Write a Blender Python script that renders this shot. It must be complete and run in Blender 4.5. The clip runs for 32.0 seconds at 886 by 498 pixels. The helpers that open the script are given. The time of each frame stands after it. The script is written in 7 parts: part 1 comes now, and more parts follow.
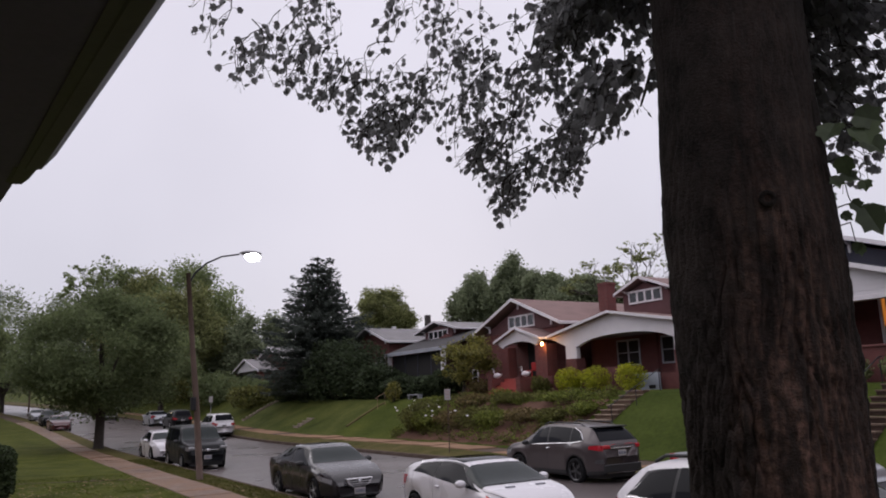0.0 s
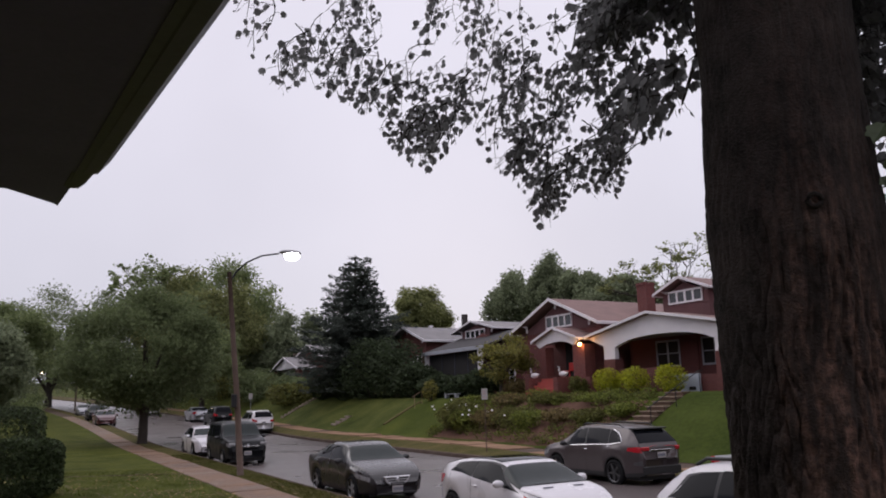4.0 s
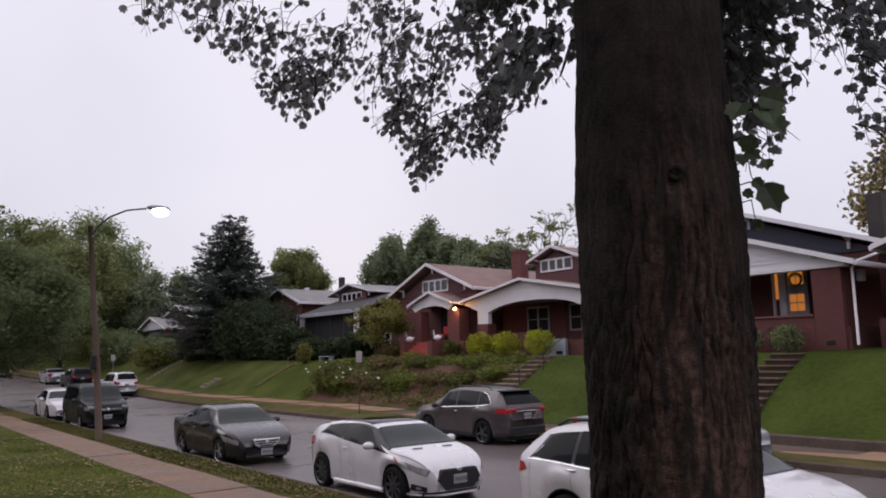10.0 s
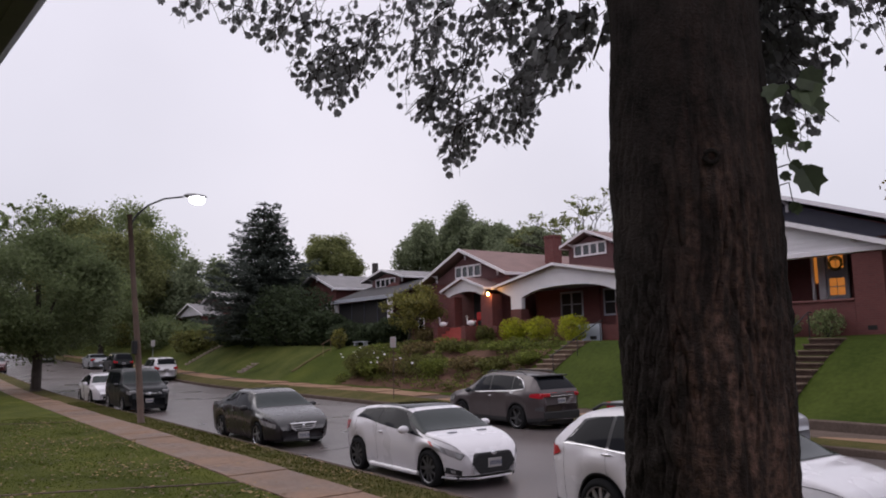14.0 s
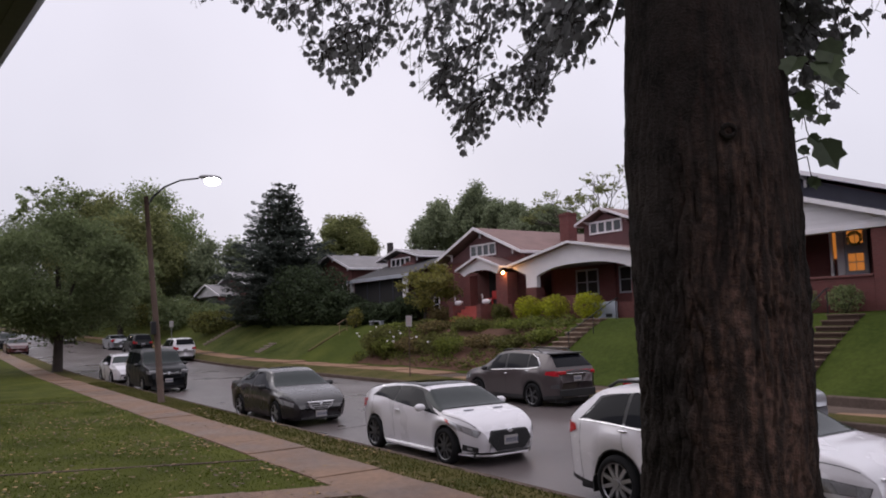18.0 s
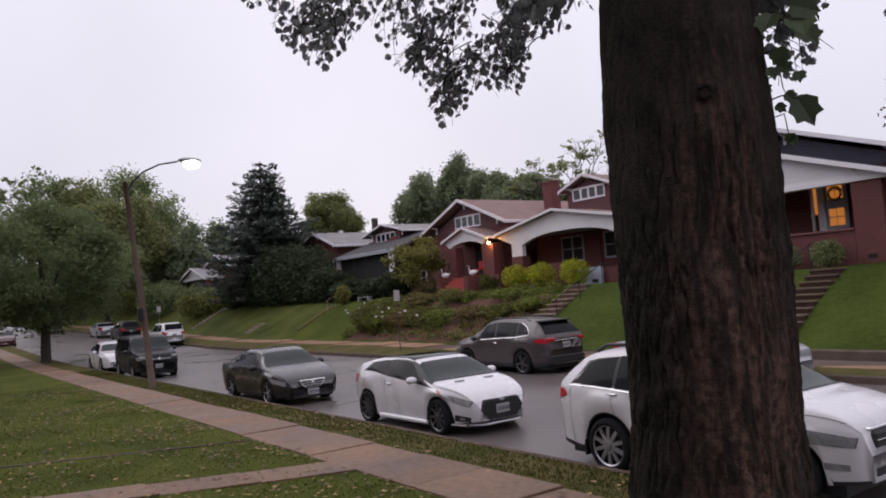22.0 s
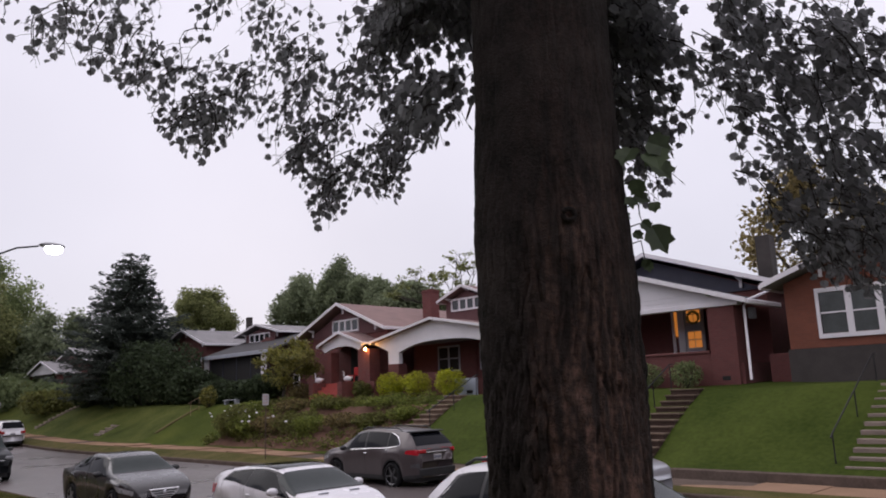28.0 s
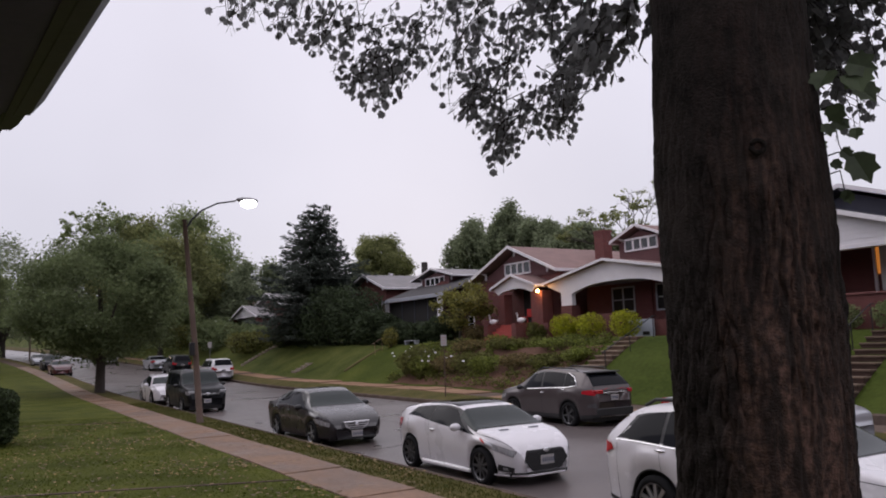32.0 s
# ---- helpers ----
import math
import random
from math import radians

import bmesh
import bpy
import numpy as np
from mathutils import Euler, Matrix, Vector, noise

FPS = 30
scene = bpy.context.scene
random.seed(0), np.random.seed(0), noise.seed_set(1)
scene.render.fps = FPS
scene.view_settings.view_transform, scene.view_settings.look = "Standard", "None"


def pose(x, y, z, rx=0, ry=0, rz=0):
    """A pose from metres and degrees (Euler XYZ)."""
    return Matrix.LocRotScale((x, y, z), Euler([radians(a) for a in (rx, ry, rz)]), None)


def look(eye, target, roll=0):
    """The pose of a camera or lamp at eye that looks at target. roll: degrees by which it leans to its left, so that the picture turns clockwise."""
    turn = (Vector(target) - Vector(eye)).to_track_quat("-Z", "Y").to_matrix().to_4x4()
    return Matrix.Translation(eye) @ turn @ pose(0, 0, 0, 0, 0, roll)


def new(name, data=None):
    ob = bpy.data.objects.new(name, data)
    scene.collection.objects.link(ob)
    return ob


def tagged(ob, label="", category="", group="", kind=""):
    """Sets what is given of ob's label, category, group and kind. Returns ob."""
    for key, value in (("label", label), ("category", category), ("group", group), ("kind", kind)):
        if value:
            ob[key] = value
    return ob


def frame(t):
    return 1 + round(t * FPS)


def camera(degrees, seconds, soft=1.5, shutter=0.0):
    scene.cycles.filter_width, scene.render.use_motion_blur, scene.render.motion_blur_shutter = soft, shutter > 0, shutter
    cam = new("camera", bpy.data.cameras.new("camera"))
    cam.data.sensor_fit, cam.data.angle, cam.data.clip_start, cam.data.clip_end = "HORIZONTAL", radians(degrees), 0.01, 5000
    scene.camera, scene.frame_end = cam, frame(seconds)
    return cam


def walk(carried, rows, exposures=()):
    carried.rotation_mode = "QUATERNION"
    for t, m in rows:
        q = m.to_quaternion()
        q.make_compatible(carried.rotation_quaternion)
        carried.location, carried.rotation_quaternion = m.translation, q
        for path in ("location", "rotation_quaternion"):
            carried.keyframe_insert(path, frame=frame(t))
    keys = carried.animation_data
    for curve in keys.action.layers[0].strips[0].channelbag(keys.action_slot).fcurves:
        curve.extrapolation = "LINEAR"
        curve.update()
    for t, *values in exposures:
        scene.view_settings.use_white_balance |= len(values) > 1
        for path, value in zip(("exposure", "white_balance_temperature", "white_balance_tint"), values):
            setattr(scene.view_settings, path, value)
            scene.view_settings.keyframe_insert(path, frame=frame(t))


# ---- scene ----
cam = camera(60.6, 32.0, soft=1.9)
PATH = [
    (0, -0.012, -0.026, 2.631, 100.97, 2.08, 58.60),
    (0.5, -0.017, -0.026, 2.630, 100.43, 1.41, 57.90),
    (1, -0.022, -0.037, 2.629, 100.35, 1.42, 59.54),
    (1.5, -0.004, -0.052, 2.637, 100.55, 1.73, 60.07),
    (2, 0.004, -0.063, 2.636, 101.03, 1.50, 61.19),
    (2.5, 0.004, -0.070, 2.635, 100.73, 1.56, 61.58),
    (4.5, -0.004, -0.062, 2.642, 101.13, 1.50, 61.00),
    (5, -0.024, -0.061, 2.644, 100.03, 1.43, 57.74),
    (5.5, -0.014, -0.046, 2.644, 100.16, 1.20, 53.52),
    (6, -0.040, -0.030, 2.640, 99.64, 1.01, 52.92),
    (6.5, -0.049, -0.015, 2.638, 99.18, 1.15, 52.99),
    (7, -0.046, -0.007, 2.640, 98.54, 1.47, 52.90),
    (7.5, -0.047, 0.007, 2.639, 98.21, 0.92, 52.20),
    (8, -0.046, 0.015, 2.641, 97.94, 0.64, 51.11),
    (8.5, -0.046, 0.025, 2.636, 98.12, 0.80, 50.69),
    (9, -0.043, 0.021, 2.645, 98.67, 0.92, 50.91),
    (9.5, -0.049, 0.027, 2.641, 98.17, 1.07, 51.10),
    (10, -0.042, 0.020, 2.636, 98.06, 1.12, 52.05),
    (10.5, -0.036, 0.018, 2.635, 97.83, 1.31, 52.58),
    (11, -0.038, 0.017, 2.634, 98.00, 1.00, 53.14),
    (11.5, -0.029, 0.006, 2.633, 98.24, 1.33, 53.97),
    (12, -0.030, 0.005, 2.631, 98.19, 1.22, 54.33),
    (12.5, -0.028, -0.006, 2.632, 97.77, 1.12, 54.16),
    (13, -0.016, -0.011, 2.635, 97.48, 1.44, 54.85),
    (13.5, -0.015, -0.016, 2.631, 97.14, 1.15, 54.56),
    (15.5, -0.014, -0.017, 2.630, 96.74, 1.37, 54.78),
    (16, -0.008, -0.024, 2.632, 96.63, 1.47, 55.51),
    (16.5, -0.008, -0.025, 2.630, 96.28, 1.43, 55.61),
    (17, -0.010, -0.027, 2.626, 95.61, 1.33, 56.11),
    (17.5, -0.019, -0.016, 2.623, 95.26, 1.38, 55.87),
    (18, -0.017, -0.013, 2.627, 95.46, 1.58, 55.71),
    (18.5, -0.001, -0.010, 2.627, 94.59, 3.72, 56.10),
    (19, -0.022, 0.014, 2.627, 94.50, 3.65, 54.44),
    (19.5, -0.007, 0.013, 2.631, 94.68, 4.05, 54.29),
    (20, 0.000, 0.000, 2.634, 94.59, 4.08, 53.94),
    (20.5, 0.003, 0.001, 2.630, 94.30, 4.24, 54.31),
    (21, 0.000, -0.004, 2.627, 94.13, 3.92, 54.97),
    (21.5, -0.008, 0.003, 2.626, 93.70, 3.84, 54.97),
    (22, -0.013, 0.001, 2.626, 93.36, 4.21, 54.81),
    (22.5, -0.020, 0.005, 2.626, 93.78, 3.76, 55.35),
    (23, -0.007, -0.014, 2.628, 94.99, 3.66, 57.88),
    (23.5, -0.000, -0.032, 2.632, 98.07, 2.94, 59.33),
    (24, 0.011, -0.039, 2.629, 98.24, 3.13, 58.52),
    (24.5, 0.020, -0.044, 2.634, 101.74, 2.71, 54.23),
    (25, 0.028, -0.047, 2.631, 102.38, 2.71, 51.51),
    (25.5, 0.030, -0.028, 2.630, 101.86, 2.71, 48.68),
    (26, 0.009, 0.014, 2.631, 101.62, 2.24, 47.08),
    (26.5, -0.010, 0.054, 2.637, 101.70, 1.97, 45.86),
    (28.5, 0.005, 0.073, 2.634, 100.54, 2.21, 45.58),
    (29, 0.005, 0.053, 2.635, 100.12, 1.98, 47.88),
    (29.5, 0.005, 0.035, 2.629, 99.38, 2.57, 50.98),
    (30, 0.025, 0.019, 2.625, 99.07, 3.07, 54.41),
    (30.5, 0.029, -0.001, 2.630, 99.63, 2.94, 57.63),
    (31, 0.028, -0.017, 2.623, 97.57, 2.62, 57.74),
    (31.5, 0.029, -0.016, 2.624, 96.71, 2.09, 58.41),
    (32, 0.029, -0.015, 2.624, 96.98, 1.97, 58.37),
]
walk(cam, [(t, pose(*p)) for t, *p in PATH], [(t, stops, 6500, 12) for t, stops in ((0.0, 0.12), (5.0, 0.18), (9.0, 0.25), (16.0, 0.22), (20.0, 0.31), (22.0, 0.30), (23.0, 0.27), (24.0, 0.20), (25.0, 0.18), (29.0, 0.29), (32.0, 0.20))])

# ---- world and light ----
world = bpy.data.worlds.new("overcast_dusk")
scene.world = world
world.use_nodes = True
wn, wl = world.node_tree.nodes, world.node_tree.links
bg = wn["Background"]
sky = wn.new("ShaderNodeTexSky")
sky.sky_type, sky.sun_disc = "NISHITA", False
sky.sun_elevation, sky.sun_rotation = radians(12), radians(-60)
geo = wn.new("ShaderNodeTexCoord")
sep = wn.new("ShaderNodeSeparateXYZ")
wl.new(geo.outputs["Generated"], sep.inputs[0])
ramp = wn.new("ShaderNodeValToRGB")
ramp.color_ramp.elements[0].position, ramp.color_ramp.elements[0].color = 0.0, (0.585, 0.585, 0.665, 1)
ramp.color_ramp.elements[1].position, ramp.color_ramp.elements[1].color = 1.0, (1.22, 1.17, 1.27, 1)
middle = ramp.color_ramp.elements.new(0.52)
middle.color = (0.755, 0.735, 0.835, 1)
wl.new(sep.outputs["Z"], ramp.inputs[0])
cloud = wn.new("ShaderNodeTexNoise")
cloud.inputs["Scale"].default_value, cloud.inputs["Detail"].default_value = 1.6, 4
wl.new(geo.outputs["Generated"], cloud.inputs["Vector"])
cl = wn.new("ShaderNodeMapRange")
cl.inputs[1].default_value, cl.inputs[2].default_value = 0.3, 0.7
cl.inputs[3].default_value, cl.inputs[4].default_value = 0.90, 1.06
wl.new(cloud.outputs["Fac"], cl.inputs[0])
mul = wn.new("ShaderNodeMix")
mul.data_type, mul.blend_type = "RGBA", "MULTIPLY"
mul.inputs[0].default_value = 1.0
wl.new(ramp.outputs[0], mul.inputs[6])
wl.new(cl.outputs[0], mul.inputs[7])
skyk = wn.new("ShaderNodeMix")
skyk.data_type, skyk.blend_type = "RGBA", "ADD"
skyk.inputs[0].default_value = 0.0015
wl.new(mul.outputs[2], skyk.inputs[6])
wl.new(sky.outputs[0], skyk.inputs[7])
wl.new(skyk.outputs[2], bg.inputs[0])
bg.inputs[1].default_value = 1.0

sun_data = bpy.data.lights.new("sun", "SUN")
sun_data.energy, sun_data.angle, sun_data.color = 0.5, radians(40), (1.0, 0.95, 0.93)
sun = new("sun", sun_data)
sun.matrix_world = look((-60, -35, 60), (0, 0, 0))
tagged(sun, kind="structure")


# ---- materials ----
def mat(name, color, rough=0.8, metal=0.0, vary=0.25, scale=3.0, fine=40.0, bump=0.0, bscale=None, rvary=0.0, coords="Object", tint=None, spec=0.5, emit=None, coat=0.0, per_object=0.0, island=0.0, through_light=0.0, stretch=1.0, world_space=False):
    m = bpy.data.materials.new(name)
    m.use_nodes = True
    n, l = m.node_tree.nodes, m.node_tree.links
    b = n["Principled BSDF"]
    b.inputs["Roughness"].default_value, b.inputs["Metallic"].default_value = rough, metal
    b.inputs["Specular IOR Level"].default_value = spec
    b.inputs["Coat Weight"].default_value = coat
    b.inputs["Coat Roughness"].default_value = 0.05
    tc = n.new("ShaderNodeNewGeometry" if world_space else "ShaderNodeTexCoord")
    coords = "Position" if world_space else coords
    big, small = n.new("ShaderNodeTexNoise"), n.new("ShaderNodeTexNoise")
    for t, s in ((big, scale), (small, fine)):
        t.inputs["Scale"].default_value, t.inputs["Detail"].default_value = s, 4
        if stretch != 1.0:
            mp = n.new("ShaderNodeMapping")
            mp.inputs["Scale"].default_value = (1, 1, stretch)
            l.new(tc.outputs[coords], mp.inputs["Vector"])
            l.new(mp.outputs[0], t.inputs["Vector"])
        else:
            l.new(tc.outputs[coords], t.inputs["Vector"])
    mix = n.new("ShaderNodeMix")
    mix.inputs[0].default_value = 0.4
    l.new(big.outputs["Fac"], mix.inputs[2])
    l.new(small.outputs["Fac"], mix.inputs[3])
    val = mix.outputs[0]
    if per_object or island:
        src = n.new("ShaderNodeObjectInfo").outputs["Random"] if per_object else n.new("ShaderNodeNewGeometry").outputs["Random Per Island"]
        ad = n.new("ShaderNodeMath")
        ad.operation = "MULTIPLY_ADD"
        l.new(src, ad.inputs[0])
        ad.inputs[1].default_value = per_object or island
        l.new(val, ad.inputs[2])
        sb = n.new("ShaderNodeMath")
        sb.operation = "SUBTRACT"
        l.new(ad.outputs[0], sb.inputs[0])
        sb.inputs[1].default_value = (per_object or island) * 0.5
        val = sb.outputs[0]
    r = n.new("ShaderNodeValToRGB")
    c2 = tint or color
    r.color_ramp.elements[0].position, r.color_ramp.elements[0].color = 0.3, (*[max(0, c * (1 - vary)) for c in color], 1)
    r.color_ramp.elements[1].position, r.color_ramp.elements[1].color = 0.7, (*[min(1, c * (1 + vary)) for c in c2], 1)
    l.new(val, r.inputs[0])
    l.new(r.outputs[0], b.inputs["Base Color"])
    if rvary:
        mr = n.new("ShaderNodeMapRange")
        mr.inputs[1].default_value, mr.inputs[2].default_value = 0.35, 0.65
        mr.inputs[3].default_value, mr.inputs[4].default_value = max(0.02, rough - rvary), min(1, rough + rvary)
        l.new(big.outputs["Fac"], mr.inputs[0])
        l.new(mr.outputs[0], b.inputs["Roughness"])
    if bump:
        bp = n.new("ShaderNodeBump")
        bp.inputs["Strength"].default_value, bp.inputs["Distance"].default_value = bump, 0.02
        src = small
        if bscale:
            src = n.new("ShaderNodeTexNoise")
            src.inputs["Scale"].default_value, src.inputs["Detail"].default_value = bscale, 6
            l.new(tc.outputs[coords], src.inputs["Vector"])
        l.new(src.outputs["Fac"], bp.inputs["Height"])
        l.new(bp.outputs[0], b.inputs["Normal"])
    if through_light:
        tl, ms = n.new("ShaderNodeBsdfTranslucent"), n.new("ShaderNodeMixShader")
        l.new(r.outputs[0], tl.inputs["Color"])
        ms.inputs[0].default_value = through_light
        l.new(b.outputs[0], ms.inputs[1])
        l.new(tl.outputs[0], ms.inputs[2])
        l.new(ms.outputs[0], n["Material Output"].inputs["Surface"])
    if emit:
        b.inputs["Emission Color"].default_value, b.inputs["Emission Strength"].default_value = (*emit[0], 1), emit[1]
    return m


def brick_mat(name, c1, c2, mortar, sx=1.0):
    m = mat(name, c1, 0.85, vary=0.3)
    n, l = m.node_tree.nodes, m.node_tree.links
    tc = n.new("ShaderNodeTexCoord")
    sepn, com, add = n.new("ShaderNodeSeparateXYZ"), n.new("ShaderNodeCombineXYZ"), n.new("ShaderNodeMath")
    l.new(tc.outputs["Object"], sepn.inputs[0])
    l.new(sepn.outputs["X"], add.inputs[0])
    l.new(sepn.outputs["Y"], add.inputs[1])
    l.new(add.outputs[0], com.inputs[0])
    l.new(sepn.outputs["Z"], com.inputs[1])
    br = n.new("ShaderNodeTexBrick")
    br.inputs["Color1"].default_value, br.inputs["Color2"].default_value, br.inputs["Mortar"].default_value = (*c1, 1), (*c2, 1), (*mortar, 1)
    br.inputs["Scale"].default_value = 1.0
    br.inputs["Brick Width"].default_value, br.inputs["Row Height"].default_value, br.inputs["Mortar Size"].default_value = 0.215, 0.075, 0.008
    l.new(com.outputs[0], br.inputs["Vector"])
    old = [x for x in l if x.to_socket.name == "Base Color"][0].from_socket
    mx = n.new("ShaderNodeMix")
    mx.data_type = "RGBA"
    mx.inputs[0].default_value = 0.55
    l.new(old, mx.inputs[6])
    l.new(br.outputs["Color"], mx.inputs[7])
    l.new(mx.outputs[2], n["Principled BSDF"].inputs["Base Color"])
    bp = n.new("ShaderNodeBump")
    bp.inputs["Strength"].default_value, bp.inputs["Distance"].default_value, bp.invert = 0.5, 0.01, True
    l.new(br.outputs["Fac"], bp.inputs["Height"])
    l.new(bp.outputs[0], n["Principled BSDF"].inputs["Normal"])
    return m


GRASS = mat("lawn_grass", (0.042, 0.057, 0.009), 0.85, vary=0.35, scale=0.7, fine=25, bump=0.8, bscale=60, tint=(0.068, 0.074, 0.015), spec=0.05)
SLOPE = mat("slope_grass", (0.033, 0.055, 0.007), 0.85, vary=0.32, scale=0.4, fine=7, bump=0.9, bscale=22, tint=(0.060, 0.069, 0.013), spec=0.05)
SLOPE_DEEP = mat("deep_green_slope_grass", (0.027, 0.045, 0.007), 0.85, vary=0.32, scale=0.4, fine=7, bump=0.9, bscale=22, tint=(0.046, 0.060, 0.012), spec=0.05)
SLOPE_YELLOW = mat("yellowing_slope_grass", (0.035, 0.056, 0.010), 0.85, vary=0.35, scale=0.5, fine=7, bump=0.9, bscale=22, tint=(0.070, 0.075, 0.020), spec=0.05)
VERGE = mat("verge_grass", (0.052, 0.066, 0.014), 0.9, vary=0.4, scale=1.1, fine=18, bump=0.8, bscale=40, tint=(0.088, 0.070, 0.030), spec=0.05)
BLADE = mat("grass_blade", (0.066, 0.084, 0.012), 0.8, vary=0.25, island=0.3, spec=0.1, through_light=0.5)
ROAD = mat("wet_asphalt", (0.112, 0.094, 0.092), 0.32, vary=0.2, scale=0.3, fine=30, bump=0.22, bscale=90, rvary=0.06, spec=0.5)
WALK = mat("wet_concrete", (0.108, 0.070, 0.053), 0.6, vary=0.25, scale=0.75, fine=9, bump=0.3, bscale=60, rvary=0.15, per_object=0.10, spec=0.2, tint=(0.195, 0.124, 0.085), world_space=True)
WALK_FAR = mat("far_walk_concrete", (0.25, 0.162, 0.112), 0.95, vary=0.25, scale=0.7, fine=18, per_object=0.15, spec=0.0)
KERB = mat("kerb_concrete", (0.11, 0.085, 0.072), 0.9, spec=0.0, vary=0.3, scale=2, fine=20, bump=0.3)
BRICK = brick_mat("red_brick", (0.138, 0.034, 0.031), (0.090, 0.022, 0.022), (0.12, 0.085, 0.08))
BRICK_D = brick_mat("dark_red_brick", (0.124, 0.034, 0.031), (0.088, 0.024, 0.023), (0.10, 0.065, 0.06))
BRICK_O = brick_mat("orange_brick", (0.165, 0.05, 0.028), (0.12, 0.036, 0.022), (0.13, 0.07, 0.05))
STONE_D = mat("foundation_stone", (0.045, 0.038, 0.036), 0.9, vary=0.3, scale=2, bump=0.5)
WHITE = mat("white_painted_wood", (0.68, 0.65, 0.68), 0.6, vary=0.08, scale=1.5, fine=30)
GREYWOOD = mat("grey_painted_wood", (0.30, 0.31, 0.35), 0.65, vary=0.12, scale=1.5)
SHINGLE = mat("brown_shingle", (0.20, 0.125, 0.115), 0.9, vary=0.2, scale=1.2, fine=25, bump=0.5, bscale=20)
SHINGLE_G = mat("grey_shingle", (0.21, 0.20, 0.205), 0.9, vary=0.18, scale=1.2, fine=25, bump=0.5, bscale=20)
SHINGLE_D = mat("dark_shingle", (0.045, 0.045, 0.06), 0.9, vary=0.25, scale=1.2, fine=25, bump=0.5, bscale=20)
DARKSIDING = mat("dark_siding", (0.035, 0.035, 0.055), 0.7, vary=0.2, scale=1.5)
GLASS = mat("window_glass", (0.02, 0.022, 0.026), 0.06, vary=0.2, spec=0.6)
GLOW = mat("lit_window", (0.25, 0.09, 0.02), 0.5, vary=0.5, scale=6, emit=((1.0, 0.34, 0.06), 0.30))
DARK = mat("dark_opening", (0.012, 0.011, 0.011), 0.9, vary=0.2)
BARK = mat("furrowed_bark", (0.0165, 0.0140, 0.0130), 0.9, vary=0.45, scale=5, fine=45, bump=0.7, bscale=90, tint=(0.034, 0.0275, 0.0245), spec=0.14)
BARK_F = mat("far_bark", (0.045, 0.035, 0.03), 0.9, vary=0.3)
# grey leaf tone, raised to stand in for veiling glare
LEAF = mat("broad_leaf", (0.136, 0.137, 0.136), 0.6, vary=0.25, island=0.4, tint=(0.180, 0.182, 0.185), through_light=0.6, spec=0.2)
# tree greens below are paler than real leaves, standing in for haze
LEAF_G = mat("tree_leaf_mid_green", (0.195, 0.235, 0.108), 0.6, spec=0.15, vary=0.3, scale=0.4, island=0.5, through_light=0.5)
LEAF_ST = mat("street_tree_leaf", (0.138, 0.170, 0.080), 0.6, spec=0.15, vary=0.3, scale=0.4, island=0.4, through_light=0.5)
LEAF_D = mat("tree_leaf_dark_green", (0.200, 0.232, 0.140), 0.6, spec=0.15, vary=0.3, scale=0.4, island=0.5, through_light=0.5)
LEAF_S = mat("spruce_needle", (0.078, 0.092, 0.080), 0.7, spec=0.15, vary=0.3, scale=0.5, island=0.5, through_light=0.45)
LEAF_Y = mat("tree_leaf_light_green", (0.200, 0.215, 0.090), 0.6, spec=0.15, vary=0.35, scale=0.4, island=0.6, through_light=0.45)
LEAF_B = mat("yellow_green_shrub_leaf", (0.33, 0.35, 0.018), 0.6, vary=0.35, scale=2, island=0.5, through_light=0.45)
LEAF_O = mat("autumn_leaf", (0.22, 0.175, 0.080), 0.6, spec=0.15, vary=0.4, scale=0.6, island=0.6, through_light=0.4)
WOODPOLE = mat("weathered_pole", (0.085, 0.055, 0.042), 0.85, vary=0.3, scale=2, fine=30, bump=0.3)
STEEL = mat("grey_steel", (0.25, 0.25, 0.26), 0.45, metal=0.8, vary=0.15)
IRON = mat("black_iron", (0.02, 0.02, 0.022), 0.5, metal=0.5, vary=0.2)
RED = mat("red_paint", (0.35, 0.02, 0.02), 0.5, vary=0.2)
SOFFIT = mat("dark_soffit_boards", (0.16, 0.145, 0.28), 0.8, vary=0.15, scale=3)
FASCIA = mat("grey_fascia", (0.10, 0.10, 0.115), 0.6, vary=0.15, scale=3)
LAMPLENS = mat("lamp_lens", (0.9, 0.9, 0.95), 0.3, vary=0.02, emit=((1.0, 0.97, 1.0), 14.0))
BULB = mat("porch_bulb", (1, 0.7, 0.4), 0.3, vary=0.02, emit=((1.0, 0.50, 0.14), 30.0))


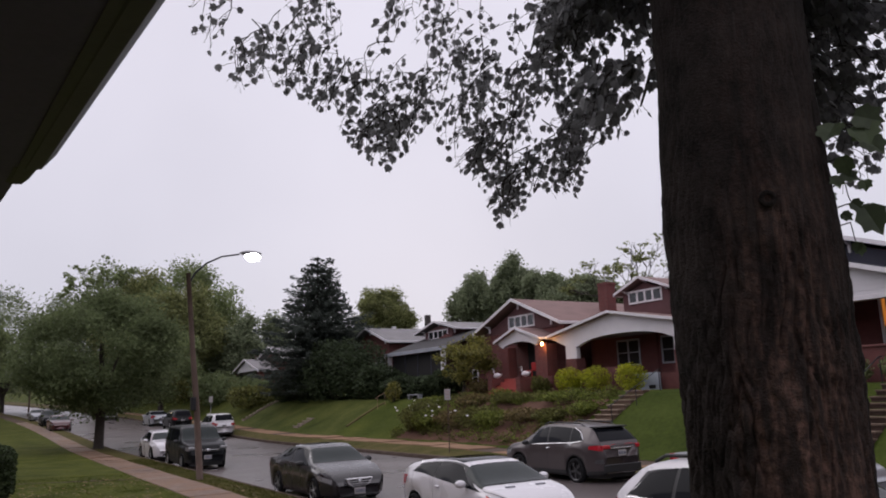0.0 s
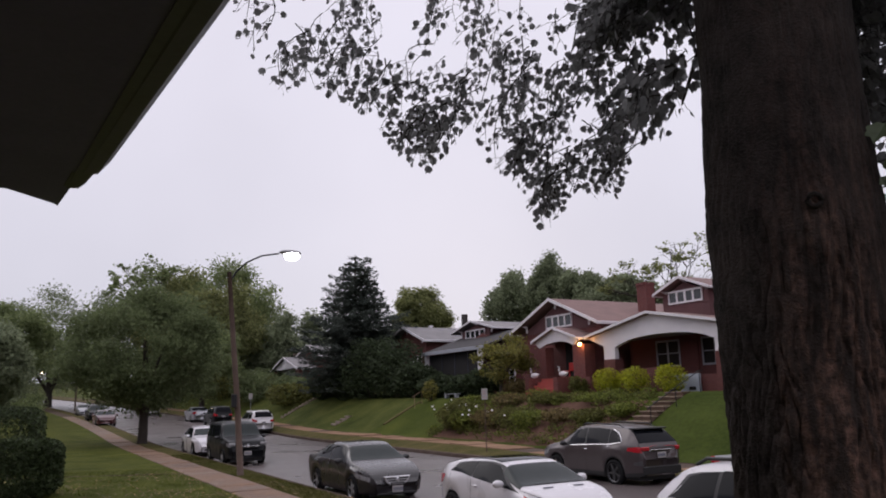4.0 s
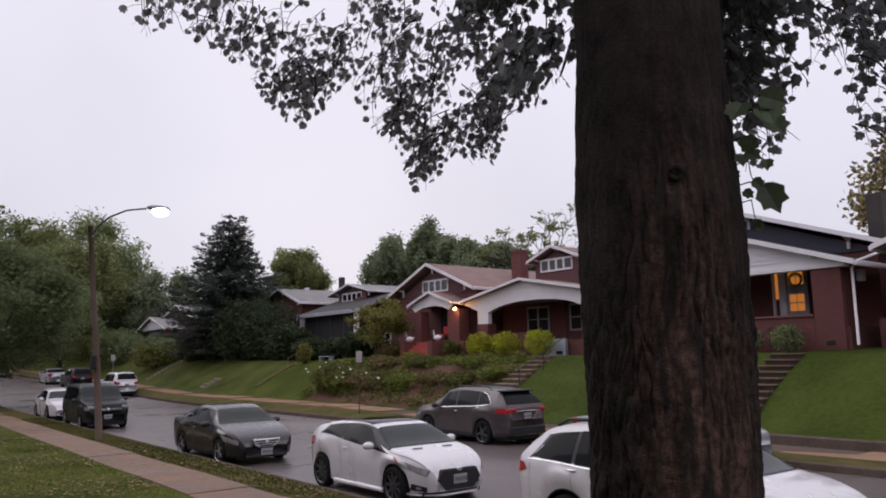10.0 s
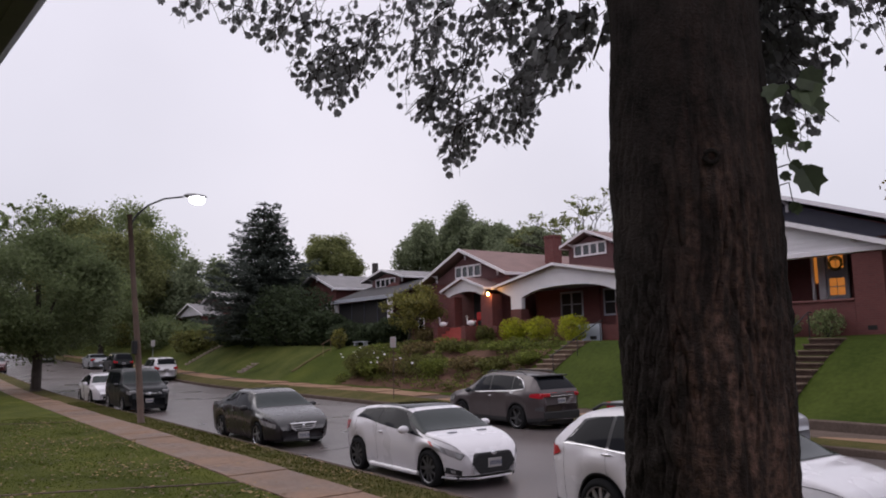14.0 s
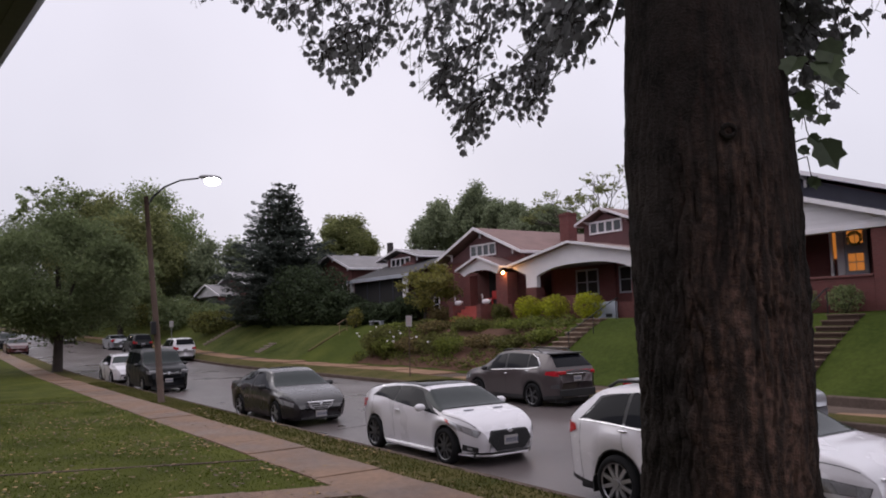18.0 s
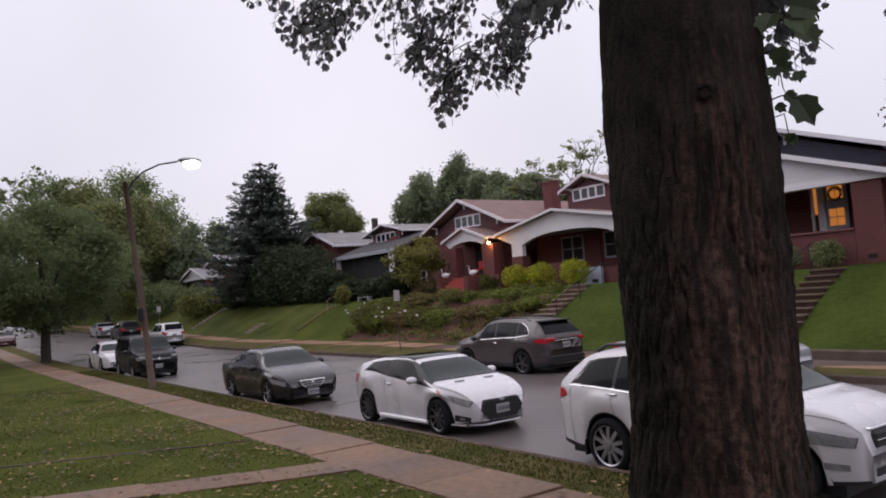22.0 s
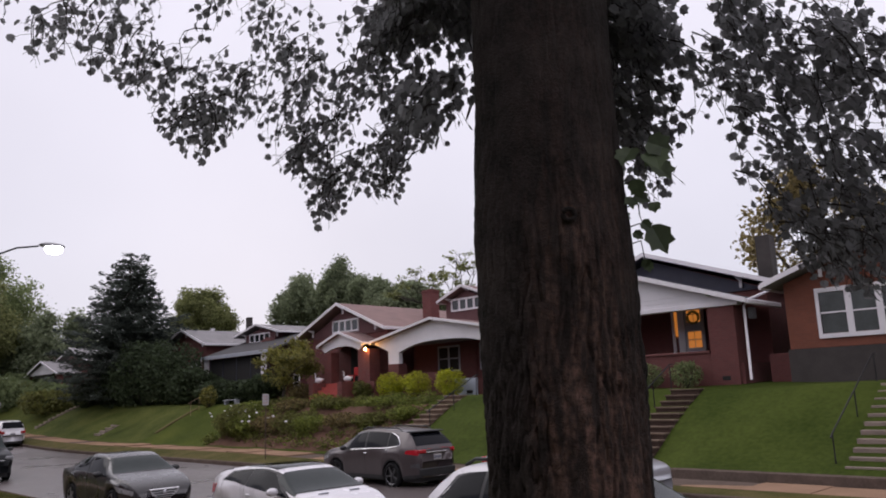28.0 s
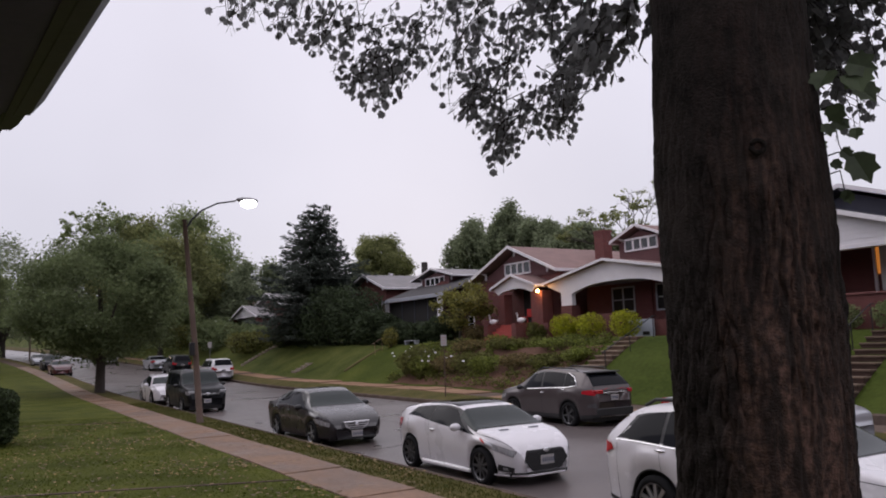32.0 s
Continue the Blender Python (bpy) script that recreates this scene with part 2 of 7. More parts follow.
def side_tinted_bark(m, side, colour):
    """Lighter reddish bark in ragged upright patches on one side of a dark trunk, fading upward."""
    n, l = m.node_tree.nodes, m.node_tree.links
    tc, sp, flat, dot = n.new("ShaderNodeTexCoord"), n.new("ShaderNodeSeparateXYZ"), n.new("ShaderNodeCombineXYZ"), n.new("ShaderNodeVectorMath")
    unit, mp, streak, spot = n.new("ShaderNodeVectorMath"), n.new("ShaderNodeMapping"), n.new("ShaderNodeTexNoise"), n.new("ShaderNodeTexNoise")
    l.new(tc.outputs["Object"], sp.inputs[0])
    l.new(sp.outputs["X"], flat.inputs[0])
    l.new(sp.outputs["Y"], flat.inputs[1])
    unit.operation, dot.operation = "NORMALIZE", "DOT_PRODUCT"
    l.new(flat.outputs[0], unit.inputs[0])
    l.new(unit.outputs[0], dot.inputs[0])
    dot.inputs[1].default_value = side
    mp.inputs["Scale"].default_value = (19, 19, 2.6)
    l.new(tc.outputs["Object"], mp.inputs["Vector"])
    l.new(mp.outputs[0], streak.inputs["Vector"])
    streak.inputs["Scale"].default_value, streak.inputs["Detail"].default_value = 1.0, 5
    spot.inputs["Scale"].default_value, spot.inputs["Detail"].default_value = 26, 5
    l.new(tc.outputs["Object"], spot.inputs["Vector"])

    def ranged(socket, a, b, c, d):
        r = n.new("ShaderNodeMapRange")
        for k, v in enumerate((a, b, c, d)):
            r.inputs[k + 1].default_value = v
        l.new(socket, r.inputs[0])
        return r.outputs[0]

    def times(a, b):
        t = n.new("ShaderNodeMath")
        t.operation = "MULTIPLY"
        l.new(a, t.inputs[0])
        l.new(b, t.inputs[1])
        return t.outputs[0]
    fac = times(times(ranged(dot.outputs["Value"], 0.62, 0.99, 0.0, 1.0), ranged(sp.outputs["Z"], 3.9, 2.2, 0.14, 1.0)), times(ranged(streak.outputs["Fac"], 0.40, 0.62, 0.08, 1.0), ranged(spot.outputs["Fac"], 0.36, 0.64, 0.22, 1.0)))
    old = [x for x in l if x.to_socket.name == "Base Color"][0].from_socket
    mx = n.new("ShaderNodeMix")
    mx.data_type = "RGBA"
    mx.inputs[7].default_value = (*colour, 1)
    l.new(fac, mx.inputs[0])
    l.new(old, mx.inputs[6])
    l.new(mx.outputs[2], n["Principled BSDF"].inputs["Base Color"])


side_tinted_bark(BARK, (0.86, -0.51, 0), (0.185, 0.108, 0.084))


# ---- mesh helpers ----
def part(name, bm, material, parent=None, label="", smooth=False):
    me = bpy.data.meshes.new(name)
    bm.normal_update()
    bm.to_mesh(me)
    bm.free()
    me.materials.append(material)
    if smooth:
        for p in me.polygons:
            p.use_smooth = True
    ob = new(name, me)
    if parent is not None:
        ob.parent = parent
    if label:
        ob["label"] = label
    return ob


def thing(name, label, category, m=None, group="", kind=""):
    ob = new(name)
    ob.empty_display_size = 0.2
    if m is not None:
        ob.matrix_world = m
    return tagged(ob, label, category, group, kind)


def box(bm, x0, x1, y0, y1, z0, z1):
    v = [bm.verts.new(p) for p in ((x0, y0, z0), (x1, y0, z0), (x1, y1, z0), (x0, y1, z0), (x0, y0, z1), (x1, y0, z1), (x1, y1, z1), (x0, y1, z1))]
    for f in ((0, 3, 2, 1), (4, 5, 6, 7), (0, 1, 5, 4), (1, 2, 6, 5), (2, 3, 7, 6), (3, 0, 4, 7)):
        bm.faces.new([v[i] for i in f])
    return bm


def boxes(*bs):
    bm = bmesh.new()
    for b in bs:
        box(bm, *b)
    return bm


def bevelled(bm, w=0.01, seg=1):
    bmesh.ops.bevel(bm, geom=bm.edges[:], offset=w, segments=seg, affect="EDGES")
    return bm


def prism(bm, poly, axis, a, b):
    """Extrude a polygon along an axis: 'x' (poly in y, z), 'y' (poly in x, z) or 'z' (poly in x, y)."""
    def put(p, t):
        return {"x": (t, p[0], p[1]), "y": (p[0], t, p[1]), "z": (p[0], p[1], t)}[axis]
    lo, hi = [bm.verts.new(put(p, a)) for p in poly], [bm.verts.new(put(p, b)) for p in poly]
    bm.faces.new(lo[::-1])
    bm.faces.new(hi)
    n = len(poly)
    for i in range(n):
        bm.faces.new((lo[i], lo[(i + 1) % n], hi[(i + 1) % n], hi[i]))
    bmesh.ops.recalc_face_normals(bm, faces=bm.faces[:])
    return bm


def tube(bm, pts, radii, sides=8, cap=True):
    """A tube through points with a radius at each."""
    rings = []
    n = len(pts)
    for i, p in enumerate(pts):
        p = Vector(p)
        d = (Vector(pts[min(i + 1, n - 1)]) - Vector(pts[max(i - 1, 0)])).normalized()
        a = d.cross(Vector((0, 0, 1)) if abs(d.z) < 0.9 else Vector((1, 0, 0))).normalized()
        b = d.cross(a)
        rings.append([bm.verts.new(p + radii[i] * (math.cos(2 * math.pi * k / sides) * a + math.sin(2 * math.pi * k / sides) * b)) for k in range(sides)])
    for r, s in zip(rings, rings[1:]):
        for k in range(sides):
            bm.faces.new((r[k], r[(k + 1) % sides], s[(k + 1) % sides], s[k]))
    if cap:
        bm.faces.new(rings[0])
        bm.faces.new(rings[-1][::-1])
    return bm


def from_arrays(name, verts, faces, material, parent=None, label=""):
    me = bpy.data.meshes.new(name)
    me.from_pydata(verts, [], faces)
    me.materials.append(material)
    ob = new(name, me)
    if parent is not None:
        ob.parent = parent
    if label:
        ob["label"] = label
    return ob


def ellipsoid_ball(r, rz=None):
    bm = bmesh.new()
    bmesh.ops.create_uvsphere(bm, u_segments=12, v_segments=8, radius=1, matrix=Matrix.Diagonal((r, r, rz or r, 1)))
    return bm


def wreath_mesh(r, t):
    bm = bmesh.new()
    tube(bm, [(math.cos(k * 0.4189) * r, 0, math.sin(k * 0.4189) * r) for k in range(16)], [t] * 16, 8, False)
    return bm


CURTAIN_GLASS = mat("curtained_glass", (0.075, 0.085, 0.085), 0.12, vary=0.3, scale=2, spec=0.6)
WARMLENS = mat("warm_lamp_lens", (1, 0.85, 0.6), 0.3, vary=0.02, emit=((1.0, 0.80, 0.55), 9.0))
LEAF_H = mat("dark_hedge_leaf", (0.040, 0.055, 0.024), 0.65, spec=0.15, vary=0.4, scale=1, island=0.6, through_light=0.3)
LEAF_Y2 = mat("yellow_green_leaf", (0.175, 0.165, 0.036), 0.6, vary=0.4, scale=1, island=0.6, through_light=0.4)
LEAF_S2 = mat("dark_evergreen_leaf", (0.044, 0.060, 0.030), 0.65, spec=0.15, vary=0.4, scale=1, island=0.6, through_light=0.3)
PLATE = mat("plate_white", (0.36, 0.34, 0.335), 0.45, vary=0.06)


# ---- ground ----
def rise(x):
    """The street climbs gently far to the west."""
    d = max(0.0, -x - 46.0)
    return 0.028 * d - 0.168 if d > 12 else 0.00117 * d * d


def bend(x):
    d = max(0.0, -x - 50.0)
    return -0.00045 * d * d if d < 120 else -6.48 - 0.108 * (d - 120)


XS = [-900, -600, -400, -300, -240, -200, -170, -150] + [-140 + 4 * i for i in range(45)] + [50, 70, 100, 160, 300, 600, 900]
XF = [-900, -400, -240, -160, -120] + [-100 + 1.0 * i for i in range(131)] + [50, 100, 300, 900]


def sheet(name, material, y0, y1, n, xs, zfun, wobble=0.0, parent=None):
    """A sheet along the street from y0 to y1, following its rise and bend."""
    rng = random.Random(name)
    verts, faces = [], []
    for x in xs:
        for j in range(n + 1):
            y = y0 + (y1 - y0) * j / n
            z = zfun(x, y) + rise(x)
            verts.append((x, y + bend(x), z + (rng.uniform(-wobble, wobble) if 0 < j < n else 0)))
    for i in range(len(xs) - 1):
        for j in range(n):
            a = i * (n + 1) + j
            faces.append((a, a + n + 1, a + n + 2, a + 1))
    ob = from_arrays(name, verts, faces, material, parent)
    for p in ob.data.polygons:
        p.use_smooth = True
    return ob


def strip(name, material, y0, y1, z0, z1, n=6, xs=XS, label="", category="", wobble=0.0, zfun=None):
    f = zfun or (lambda x, y: z0 + (z1 - z0) * (y - y0) / (y1 - y0))
    return tagged(sheet(name, material, y0, y1, n, xs, f, wobble), label, category, kind="structure")


def beam(name, material, prof, xs, label, category, zoff=None):
    """A solid of constant profile (y, z points) along the street."""
    verts, faces = [], []
    m = len(prof)
    for x in xs:
        dz = rise(x) + (zoff(x) if zoff else 0)
        verts += [(x, y + bend(x), z + dz) for y, z in prof]
    for i in range(len(xs) - 1):
        for j in range(m):
            a, b = i * m + j, i * m + (j + 1) % m
            faces.append((a, b, b + m, a + m))
    faces += [tuple(range(m))[::-1], tuple(range((len(xs) - 1) * m, len(xs) * m))]
    return tagged(from_arrays(name, verts, faces, material), label, category, kind="structure")


KERB_N, KERB_F = 7.62, 16.88
WALK_F0, WALK_F1 = 17.95, 19.45


def lawn_z(x, y):
    return 0.17 + 0.015 * max(0, 5.2 - y)


def far_lift(x):
    """The far verge stands higher to the west."""
    return 0.22 * min(1.0, max(0.0, (-14 - x) / 18))


strip("ground", GRASS, -900, -8, 0.36, 0.37, 3, label="grass ground reaching to the horizon", category="ground")
strip("lawn", GRASS, -8, 5.22, 0.37, 0.17, 26, XF, "short front lawn with fallen leaves", "lawn", 0.008, lawn_z)
strip("verge", VERGE, 6.45, KERB_N - 0.15, 0.155, 0.15, 8, XF, "thin grass verge beside the kerb", "verge", 0.012)
strip("road", ROAD, KERB_N - 0.02, KERB_F + 0.02, 0.0, 0.0, 16, XF, "wet grey asphalt residential street", "road", 0.0, lambda x, y: 0.05 - 0.05 * ((y - 12.25) / 4.65) ** 2)
strip("far_verge", VERGE, KERB_F + 0.15, WALK_F0, 0.16, 0.19, 6, XF, "grass verge beyond the street", "verge", 0.012, lambda x, y: 0.160 + (0.03 + far_lift(x)) * (y - KERB_F - 0.15) / 0.92)
# hidden sheet added so gaps between the strips don't show sky
strip("soil", KERB, 4.5, 20.5, -0.12, -0.12, 2, XF, "hidden brown sheet closing gaps under the street edge", "ground")
beam("kerb", KERB, [(KERB_N, -0.1), (KERB_N - 0.01, 0.13), (KERB_N - 0.03, 0.155), (KERB_N - 0.16, 0.155), (KERB_N - 0.16, -0.1)], XF, "low worn concrete kerb", "kerb")
beam("far_kerb", KERB, [(KERB_F, -0.1), (KERB_F + 0.01, 0.14), (KERB_F + 0.03, 0.165), (KERB_F + 0.16, 0.165), (KERB_F + 0.16, -0.1)], XF, "low worn concrete kerb across the street", "kerb")
# added beam that keeps sky from showing between slabs and bank
beam("walk_edging", KERB, [(19.44, -0.1), (19.44, 0.192), (19.62, 0.192), (19.62, -0.1)], XF, "brown filler closing the gap behind the sidewalk", "edging", far_lift)
XW = [x for x in XF if -11.6 < x < 31]
beam("retaining_wall", KERB, [(19.47, 0.0), (19.47, 0.40), (19.50, 0.43), (19.66, 0.43), (19.68, 0.0)], XW, "low brown retaining wall behind the sidewalk", "wall")


def terrace_z(x, y):
    """Bank across the street: foot, steep bank, level yard."""
    f = min(1.0, max(0.0, (y - 19.6) / 4.3))
    base = 0.20 + far_lift(x) + (0.18 if x > -11.6 else 0.0)
    s = f * f * (3 - 2 * f)
    lump = 0.05 * math.sin(x * 0.7) * math.sin(y * 1.1) * (1 if f > 0 else 0)
    return base + (2.5 - base) * (0.25 * s + 0.75 * f) + 0.03 * max(0, min(y, 34) - 23.9) + lump * min(1, f * 3)


bank = strip("terrace_bank", SLOPE, 19.47, 34, 0.2, 2.6, 40, XF, "steep green grass bank up to the houses", "lawn", 0.015, terrace_z)
# bank grass is darker green to the east, yellower to the west
bank.data.materials.append(SLOPE_DEEP)
bank.data.materials.append(SLOPE_YELLOW)
for p in bank.data.polygons:
    p.material_index = 1 if p.center.x > -23.4 else 2 if p.center.x < -45.9 else 0
strip("far_ground", GRASS, 34, 900, 2.8, 3.2, 4, label="grass ground behind the houses", category="ground")


def slabs(name, y0, y1, zfun, x0, x1, step, label, material=WALK, tilt=0.15):
    """Concrete slabs laid along the street, each a piece of its own."""
    base = strip(name, KERB, y0 - 0.02, y1 + 0.03, 0, 0, 1, XF, label, "sidewalk", 0.0, lambda x, y: zfun(x) - 0.03)
    rng = random.Random(name)
    me = None
    x = x0
    while x < x1:
        if me is None:
            bm = bmesh.new()
            box(bm, 0.005, step - 0.005, y0 + 0.005, y1 - 0.005, -0.08, 0)
            ob = part("slab", bevelled(bm, 0.007), material, base)
            me = ob.data
        else:
            ob = new("slab", me)
            ob.parent = base
        z0, z1 = zfun(x) + rise(x), zfun(x + step) + rise(x + step)
        ob.matrix_world = pose(x, bend(x), z0 + rng.uniform(-0.004, 0.005), rng.uniform(-tilt, tilt), math.degrees(-math.atan((z1 - z0) / step)) + rng.uniform(-tilt, tilt), math.degrees(math.atan((bend(x + step) - bend(x)) / step)))
        x += step
    return base


slabs("sidewalk", 5.22, 6.45, lambda x: 0.185, -96.6, 20, 1.52, "wet brown concrete sidewalk slabs")
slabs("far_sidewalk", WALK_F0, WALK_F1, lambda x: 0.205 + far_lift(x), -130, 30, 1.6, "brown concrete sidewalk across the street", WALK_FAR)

# garden path from the sidewalk towards the porch
path = tagged(new("garden_path", None), "narrow brown concrete garden path", "path", kind="structure")
SKEW = 0.34
for i in range(6):
    y1 = 5.20 - i * 1.25
    b = bevelled(boxes((-10.72, -9.88, y1 - 1.235, y1, -0.05, 0.0)), 0.008)
    for v in b.verts:
        v.co.x += SKEW * (v.co.y - 5.2)
    ob = part("slab", b, WALK, path)
    ob.matrix_basis = pose(0, 0, lawn_z(0, y1 - 1.25) + 0.014 + 0.003 * (-1) ** i)
for x0, lab in ((-13.8, "thin concrete lawn edging"), (-29.0, "thin concrete lawn edging")):
    bm, n = bmesh.new(), 14
    for i in range(n):
        ya, yb = 5.2 - i / n * 5.5, 5.2 - (i + 1) / n * 5.5
        xa, xb = x0 + SKEW * (ya - 5.2), x0 + SKEW * (yb - 5.2)
        za, zb, top = lawn_z(0, ya), lawn_z(0, yb), 0.014
        v = [bm.verts.new(p) for p in ((xa - 0.05, ya, za - 0.05), (xa + 0.05, ya, za - 0.05), (xa + 0.05, ya, za + top), (xa - 0.05, ya, za + top), (xb - 0.05, yb + 0.01, zb - 0.05), (xb + 0.05, yb + 0.01, zb - 0.05), (xb + 0.05, yb + 0.01, zb + top), (xb - 0.05, yb + 0.01, zb + top))]
        for f in ((0, 1, 2, 3), (7, 6, 5, 4), (0, 4, 5, 1), (1, 5, 6, 2), (2, 6, 7, 3), (3, 7, 4, 0)):
            bm.faces.new([v[k] for k in f])
    bmesh.ops.recalc_face_normals(bm, faces=bm.faces[:])
    tagged(part("lawn_edging", bm, KERB), lab, "edging", kind="structure")


def tufts(name, material, n, x0, x1, y0, y1, zfun, h, seed, label):
    rng = random.Random(seed)
    verts, faces = [], []
    for _ in range(n):
        x, y = rng.uniform(x0, x1), rng.uniform(y0, y1)
        z = zfun(x, y) + rise(x)
        a = rng.uniform(0, 6.28)
        s = h * rng.uniform(0.5, 1.4)
        dx, dy = math.cos(a), math.sin(a)
        lx, ly = rng.uniform(-0.5, 0.5) * s, rng.uniform(-0.5, 0.5) * s
        k = len(verts)
        verts += [(x - dx * 0.012, y - dy * 0.012, z - 0.01), (x + dx * 0.012, y + dy * 0.012, z - 0.01), (x + lx, y + ly, z + s)]
        faces.append((k, k + 1, k + 2))
    tagged(from_arrays(name, verts, faces, material), label, "grass", kind="stuff")


tufts("grass_blades", BLADE, 45000, -32, -3, -1, 5.2, lawn_z, 0.022, 3, "short green lawn grass blades")
tufts("verge_blades", mat("verge_blade", (0.066, 0.086, 0.015), 0.8, vary=0.35, island=0.5, tint=(0.092, 0.088, 0.028), spec=0.1, through_light=0.4), 20000, -40, -3, 6.46, 7.47, lambda x, y: 0.155, 0.035, 4, "thin green and brown verge grass blades")


def litter(name, n, x0, x1, y0, y1, zfun, seed, label, size=0.045, material=None):
    """Fallen leaves lying about."""
    rng = random.Random(seed)
    verts, faces = [], []
    for _ in range(n):
        x, y = rng.uniform(x0, x1), rng.uniform(y0, y1)
        if noise.noise(Vector((x * 0.45, y * 0.6, seed))) < rng.uniform(-0.25, 0.45):
            continue
        z = zfun(x, y) + 0.03
        a, s = rng.uniform(0, 6.28), size * rng.uniform(0.6, 1.5)
        k = len(verts)
        for i in range(5):
            r = s * (1.0 if i % 2 == 0 else 0.65)
            verts.append((x + math.cos(a + i * 1.257) * r, y + math.sin(a + i * 1.257) * r, z + rng.uniform(0, 0.02)))
        faces.append(tuple(range(k, k + 5)))
    tagged(from_arrays(name, verts, faces, material or FALLEN), label, "leaves", kind="stuff")


BROWN_LEAF = mat("brown_fallen_leaf", (0.080, 0.044, 0.022), 0.7, vary=0.4, island=0.8, tint=(0.120, 0.070, 0.032))
FALLEN = mat("fallen_leaf", (0.15, 0.095, 0.04), 0.7, vary=0.4, island=0.9, tint=(0.19, 0.12, 0.045))
litter("fallen_leaves", 4200, -30, -4, -0.5, 5.2, lawn_z, 8, "yellow and brown fallen leaves on the lawn", 0.033)
litter("brown_leaves", 1700, -24, -4, -0.5, 4.6, lawn_z, 15, "dark brown fallen leaves on the lawn", 0.036, BROWN_LEAF)
litter("edge_leaves", 700, -30, -5, 4.8, 5.26, lawn_z, 12, "brown fallen leaves along the lawn edge", 0.036)
litter("verge_leaves", 620, -24, -3, 6.46, 7.5, lambda x, y: 0.16, 9, "brown fallen leaves on the verge", 0.035)
litter("sidewalk_leaves", 180, -22, -4, 5.25, 6.4, lambda x, y: 0.16, 10, "a few fallen leaves on the sidewalk")


# cracks and patches in the street
crack_mat = mat("tar_crack", (0.022, 0.018, 0.017), 0.5, vary=0.3)
crk = random.Random(31)
for k, (x0, y0, x1, y1) in enumerate(((-17.3, 8.5, -17.5, 9.6), (-24.5, 11.9, -16.0, 12.1), (-33.0, 12.2, -25.5, 12.0), (-9.5, 9.9, -11.4, 12.6), (-28.4, 10.1, -28.9, 12.0), (-44.0, 12.4, -35.0, 12.1))):
    verts, faces, n = [], [], 14
    wander = 0.0
    for i in range(n + 1):
        f = i / n
        wander = wander * 0.7 + crk.uniform(-0.05, 0.05)
        x, y = x0 + (x1 - x0) * f, y0 + (y1 - y0) * f
        if abs(x1 - x0) > abs(y1 - y0):
            y += wander
        else:
            x += wander
        w = (0.05 if k == 0 else 0.018) * crk.uniform(0.5, 1.2)
        z = 0.0535 - 0.05 * ((y - 12.25) / 4.65) ** 2
        dx, dy = (0, w) if abs(x1 - x0) > abs(y1 - y0) else (w, 0)
        verts += [(x - dx, y - dy, z), (x + dx, y + dy, z)]
        if i:
            a = 2 * i
            faces.append((a - 2, a, a + 1, a - 1))
    tagged(from_arrays("road_crack", verts, faces, crack_mat), "dark tar-filled crack in the asphalt", "crack", kind="structure")


# ---- trees ----
def leaf_cloud(centres, count, size, rng, droop=0.0, loose=False):
    """Small bent leaves scattered in lumps: centres are (x, y, z, rx, ry, rz)."""
    g = np.random.default_rng(rng.randrange(1 << 30))
    cs = np.array(centres)
    w = cs[:, 3] * cs[:, 4] * cs[:, 5]
    pick = cs[g.choice(len(cs), count, p=w / w.sum())]
    u = g.normal(size=(count, 3))
    far = np.clip(np.abs(g.normal(0.72, 0.30, count)), 0.1, 1.5) if loose else g.uniform(0.2, 1, count) ** 0.45
    u *= (far / np.linalg.norm(u, axis=1))[:, None]
    c = pick[:, :3] + u * pick[:, 3:]
    s = (size * g.uniform(0.6, 1.4, count))[:, None]
    d = g.normal(size=(count, 3)) * (1, 1, 0.6) - (0, 0, droop)
    d /= np.linalg.norm(d, axis=1)[:, None]
    e = np.cross(d, g.normal(size=(count, 3)))
    e /= np.linalg.norm(e, axis=1)[:, None]
    quad = np.stack([c - d * s, c + e * s * 0.6, c + d * s, c - e * s * 0.6 + np.cross(d, e) * s * 0.25], 1)
    return quad.reshape(-1, 3).tolist(), np.arange(count * 4).reshape(-1, 4).tolist()


def lumps(x, y, z, rx, ry, rz, n, rng, size=0.42):
    """Overlapping clumps filling an uneven crown."""
    out = []
    for i in range(n):
        while True:
            u = Vector((rng.uniform(-1, 1), rng.uniform(-1, 1), rng.uniform(-1, 1)))
            if u.length < 1:
                break
        u = u.normalized() * (u.length ** 0.5) * 0.85
        s = size * rng.uniform(0.6, 1.25)
        out.append((x + u.x * rx, y + u.y * ry, z + u.z * rz, rx * s, ry * s, rz * s * 0.8))
    return out


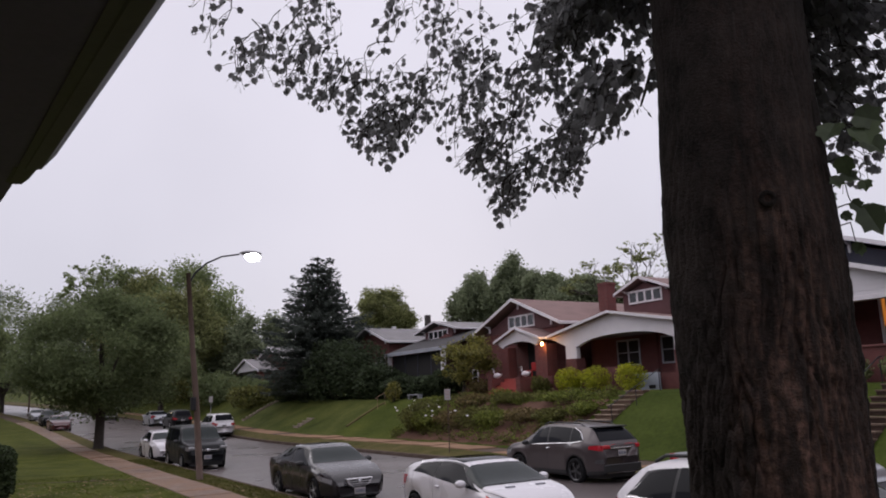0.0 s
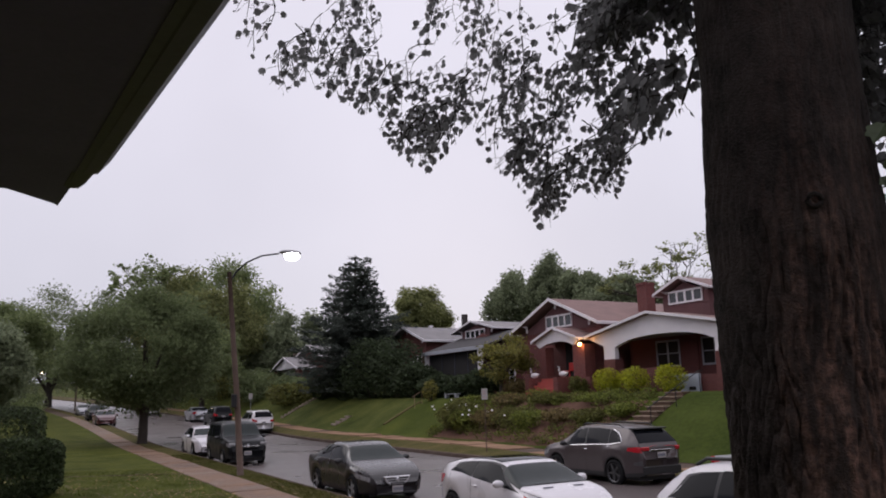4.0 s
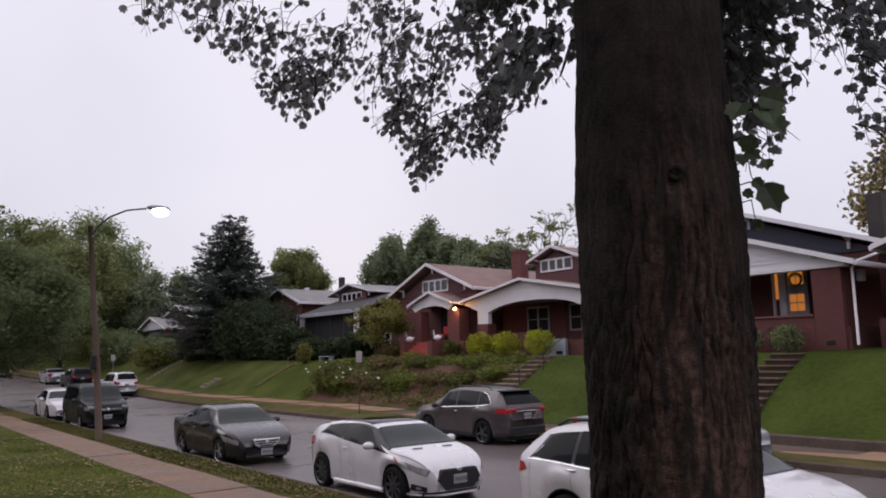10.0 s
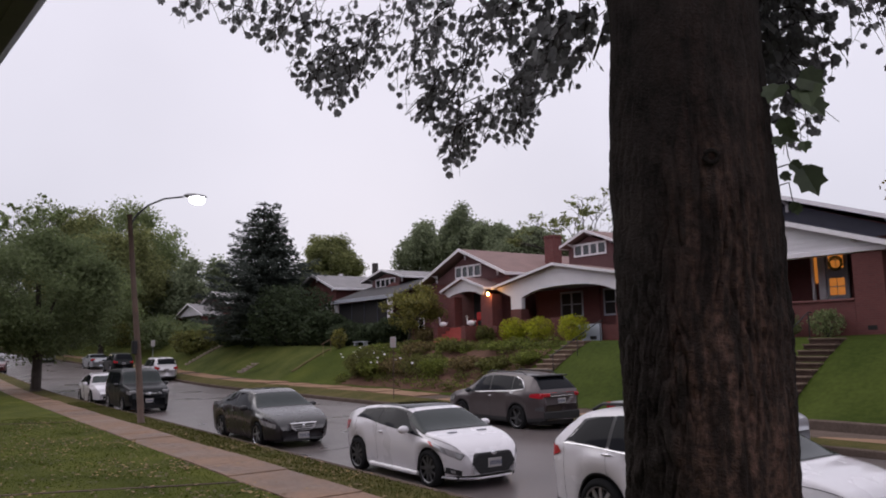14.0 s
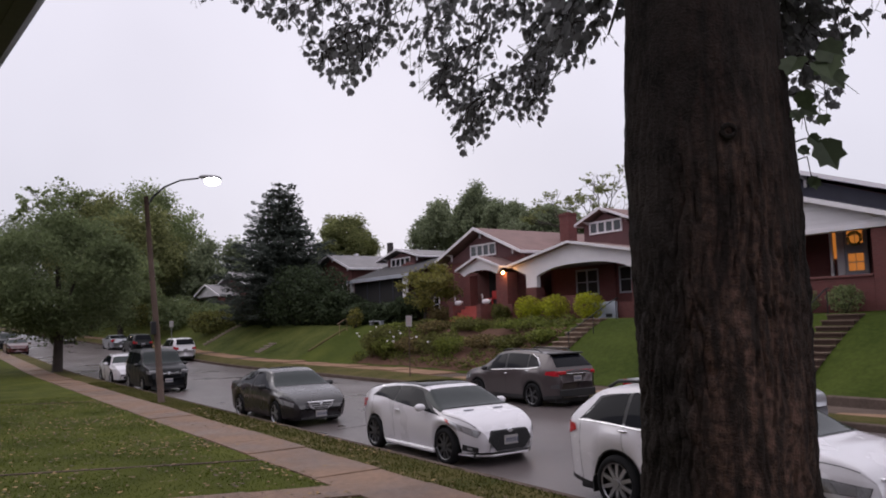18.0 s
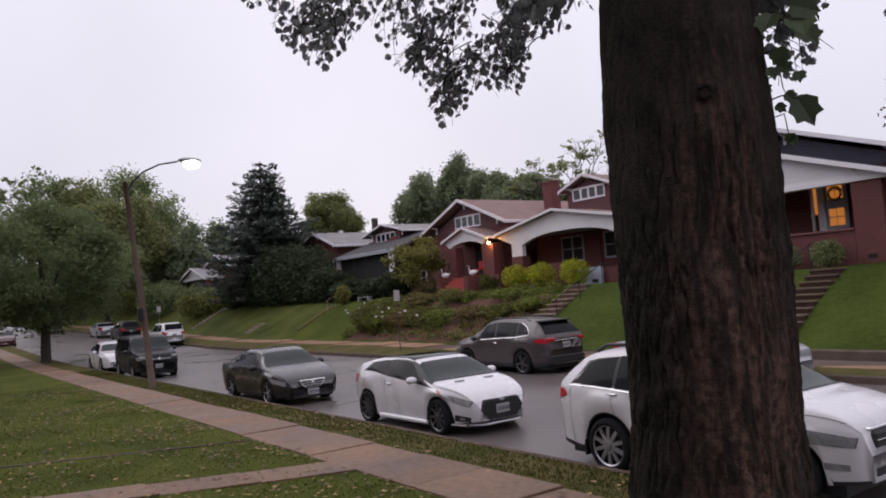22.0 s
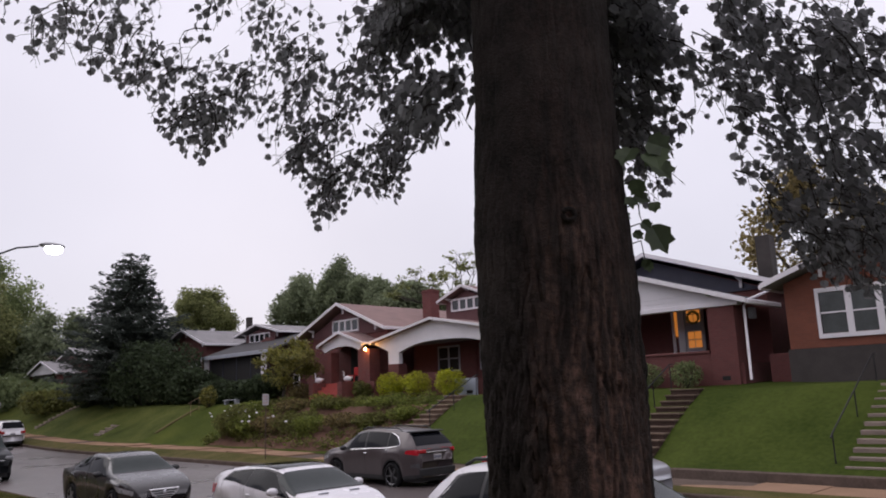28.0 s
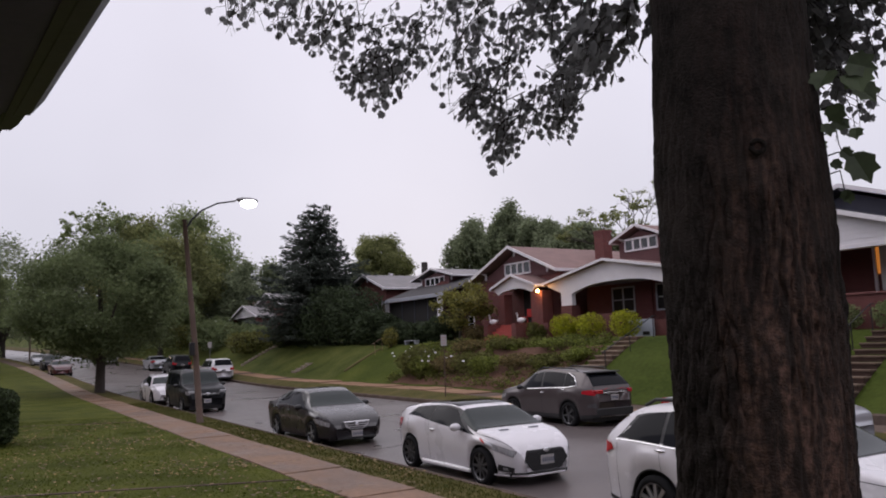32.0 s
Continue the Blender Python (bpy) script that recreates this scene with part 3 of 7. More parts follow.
def far_tree(x, y, z, h, r, label, material=LEAF_G, count=5000, leaf=0.22, trunk_h=None, seed=0, n=16, bark=BARK_F, squash=1.0, lump=0.42):
    rng = random.Random(seed * 77 + 5)
    t = thing("tree", label, "tree", pose(x, y, z))
    th = trunk_h or h * 0.25
    tr = 0.03 * h
    bm = bmesh.new()
    tube(bm, [(0, 0, -0.2), (0.02, 0, 0.3), (0.05, 0.03, th), (0.1, -0.05, th + (h - th) * 0.55)], [tr * 1.35, tr, tr * 0.85, tr * 0.25], 10)
    part("trunk", bm, bark, t, smooth=True)
    for i in range(5):
        a = i * 1.3 + rng.random()
        bm = bmesh.new()
        tube(bm, [(0.04, 0, th * 0.9), (math.cos(a) * r * 0.35, math.sin(a) * r * 0.35, th + (h - th) * 0.3), (math.cos(a) * r * 0.75, math.sin(a) * r * 0.75, th + (h - th) * rng.uniform(0.4, 0.65))], [tr * 0.5, tr * 0.3, tr * 0.1], 6)
        part("limb", bm, bark, t)
    cs = lumps(0, 0, (h + th * 0.8) / 2, r, r * squash, (h - th * 0.8) / 2, n, rng, lump)
    v, f = leaf_cloud(cs, count, leaf, rng, loose=True)
    from_arrays("crown", v, f, material, t)["kind"] = "stuff"
    return t


def conifer(x, y, z, h, r, label, count=6000, seed=0):
    rng = random.Random(seed + 11)
    t = thing("conifer", label, "tree", pose(x, y, z))
    bm = bmesh.new()
    tube(bm, [(0, 0, -0.2), (0, 0, h * 0.5), (0, 0, h)], [0.32, 0.2, 0.03], 8)
    part("trunk", bm, BARK_F, t, smooth=True)
    tops = [(0.0, 0.0, 1.0, 1.0), (r * 0.20, r * 0.08, 0.985, 0.42), (-r * 0.18, -r * 0.05, 0.93, 0.42)]
    verts, faces = [], []
    for px, py, ph, pr in tops:
        top, levels = h * ph, int(h * ph / 0.42)
        for lv in range(levels):
            f = (lv + rng.random() * 0.5) / levels
            zz = top * (0.06 + 0.94 * f)
            reach = r * pr * min(0.70, (1 - f) ** 0.66) * rng.uniform(0.72, 1.14) + 0.06
            n = max(4, int(13 * (1 - f) ** 0.5 * pr + 3))
            for b in range(n):
                a = 6.283 * (b + rng.uniform(-0.35, 0.35)) / n + lv
                length = reach * rng.uniform(0.72, 1.12)
                ca, sa = math.cos(a), math.sin(a)
                for q in range(max(5, int(count * length / 9000))):
                    g = rng.random() ** 0.7
                    wide = rng.gauss(0, 0.16) * length * (1.15 - g)
                    rad = length * g
                    c = Vector((px + ca * rad - sa * wide, py + sa * rad + ca * wide, zz - 0.16 * rad + 0.16 * length * g * g + rng.gauss(0, 0.09)))
                    d = Vector((ca + rng.gauss(0, 0.4), sa + rng.gauss(0, 0.4), rng.gauss(-0.05, 0.25))).normalized()
                    e = d.cross(Vector((rng.gauss(0, 0.5), rng.gauss(0, 0.5), 1))).normalized()
                    s = rng.uniform(0.11, 0.21)
                    k = len(verts)
                    verts += [c - d * s, c + e * s * 0.42, c + d * s, c - e * s * 0.42]
                    faces.append((k, k + 1, k + 2, k + 3))
    from_arrays("crown", verts, faces, LEAF_S, t)["kind"] = "stuff"
    return t


def shrub(x, y, z, rx, rz, label, material=LEAF_D, count=500, leaf=0.06, seed=0, ry=None, name="shrub", n=6, group=""):
    rng = random.Random(seed * 31 + 3)
    ry = ry or rx
    cs = lumps(0, 0, rz, rx * 0.8, ry * 0.8, rz * 0.8, n, rng, 0.6) + [(0, 0, rz * 0.9, rx, ry, rz * 0.95)]
    t = thing(name, label, "shrub", pose(x, y, z), group)
    bm = bmesh.new()
    for i in range(5):
        a = i * 1.26
        tube(bm, [(0, 0, -0.05), (math.cos(a) * rx * 0.3, math.sin(a) * ry * 0.3, rz * 0.6), (math.cos(a) * rx * 0.6, math.sin(a) * ry * 0.6, rz * 1.2)], [0.025, 0.018, 0.008], 5)
    part("stem", bm, BARK_F, t)
    v, f = leaf_cloud(cs, count, leaf, rng)
    from_arrays("foliage", [(p[0], p[1], max(p[2], 0.0)) for p in v], f, material, t)["kind"] = "stuff"
    return t


conifer(-62.0, 25.3, 2.6, 12.6, 7.2, "tall dark green spruce between the houses", 300000, 1)
far_tree(-86, 17.2, 1.2, 10.6, 3.9, "bright green tree beside the far sidewalk", LEAF_G, 22000, 0.15, 2.4, 3, 60, lump=0.25)
far_tree(-52.5, 6.9, 0.1, 10.2, 5.6, "street tree with dense green crown on the verge", LEAF_ST, 42000, 0.105, 2.2, 1, 80, lump=0.24)
for i, (x, y, z, h, r, m, lab) in enumerate((
        (-112, 26.5, 2.5, 21, 8.8, LEAF_G, "large green tree down the street"),
        (-128, 18, 2.5, 22, 11, LEAF_D, "large green tree down the street"),
        (-98, 31, 2.5, 12.2, 6, LEAF_D, "large green tree down the street"),
        (-142, 4, 2.5, 20, 10, LEAF_D, "large green tree down the street"),
        (-150, -14, 2.5, 22, 11, LEAF_G, "large green tree down the street"),
        (-84, -4, 1.2, 10, 5, LEAF_D, "green yard tree farther down the street"),
        (-98, -9, 1.6, 14, 7, LEAF_G, "green yard tree farther down the street"),
        (-122, -2, 2.2, 15, 7, LEAF_G, "green yard tree farther down the street"),
        (-84, 38, 2.5, 8.5, 5, LEAF_D, "green tree behind the spruce"),
        (-112.5, 57.5, 2.5, 18.2, 5.6, LEAF_Y, "light green tree behind the houses"),
        (-100, 22, 3.2, 15, 6, LEAF_Y, "large green tree down the street"),
        (-116, 20, 3.2, 19, 7, LEAF_Y, "large green tree down the street"),
        (-87, 60, 2.5, 17.2, 4.8, LEAF_D, "dark green tree behind the houses"),
        (-80, 60, 2.5, 18.3, 3.8, LEAF_D, "tall dark green tree behind the houses"),
        (-73, 60, 2.5, 15.6, 3.6, LEAF_D, "dark green tree behind the houses"),
        (-63, 58, 2.5, 13.2, 5.0, LEAF_D, "dark green tree behind the houses"))):
    far_tree(x, y, z, h, r, lab, m, 34000, 0.18, h * (0.42 if y > 57 else 0.12), 20 + i, 80, lump=0.25)


def open_tree(x, y, z, h, spread, label, material, leaf, seed, per=5):
    """A thin crown of forking branches with a few leaves on each end."""
    rng = random.Random(seed)
    t = thing("tree", label, "tree", pose(x, y, z))
    bm = bmesh.new()
    tube(bm, [(0, 0, -0.3), (0.1, 0, h * 0.25), (0.0, 0.1, h * 0.5)], [0.3, 0.22, 0.16], 9)
    part("trunk", bm, BARK_F, t, smooth=True)
    ends = []

    def fork(bm, p, d, length, r, depth):
        q = p + d * length
        tube(bm, [p, p.lerp(q, 0.5) + Vector((rng.gauss(0, 0.05), rng.gauss(0, 0.05), 0.05)) * length, q], [r, r * 0.8, r * 0.6], 5, False)
        if depth == 0:
            ends.append((p, q))
            return
        for _ in range(3):
            e = (d + Vector((rng.gauss(0, 0.55), rng.gauss(0, 0.55), rng.gauss(0.12, 0.3)))).normalized()
            fork(bm, q, e, length * rng.uniform(0.55, 0.8), r * 0.6, depth - 1)
    for k in range(5):
        a = k * 1.26 + rng.uniform(-0.3, 0.3)
        bm = bmesh.new()
        fork(bm, Vector((0, 0, h * rng.uniform(0.36, 0.5))), Vector((math.cos(a) * spread, math.sin(a) * spread, 1)).normalized(), h * 0.18, 0.10, 4)
        part("limb", bm, BARK_F, t)
    cs = []
    for p, q in ends:
        for _ in range(2):
            c = p.lerp(q, rng.uniform(0.3, 1.1))
            if noise.noise(c * 0.45) > -0.12:
                cs.append((c.x, c.y, c.z, 0.32, 0.32, 0.22))
    v, f = leaf_cloud(cs, len(cs) * per, leaf, rng)
    from_arrays("crown", v, f, material, t)["kind"] = "stuff"


open_tree(-54.5, 56, 2.5, 17.0, 0.9, "thin pale green tree with open branches behind the houses", LEAF_Y, 0.15, 57, 4)
open_tree(-118, 15.5, 3, 21.5, 0.5, "thin tree with open branches down the street", LEAF_G, 0.20, 61, 4)
far_tree(-16.2, 50, 2.5, 14.5, 5.2, "pale autumn tree behind the houses", LEAF_O, 12000, 0.16, 3.0, 58, 40, lump=0.24)

# near tree in the front yard
TX, TY = -2.602, 3.570
big = thing("big_tree", "large shade tree with dark furrowed bark", "tree", pose(TX, TY, 0.2))
UNROOT = pose(-TX, -TY, -0.2)


def trunk_radius(z):
    f = min(1.0, max(0.0, (z - 3.15) / 0.85))
    return 0.452 + 0.11 * max(0, 1.65 - z) ** 1.6 - 0.036 * f * f * (3 - 2 * f) - 0.008 * max(0, z - 4)


verts, faces = [], []
NA, NZ = 440, 400
for j in range(NZ + 1):
    z = -0.3 + 9.3 * (j / NZ) ** 1.25
    rough = 1.0 - 0.72 * min(1.0, max(0.0, (z - 2.7) / 1.1))
    for i in range(NA):
        a = 2 * math.pi * i / NA
        cx, cy = math.cos(a), math.sin(a)
        wig = noise.noise(Vector((cx * 2.2, cy * 2.2, z * 2.0))) + 0.5 * noise.noise(Vector((cx * 5, cy * 5, z * 5)))
        aw = a + wig * 0.12
        px, py = math.cos(aw), math.sin(aw)
        ridge = max(0.0, 1 - abs(noise.noise(Vector((px * 9.5, py * 9.5, z * 5.0 + wig)))) * 3.2)
        fine = max(0.0, 1 - abs(noise.noise(Vector((px * 21, py * 21, z * 8.5 + 5)))) * 2.8)
        plate = noise.noise(Vector((px * 15, py * 15, z * 13.0)))
        soft = noise.noise(Vector((cx * 3.4, cy * 3.4, z * 3.2 + 9)))
        patch = min(1.0, max(0.25, 0.75 + 1.3 * noise.noise(Vector((cx * 1.9, cy * 1.9, z * 1.5 + 3)))))
        r = trunk_radius(z) - rough * patch * (0.024 * ridge ** 1.5 + 0.010 * fine) + rough * 0.010 * plate + 0.012 * soft + 0.020 * noise.noise(Vector((cx * 1.3, cy * 1.3, z * 0.7)))
        verts.append((cx * r, cy * r, z))
for j in range(NZ):
    for i in range(NA):
        faces.append((j * NA + i, j * NA + (i + 1) % NA, (j + 1) * NA + (i + 1) % NA, (j + 1) * NA + i))
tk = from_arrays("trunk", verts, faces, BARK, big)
for p in tk.data.polygons:
    p.use_smooth = True

# crown of the near tree: limbs, hanging twigs and lobed leaves
LOBES = ((0.0, -0.46), (0.24, -0.47), (0.48, -0.20), (0.39, -0.02), (0.43, 0.22), (0.19, 0.25), (0.0, 0.52))


def leaf_vertices(c, d, up, s, fold):
    """A lobed leaf at c pointing along d, folded along its midrib."""
    side = d.cross(up).normalized()
    nrm = side.cross(d).normalized()
    out = []
    for sg in (1, -1):
        for x, y in LOBES:
            out.append(c + d * (y * s) + side * (sg * x * s) + nrm * (abs(x) * fold * s))
    return out


LEAF_FACES = (tuple(range(7)), tuple(range(13, 6, -1)))
rng = random.Random(41)
# lower crown outline fitted to the camera's view: bearing from the street's normal, height angle
VIEW_OUTLINE = ((-100, 32), (-84, 28), (-80, 27.0), (-77, 25.8), (-74.2, 22.0), (-73, 22.2), (-71.9, 23.4), (-69.8, 21.6), (-67.2, 21.2), (-65.4, 18.7), (-62.5, 16.5), (-60.4, 18.6), (-59.4, 19.9), (-58.2, 18.0), (-55.6, 15.6),
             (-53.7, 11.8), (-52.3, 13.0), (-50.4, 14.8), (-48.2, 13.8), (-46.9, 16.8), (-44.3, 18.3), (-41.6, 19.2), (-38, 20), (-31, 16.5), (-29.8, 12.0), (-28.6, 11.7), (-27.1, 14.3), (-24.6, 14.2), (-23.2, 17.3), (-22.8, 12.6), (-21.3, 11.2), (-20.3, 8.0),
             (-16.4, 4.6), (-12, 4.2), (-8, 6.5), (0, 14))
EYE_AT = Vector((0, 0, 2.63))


def view_outline(a):
    for (a0, e0), (a1, e1) in zip(VIEW_OUTLINE, VIEW_OUTLINE[1:]):
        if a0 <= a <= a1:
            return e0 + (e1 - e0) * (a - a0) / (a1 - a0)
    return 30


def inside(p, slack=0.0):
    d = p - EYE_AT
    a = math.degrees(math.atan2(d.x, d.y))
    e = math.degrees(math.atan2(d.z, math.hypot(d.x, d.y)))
    return e > view_outline(a) - slack and math.hypot(p.x - TX, p.y - TY) > 0.6


leaves, twigs = [], bmesh.new()


def stalked_leaf(p, away, size):
    """A leaf that hangs from p on a thin stalk."""
    c = p + Vector((rng.gauss(0, 0.05), rng.gauss(0, 0.05), -abs(rng.gauss(0.045, 0.03)))) + away * rng.uniform(-0.02, 0.06)
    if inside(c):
        tube(twigs, [p, p.lerp(c, 0.5) + Vector((0, 0, 0.012)), c], [0.0022, 0.0018, 0.0014], 3, False)
        leaves.append((c, rng.uniform(0.72, 1.18) * size, away))


def bough(pts, radii):
    tube(twigs, pts, radii, 4, False)


def hanging_twig(tip, count, length, size=0.061):
    """An arching twig with side shoots and stalked leaves."""
    away = Vector((tip.x - TX, tip.y - TY, 0))
    away = away.normalized() if away.length > 0.1 else Vector((1, 0, 0))
    away = (away + Vector((rng.gauss(0, 0.35), rng.gauss(0, 0.35), 0))).normalized()
    top = tip + Vector((0, 0, length * rng.uniform(0.55, 0.95))) - away * length * rng.uniform(0.1, 0.7)
    bow = Vector((rng.gauss(0, 0.05), rng.gauss(0, 0.05), 0.0)) + away * length * 0.12 + Vector((0, 0, length * 0.14))
    pts = [top.lerp(tip, f) + bow * (4 * f * (1 - f)) for f in (0, 0.2, 0.4, 0.6, 0.8, 1.0)]
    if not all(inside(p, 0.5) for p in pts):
        return False
    bough(pts, [0.0055, 0.0048, 0.004, 0.0034, 0.0026, 0.0015])
    shoots = 2 if count < 18 else 3
    per = max(3, int(count * 0.5 / shoots))
    for k in range(shoots):
        i = rng.randrange(1, 5)
        a = pts[i]
        side = Vector((-away.y, away.x, 0)) * rng.choice((-1, 1))
        end = a + (side * rng.uniform(0.3, 1) + away * rng.uniform(0, 0.8)).normalized() * rng.uniform(0.10, 0.26) - Vector((0, 0, rng.uniform(0.02, 0.22)))
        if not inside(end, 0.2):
            continue
        m = a.lerp(end, 0.5) + Vector((0, 0, 0.03))
        bough([a, m, end], [0.003, 0.0024, 0.0015])
        for q in range(per):
            f = (q + 0.6) / per
            stalked_leaf(a.lerp(m, f * 2) if f < 0.5 else m.lerp(end, f * 2 - 1), away, size)
    main = count - shoots * per
    for q in range(main):
        f = (q + rng.random()) / main * 5
        i = min(int(f), 4)
        stalked_leaf(pts[i].lerp(pts[i + 1], f - i), away, size)
    return True


def spray(a0, a1, n, high, d0, d1, count, power, size=0.061, gaps=-0.20):
    done = tries = 0
    while done < n and tries < n * 9:
        tries += 1
        a = rng.uniform(a0, a1)
        e = view_outline(a) + 0.1 + high * rng.random() ** power
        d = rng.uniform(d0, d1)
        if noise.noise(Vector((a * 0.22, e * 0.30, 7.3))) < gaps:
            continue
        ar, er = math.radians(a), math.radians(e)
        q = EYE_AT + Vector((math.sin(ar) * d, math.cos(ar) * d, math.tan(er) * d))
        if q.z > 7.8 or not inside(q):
            continue
        done += hanging_twig(q, count, rng.uniform(0.3, 0.62), size)


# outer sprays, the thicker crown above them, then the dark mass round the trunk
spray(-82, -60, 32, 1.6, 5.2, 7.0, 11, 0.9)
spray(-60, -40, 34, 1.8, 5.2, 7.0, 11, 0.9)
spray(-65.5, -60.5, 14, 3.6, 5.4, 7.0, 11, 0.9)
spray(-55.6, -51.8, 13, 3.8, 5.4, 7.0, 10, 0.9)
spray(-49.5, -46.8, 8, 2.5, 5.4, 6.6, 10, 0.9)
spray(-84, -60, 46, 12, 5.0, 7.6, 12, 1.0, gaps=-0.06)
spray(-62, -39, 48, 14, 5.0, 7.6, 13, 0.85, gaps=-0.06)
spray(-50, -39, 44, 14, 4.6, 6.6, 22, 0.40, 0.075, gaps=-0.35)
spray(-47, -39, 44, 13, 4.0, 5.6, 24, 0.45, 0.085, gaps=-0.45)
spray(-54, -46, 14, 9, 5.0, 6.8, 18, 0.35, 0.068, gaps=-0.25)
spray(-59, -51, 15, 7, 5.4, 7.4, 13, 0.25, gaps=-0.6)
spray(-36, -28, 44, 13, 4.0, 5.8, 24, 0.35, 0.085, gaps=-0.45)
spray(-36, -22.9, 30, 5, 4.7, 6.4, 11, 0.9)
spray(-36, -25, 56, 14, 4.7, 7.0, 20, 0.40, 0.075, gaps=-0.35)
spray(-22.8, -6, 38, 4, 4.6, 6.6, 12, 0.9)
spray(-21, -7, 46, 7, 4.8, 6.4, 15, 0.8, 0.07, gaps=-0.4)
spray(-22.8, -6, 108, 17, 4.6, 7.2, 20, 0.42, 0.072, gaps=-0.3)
part("twig", twigs, BARK, big).matrix_basis = UNROOT
for i in range(11):
    a = 0.35 + i * 2 * math.pi / 11 + rng.uniform(-0.2, 0.2)
    z0 = 4.9 + 3.6 * (i * 4 % 11) / 11
    rr = rng.uniform(3.5, 6.5)
    bm = bmesh.new()
    p = [Vector((0.25 * math.cos(a), 0.25 * math.sin(a), z0)), Vector((rr * 0.35 * math.cos(a), rr * 0.35 * math.sin(a), z0 + 1.1)), Vector((rr * 0.7 * math.cos(a + 0.15), rr * 0.7 * math.sin(a + 0.15), z0 + 1.5)), Vector((rr * math.cos(a + 0.2), rr * math.sin(a + 0.2), z0 + 1.2))]
    tube(bm, p, [0.13, 0.085, 0.05, 0.015], 8)
    part("limb", bm, BARK, big, smooth=True)
# high crown out of sight, which shades the yard
for k in range(5200):
    a, r = rng.uniform(0, 6.283), 6.8 * math.sqrt(rng.random())
    c = Vector((TX + math.cos(a) * r, TY + math.sin(a) * r, 7.4 + rng.uniform(0, 5.0) * (1 - (r / 7.2) ** 2)))
    if c.z - EYE_AT.z > 0.70 * math.hypot(c.x, c.y):
        leaves.append((c, rng.uniform(0.13, 0.22), Vector((math.cos(a), math.sin(a), 0))))
verts, faces, near = [], [], []
for c, s, away in leaves:
    d = (away * 0.4 + Vector((rng.gauss(0, 0.45), rng.gauss(0, 0.45), rng.gauss(-0.8, 0.35)))).normalized()
    up = (away * 0.7 + Vector((rng.gauss(0, 0.55), rng.gauss(0, 0.55), 0.5 + rng.gauss(0, 0.35)))).normalized()
    if abs(d.dot(up)) > 0.95:
        up = d.orthogonal()
    if c.z < 5.2 and c.y > 4.2 and c.x > -3.1 and len(near) < 290:
        near.append((c, d, up, s))
        continue
    k = len(verts)
    verts += leaf_vertices(c, d, up, s, 0.25)
    faces += [tuple(i + k for i in f) for f in LEAF_FACES]
crown = from_arrays("crown", verts, faces, LEAF, big)
crown["kind"] = "stuff"
crown.matrix_basis = UNROOT
leaf_me = bpy.data.meshes.new("leaf")
leaf_me.from_pydata(leaf_vertices(Vector(), Vector((0, 1, 0)), Vector((0, 0, 1)), 1.0, 0.25), [], LEAF_FACES)
leaf_me.materials.append(LEAF)
young_me = leaf_me.copy()
young_me.materials.clear()
young_me.materials.append(mat("young_leaf", (0.085, 0.115, 0.055), 0.5, vary=0.3, per_object=0.5, through_light=0.35))
# shoots close to the trunk
SHOOTS = (((-2.02, 3.72, 3.86), 5, 0.17), ((-2.08, 3.74, 3.66), 4, 0.10), ((-2.03, 3.80, 3.40), 1, 0.15), ((-2.14, 3.80, 3.52), 4, 0.075), ((-2.17, 3.86, 3.30), 2, 0.07))
for p, n, s in SHOOTS:
    for k in range(n):
        near.append((Vector(p) + Vector((rng.gauss(0, 0.06), rng.gauss(0, 0.06), rng.gauss(0, 0.05))) * (1 if n > 2 else 0.3), Vector((rng.uniform(-0.2, 0.9), rng.uniform(-0.4, 0.4), rng.uniform(-0.9, -0.1))).normalized(), Vector((rng.gauss(0.3, 0.3), rng.gauss(-0.7, 0.3), 0.5)).normalized(), -s * rng.uniform(0.75, 1.15)))
for c, d, up, s in near:
    ob = new("leaf", leaf_me if s > 0 else young_me)
    side = d.cross(up).normalized()
    nrm = side.cross(d).normalized()
    m3 = Matrix((side, d, nrm)).transposed() * abs(s)
    ob.parent = big
    ob.matrix_basis = UNROOT @ Matrix.Translation(c) @ m3.to_4x4()
bm = bmesh.new()
for p, n, s in SHOOTS:
    tube(bm, [(TX + 0.28, TY + 0.30, p[2] + 0.14), (-2.2, 3.86, p[2] + 0.15), (p[0] - 0.03, p[1] + 0.02, p[2] + 0.06), p], [0.005, 0.004, 0.003, 0.002], 5)
part("shoot", bm, BARK, big).matrix_basis = UNROOT
# knots on the trunk
for ang_p in ((-2.21, 3.22, 3.53),):
    p = Vector(ang_p)
    out = Vector((p.x - TX, p.y - TY, 0)).normalized()
    c = Vector((TX, TY, p.z)) + out * (trunk_radius(p.z - 0.2) + 0.005)
    bm = bmesh.new()
    tang = out.cross(Vector((0, 0, 1)))
    ring = [c + (tang * math.cos(k * 0.524) + Vector((0, 0, 1)) * math.sin(k * 0.524)) * 0.032 + out * 0.008 for k in range(13)]
    tube(bm, ring, [0.014] * 13, 8, False)
    part("knot", bm, BARK, big, smooth=True).matrix_basis = UNROOT


# ---- houses ----
def slab_prism(poly, axis, a, b):
    return prism(bmesh.new(), poly, axis, a, b)


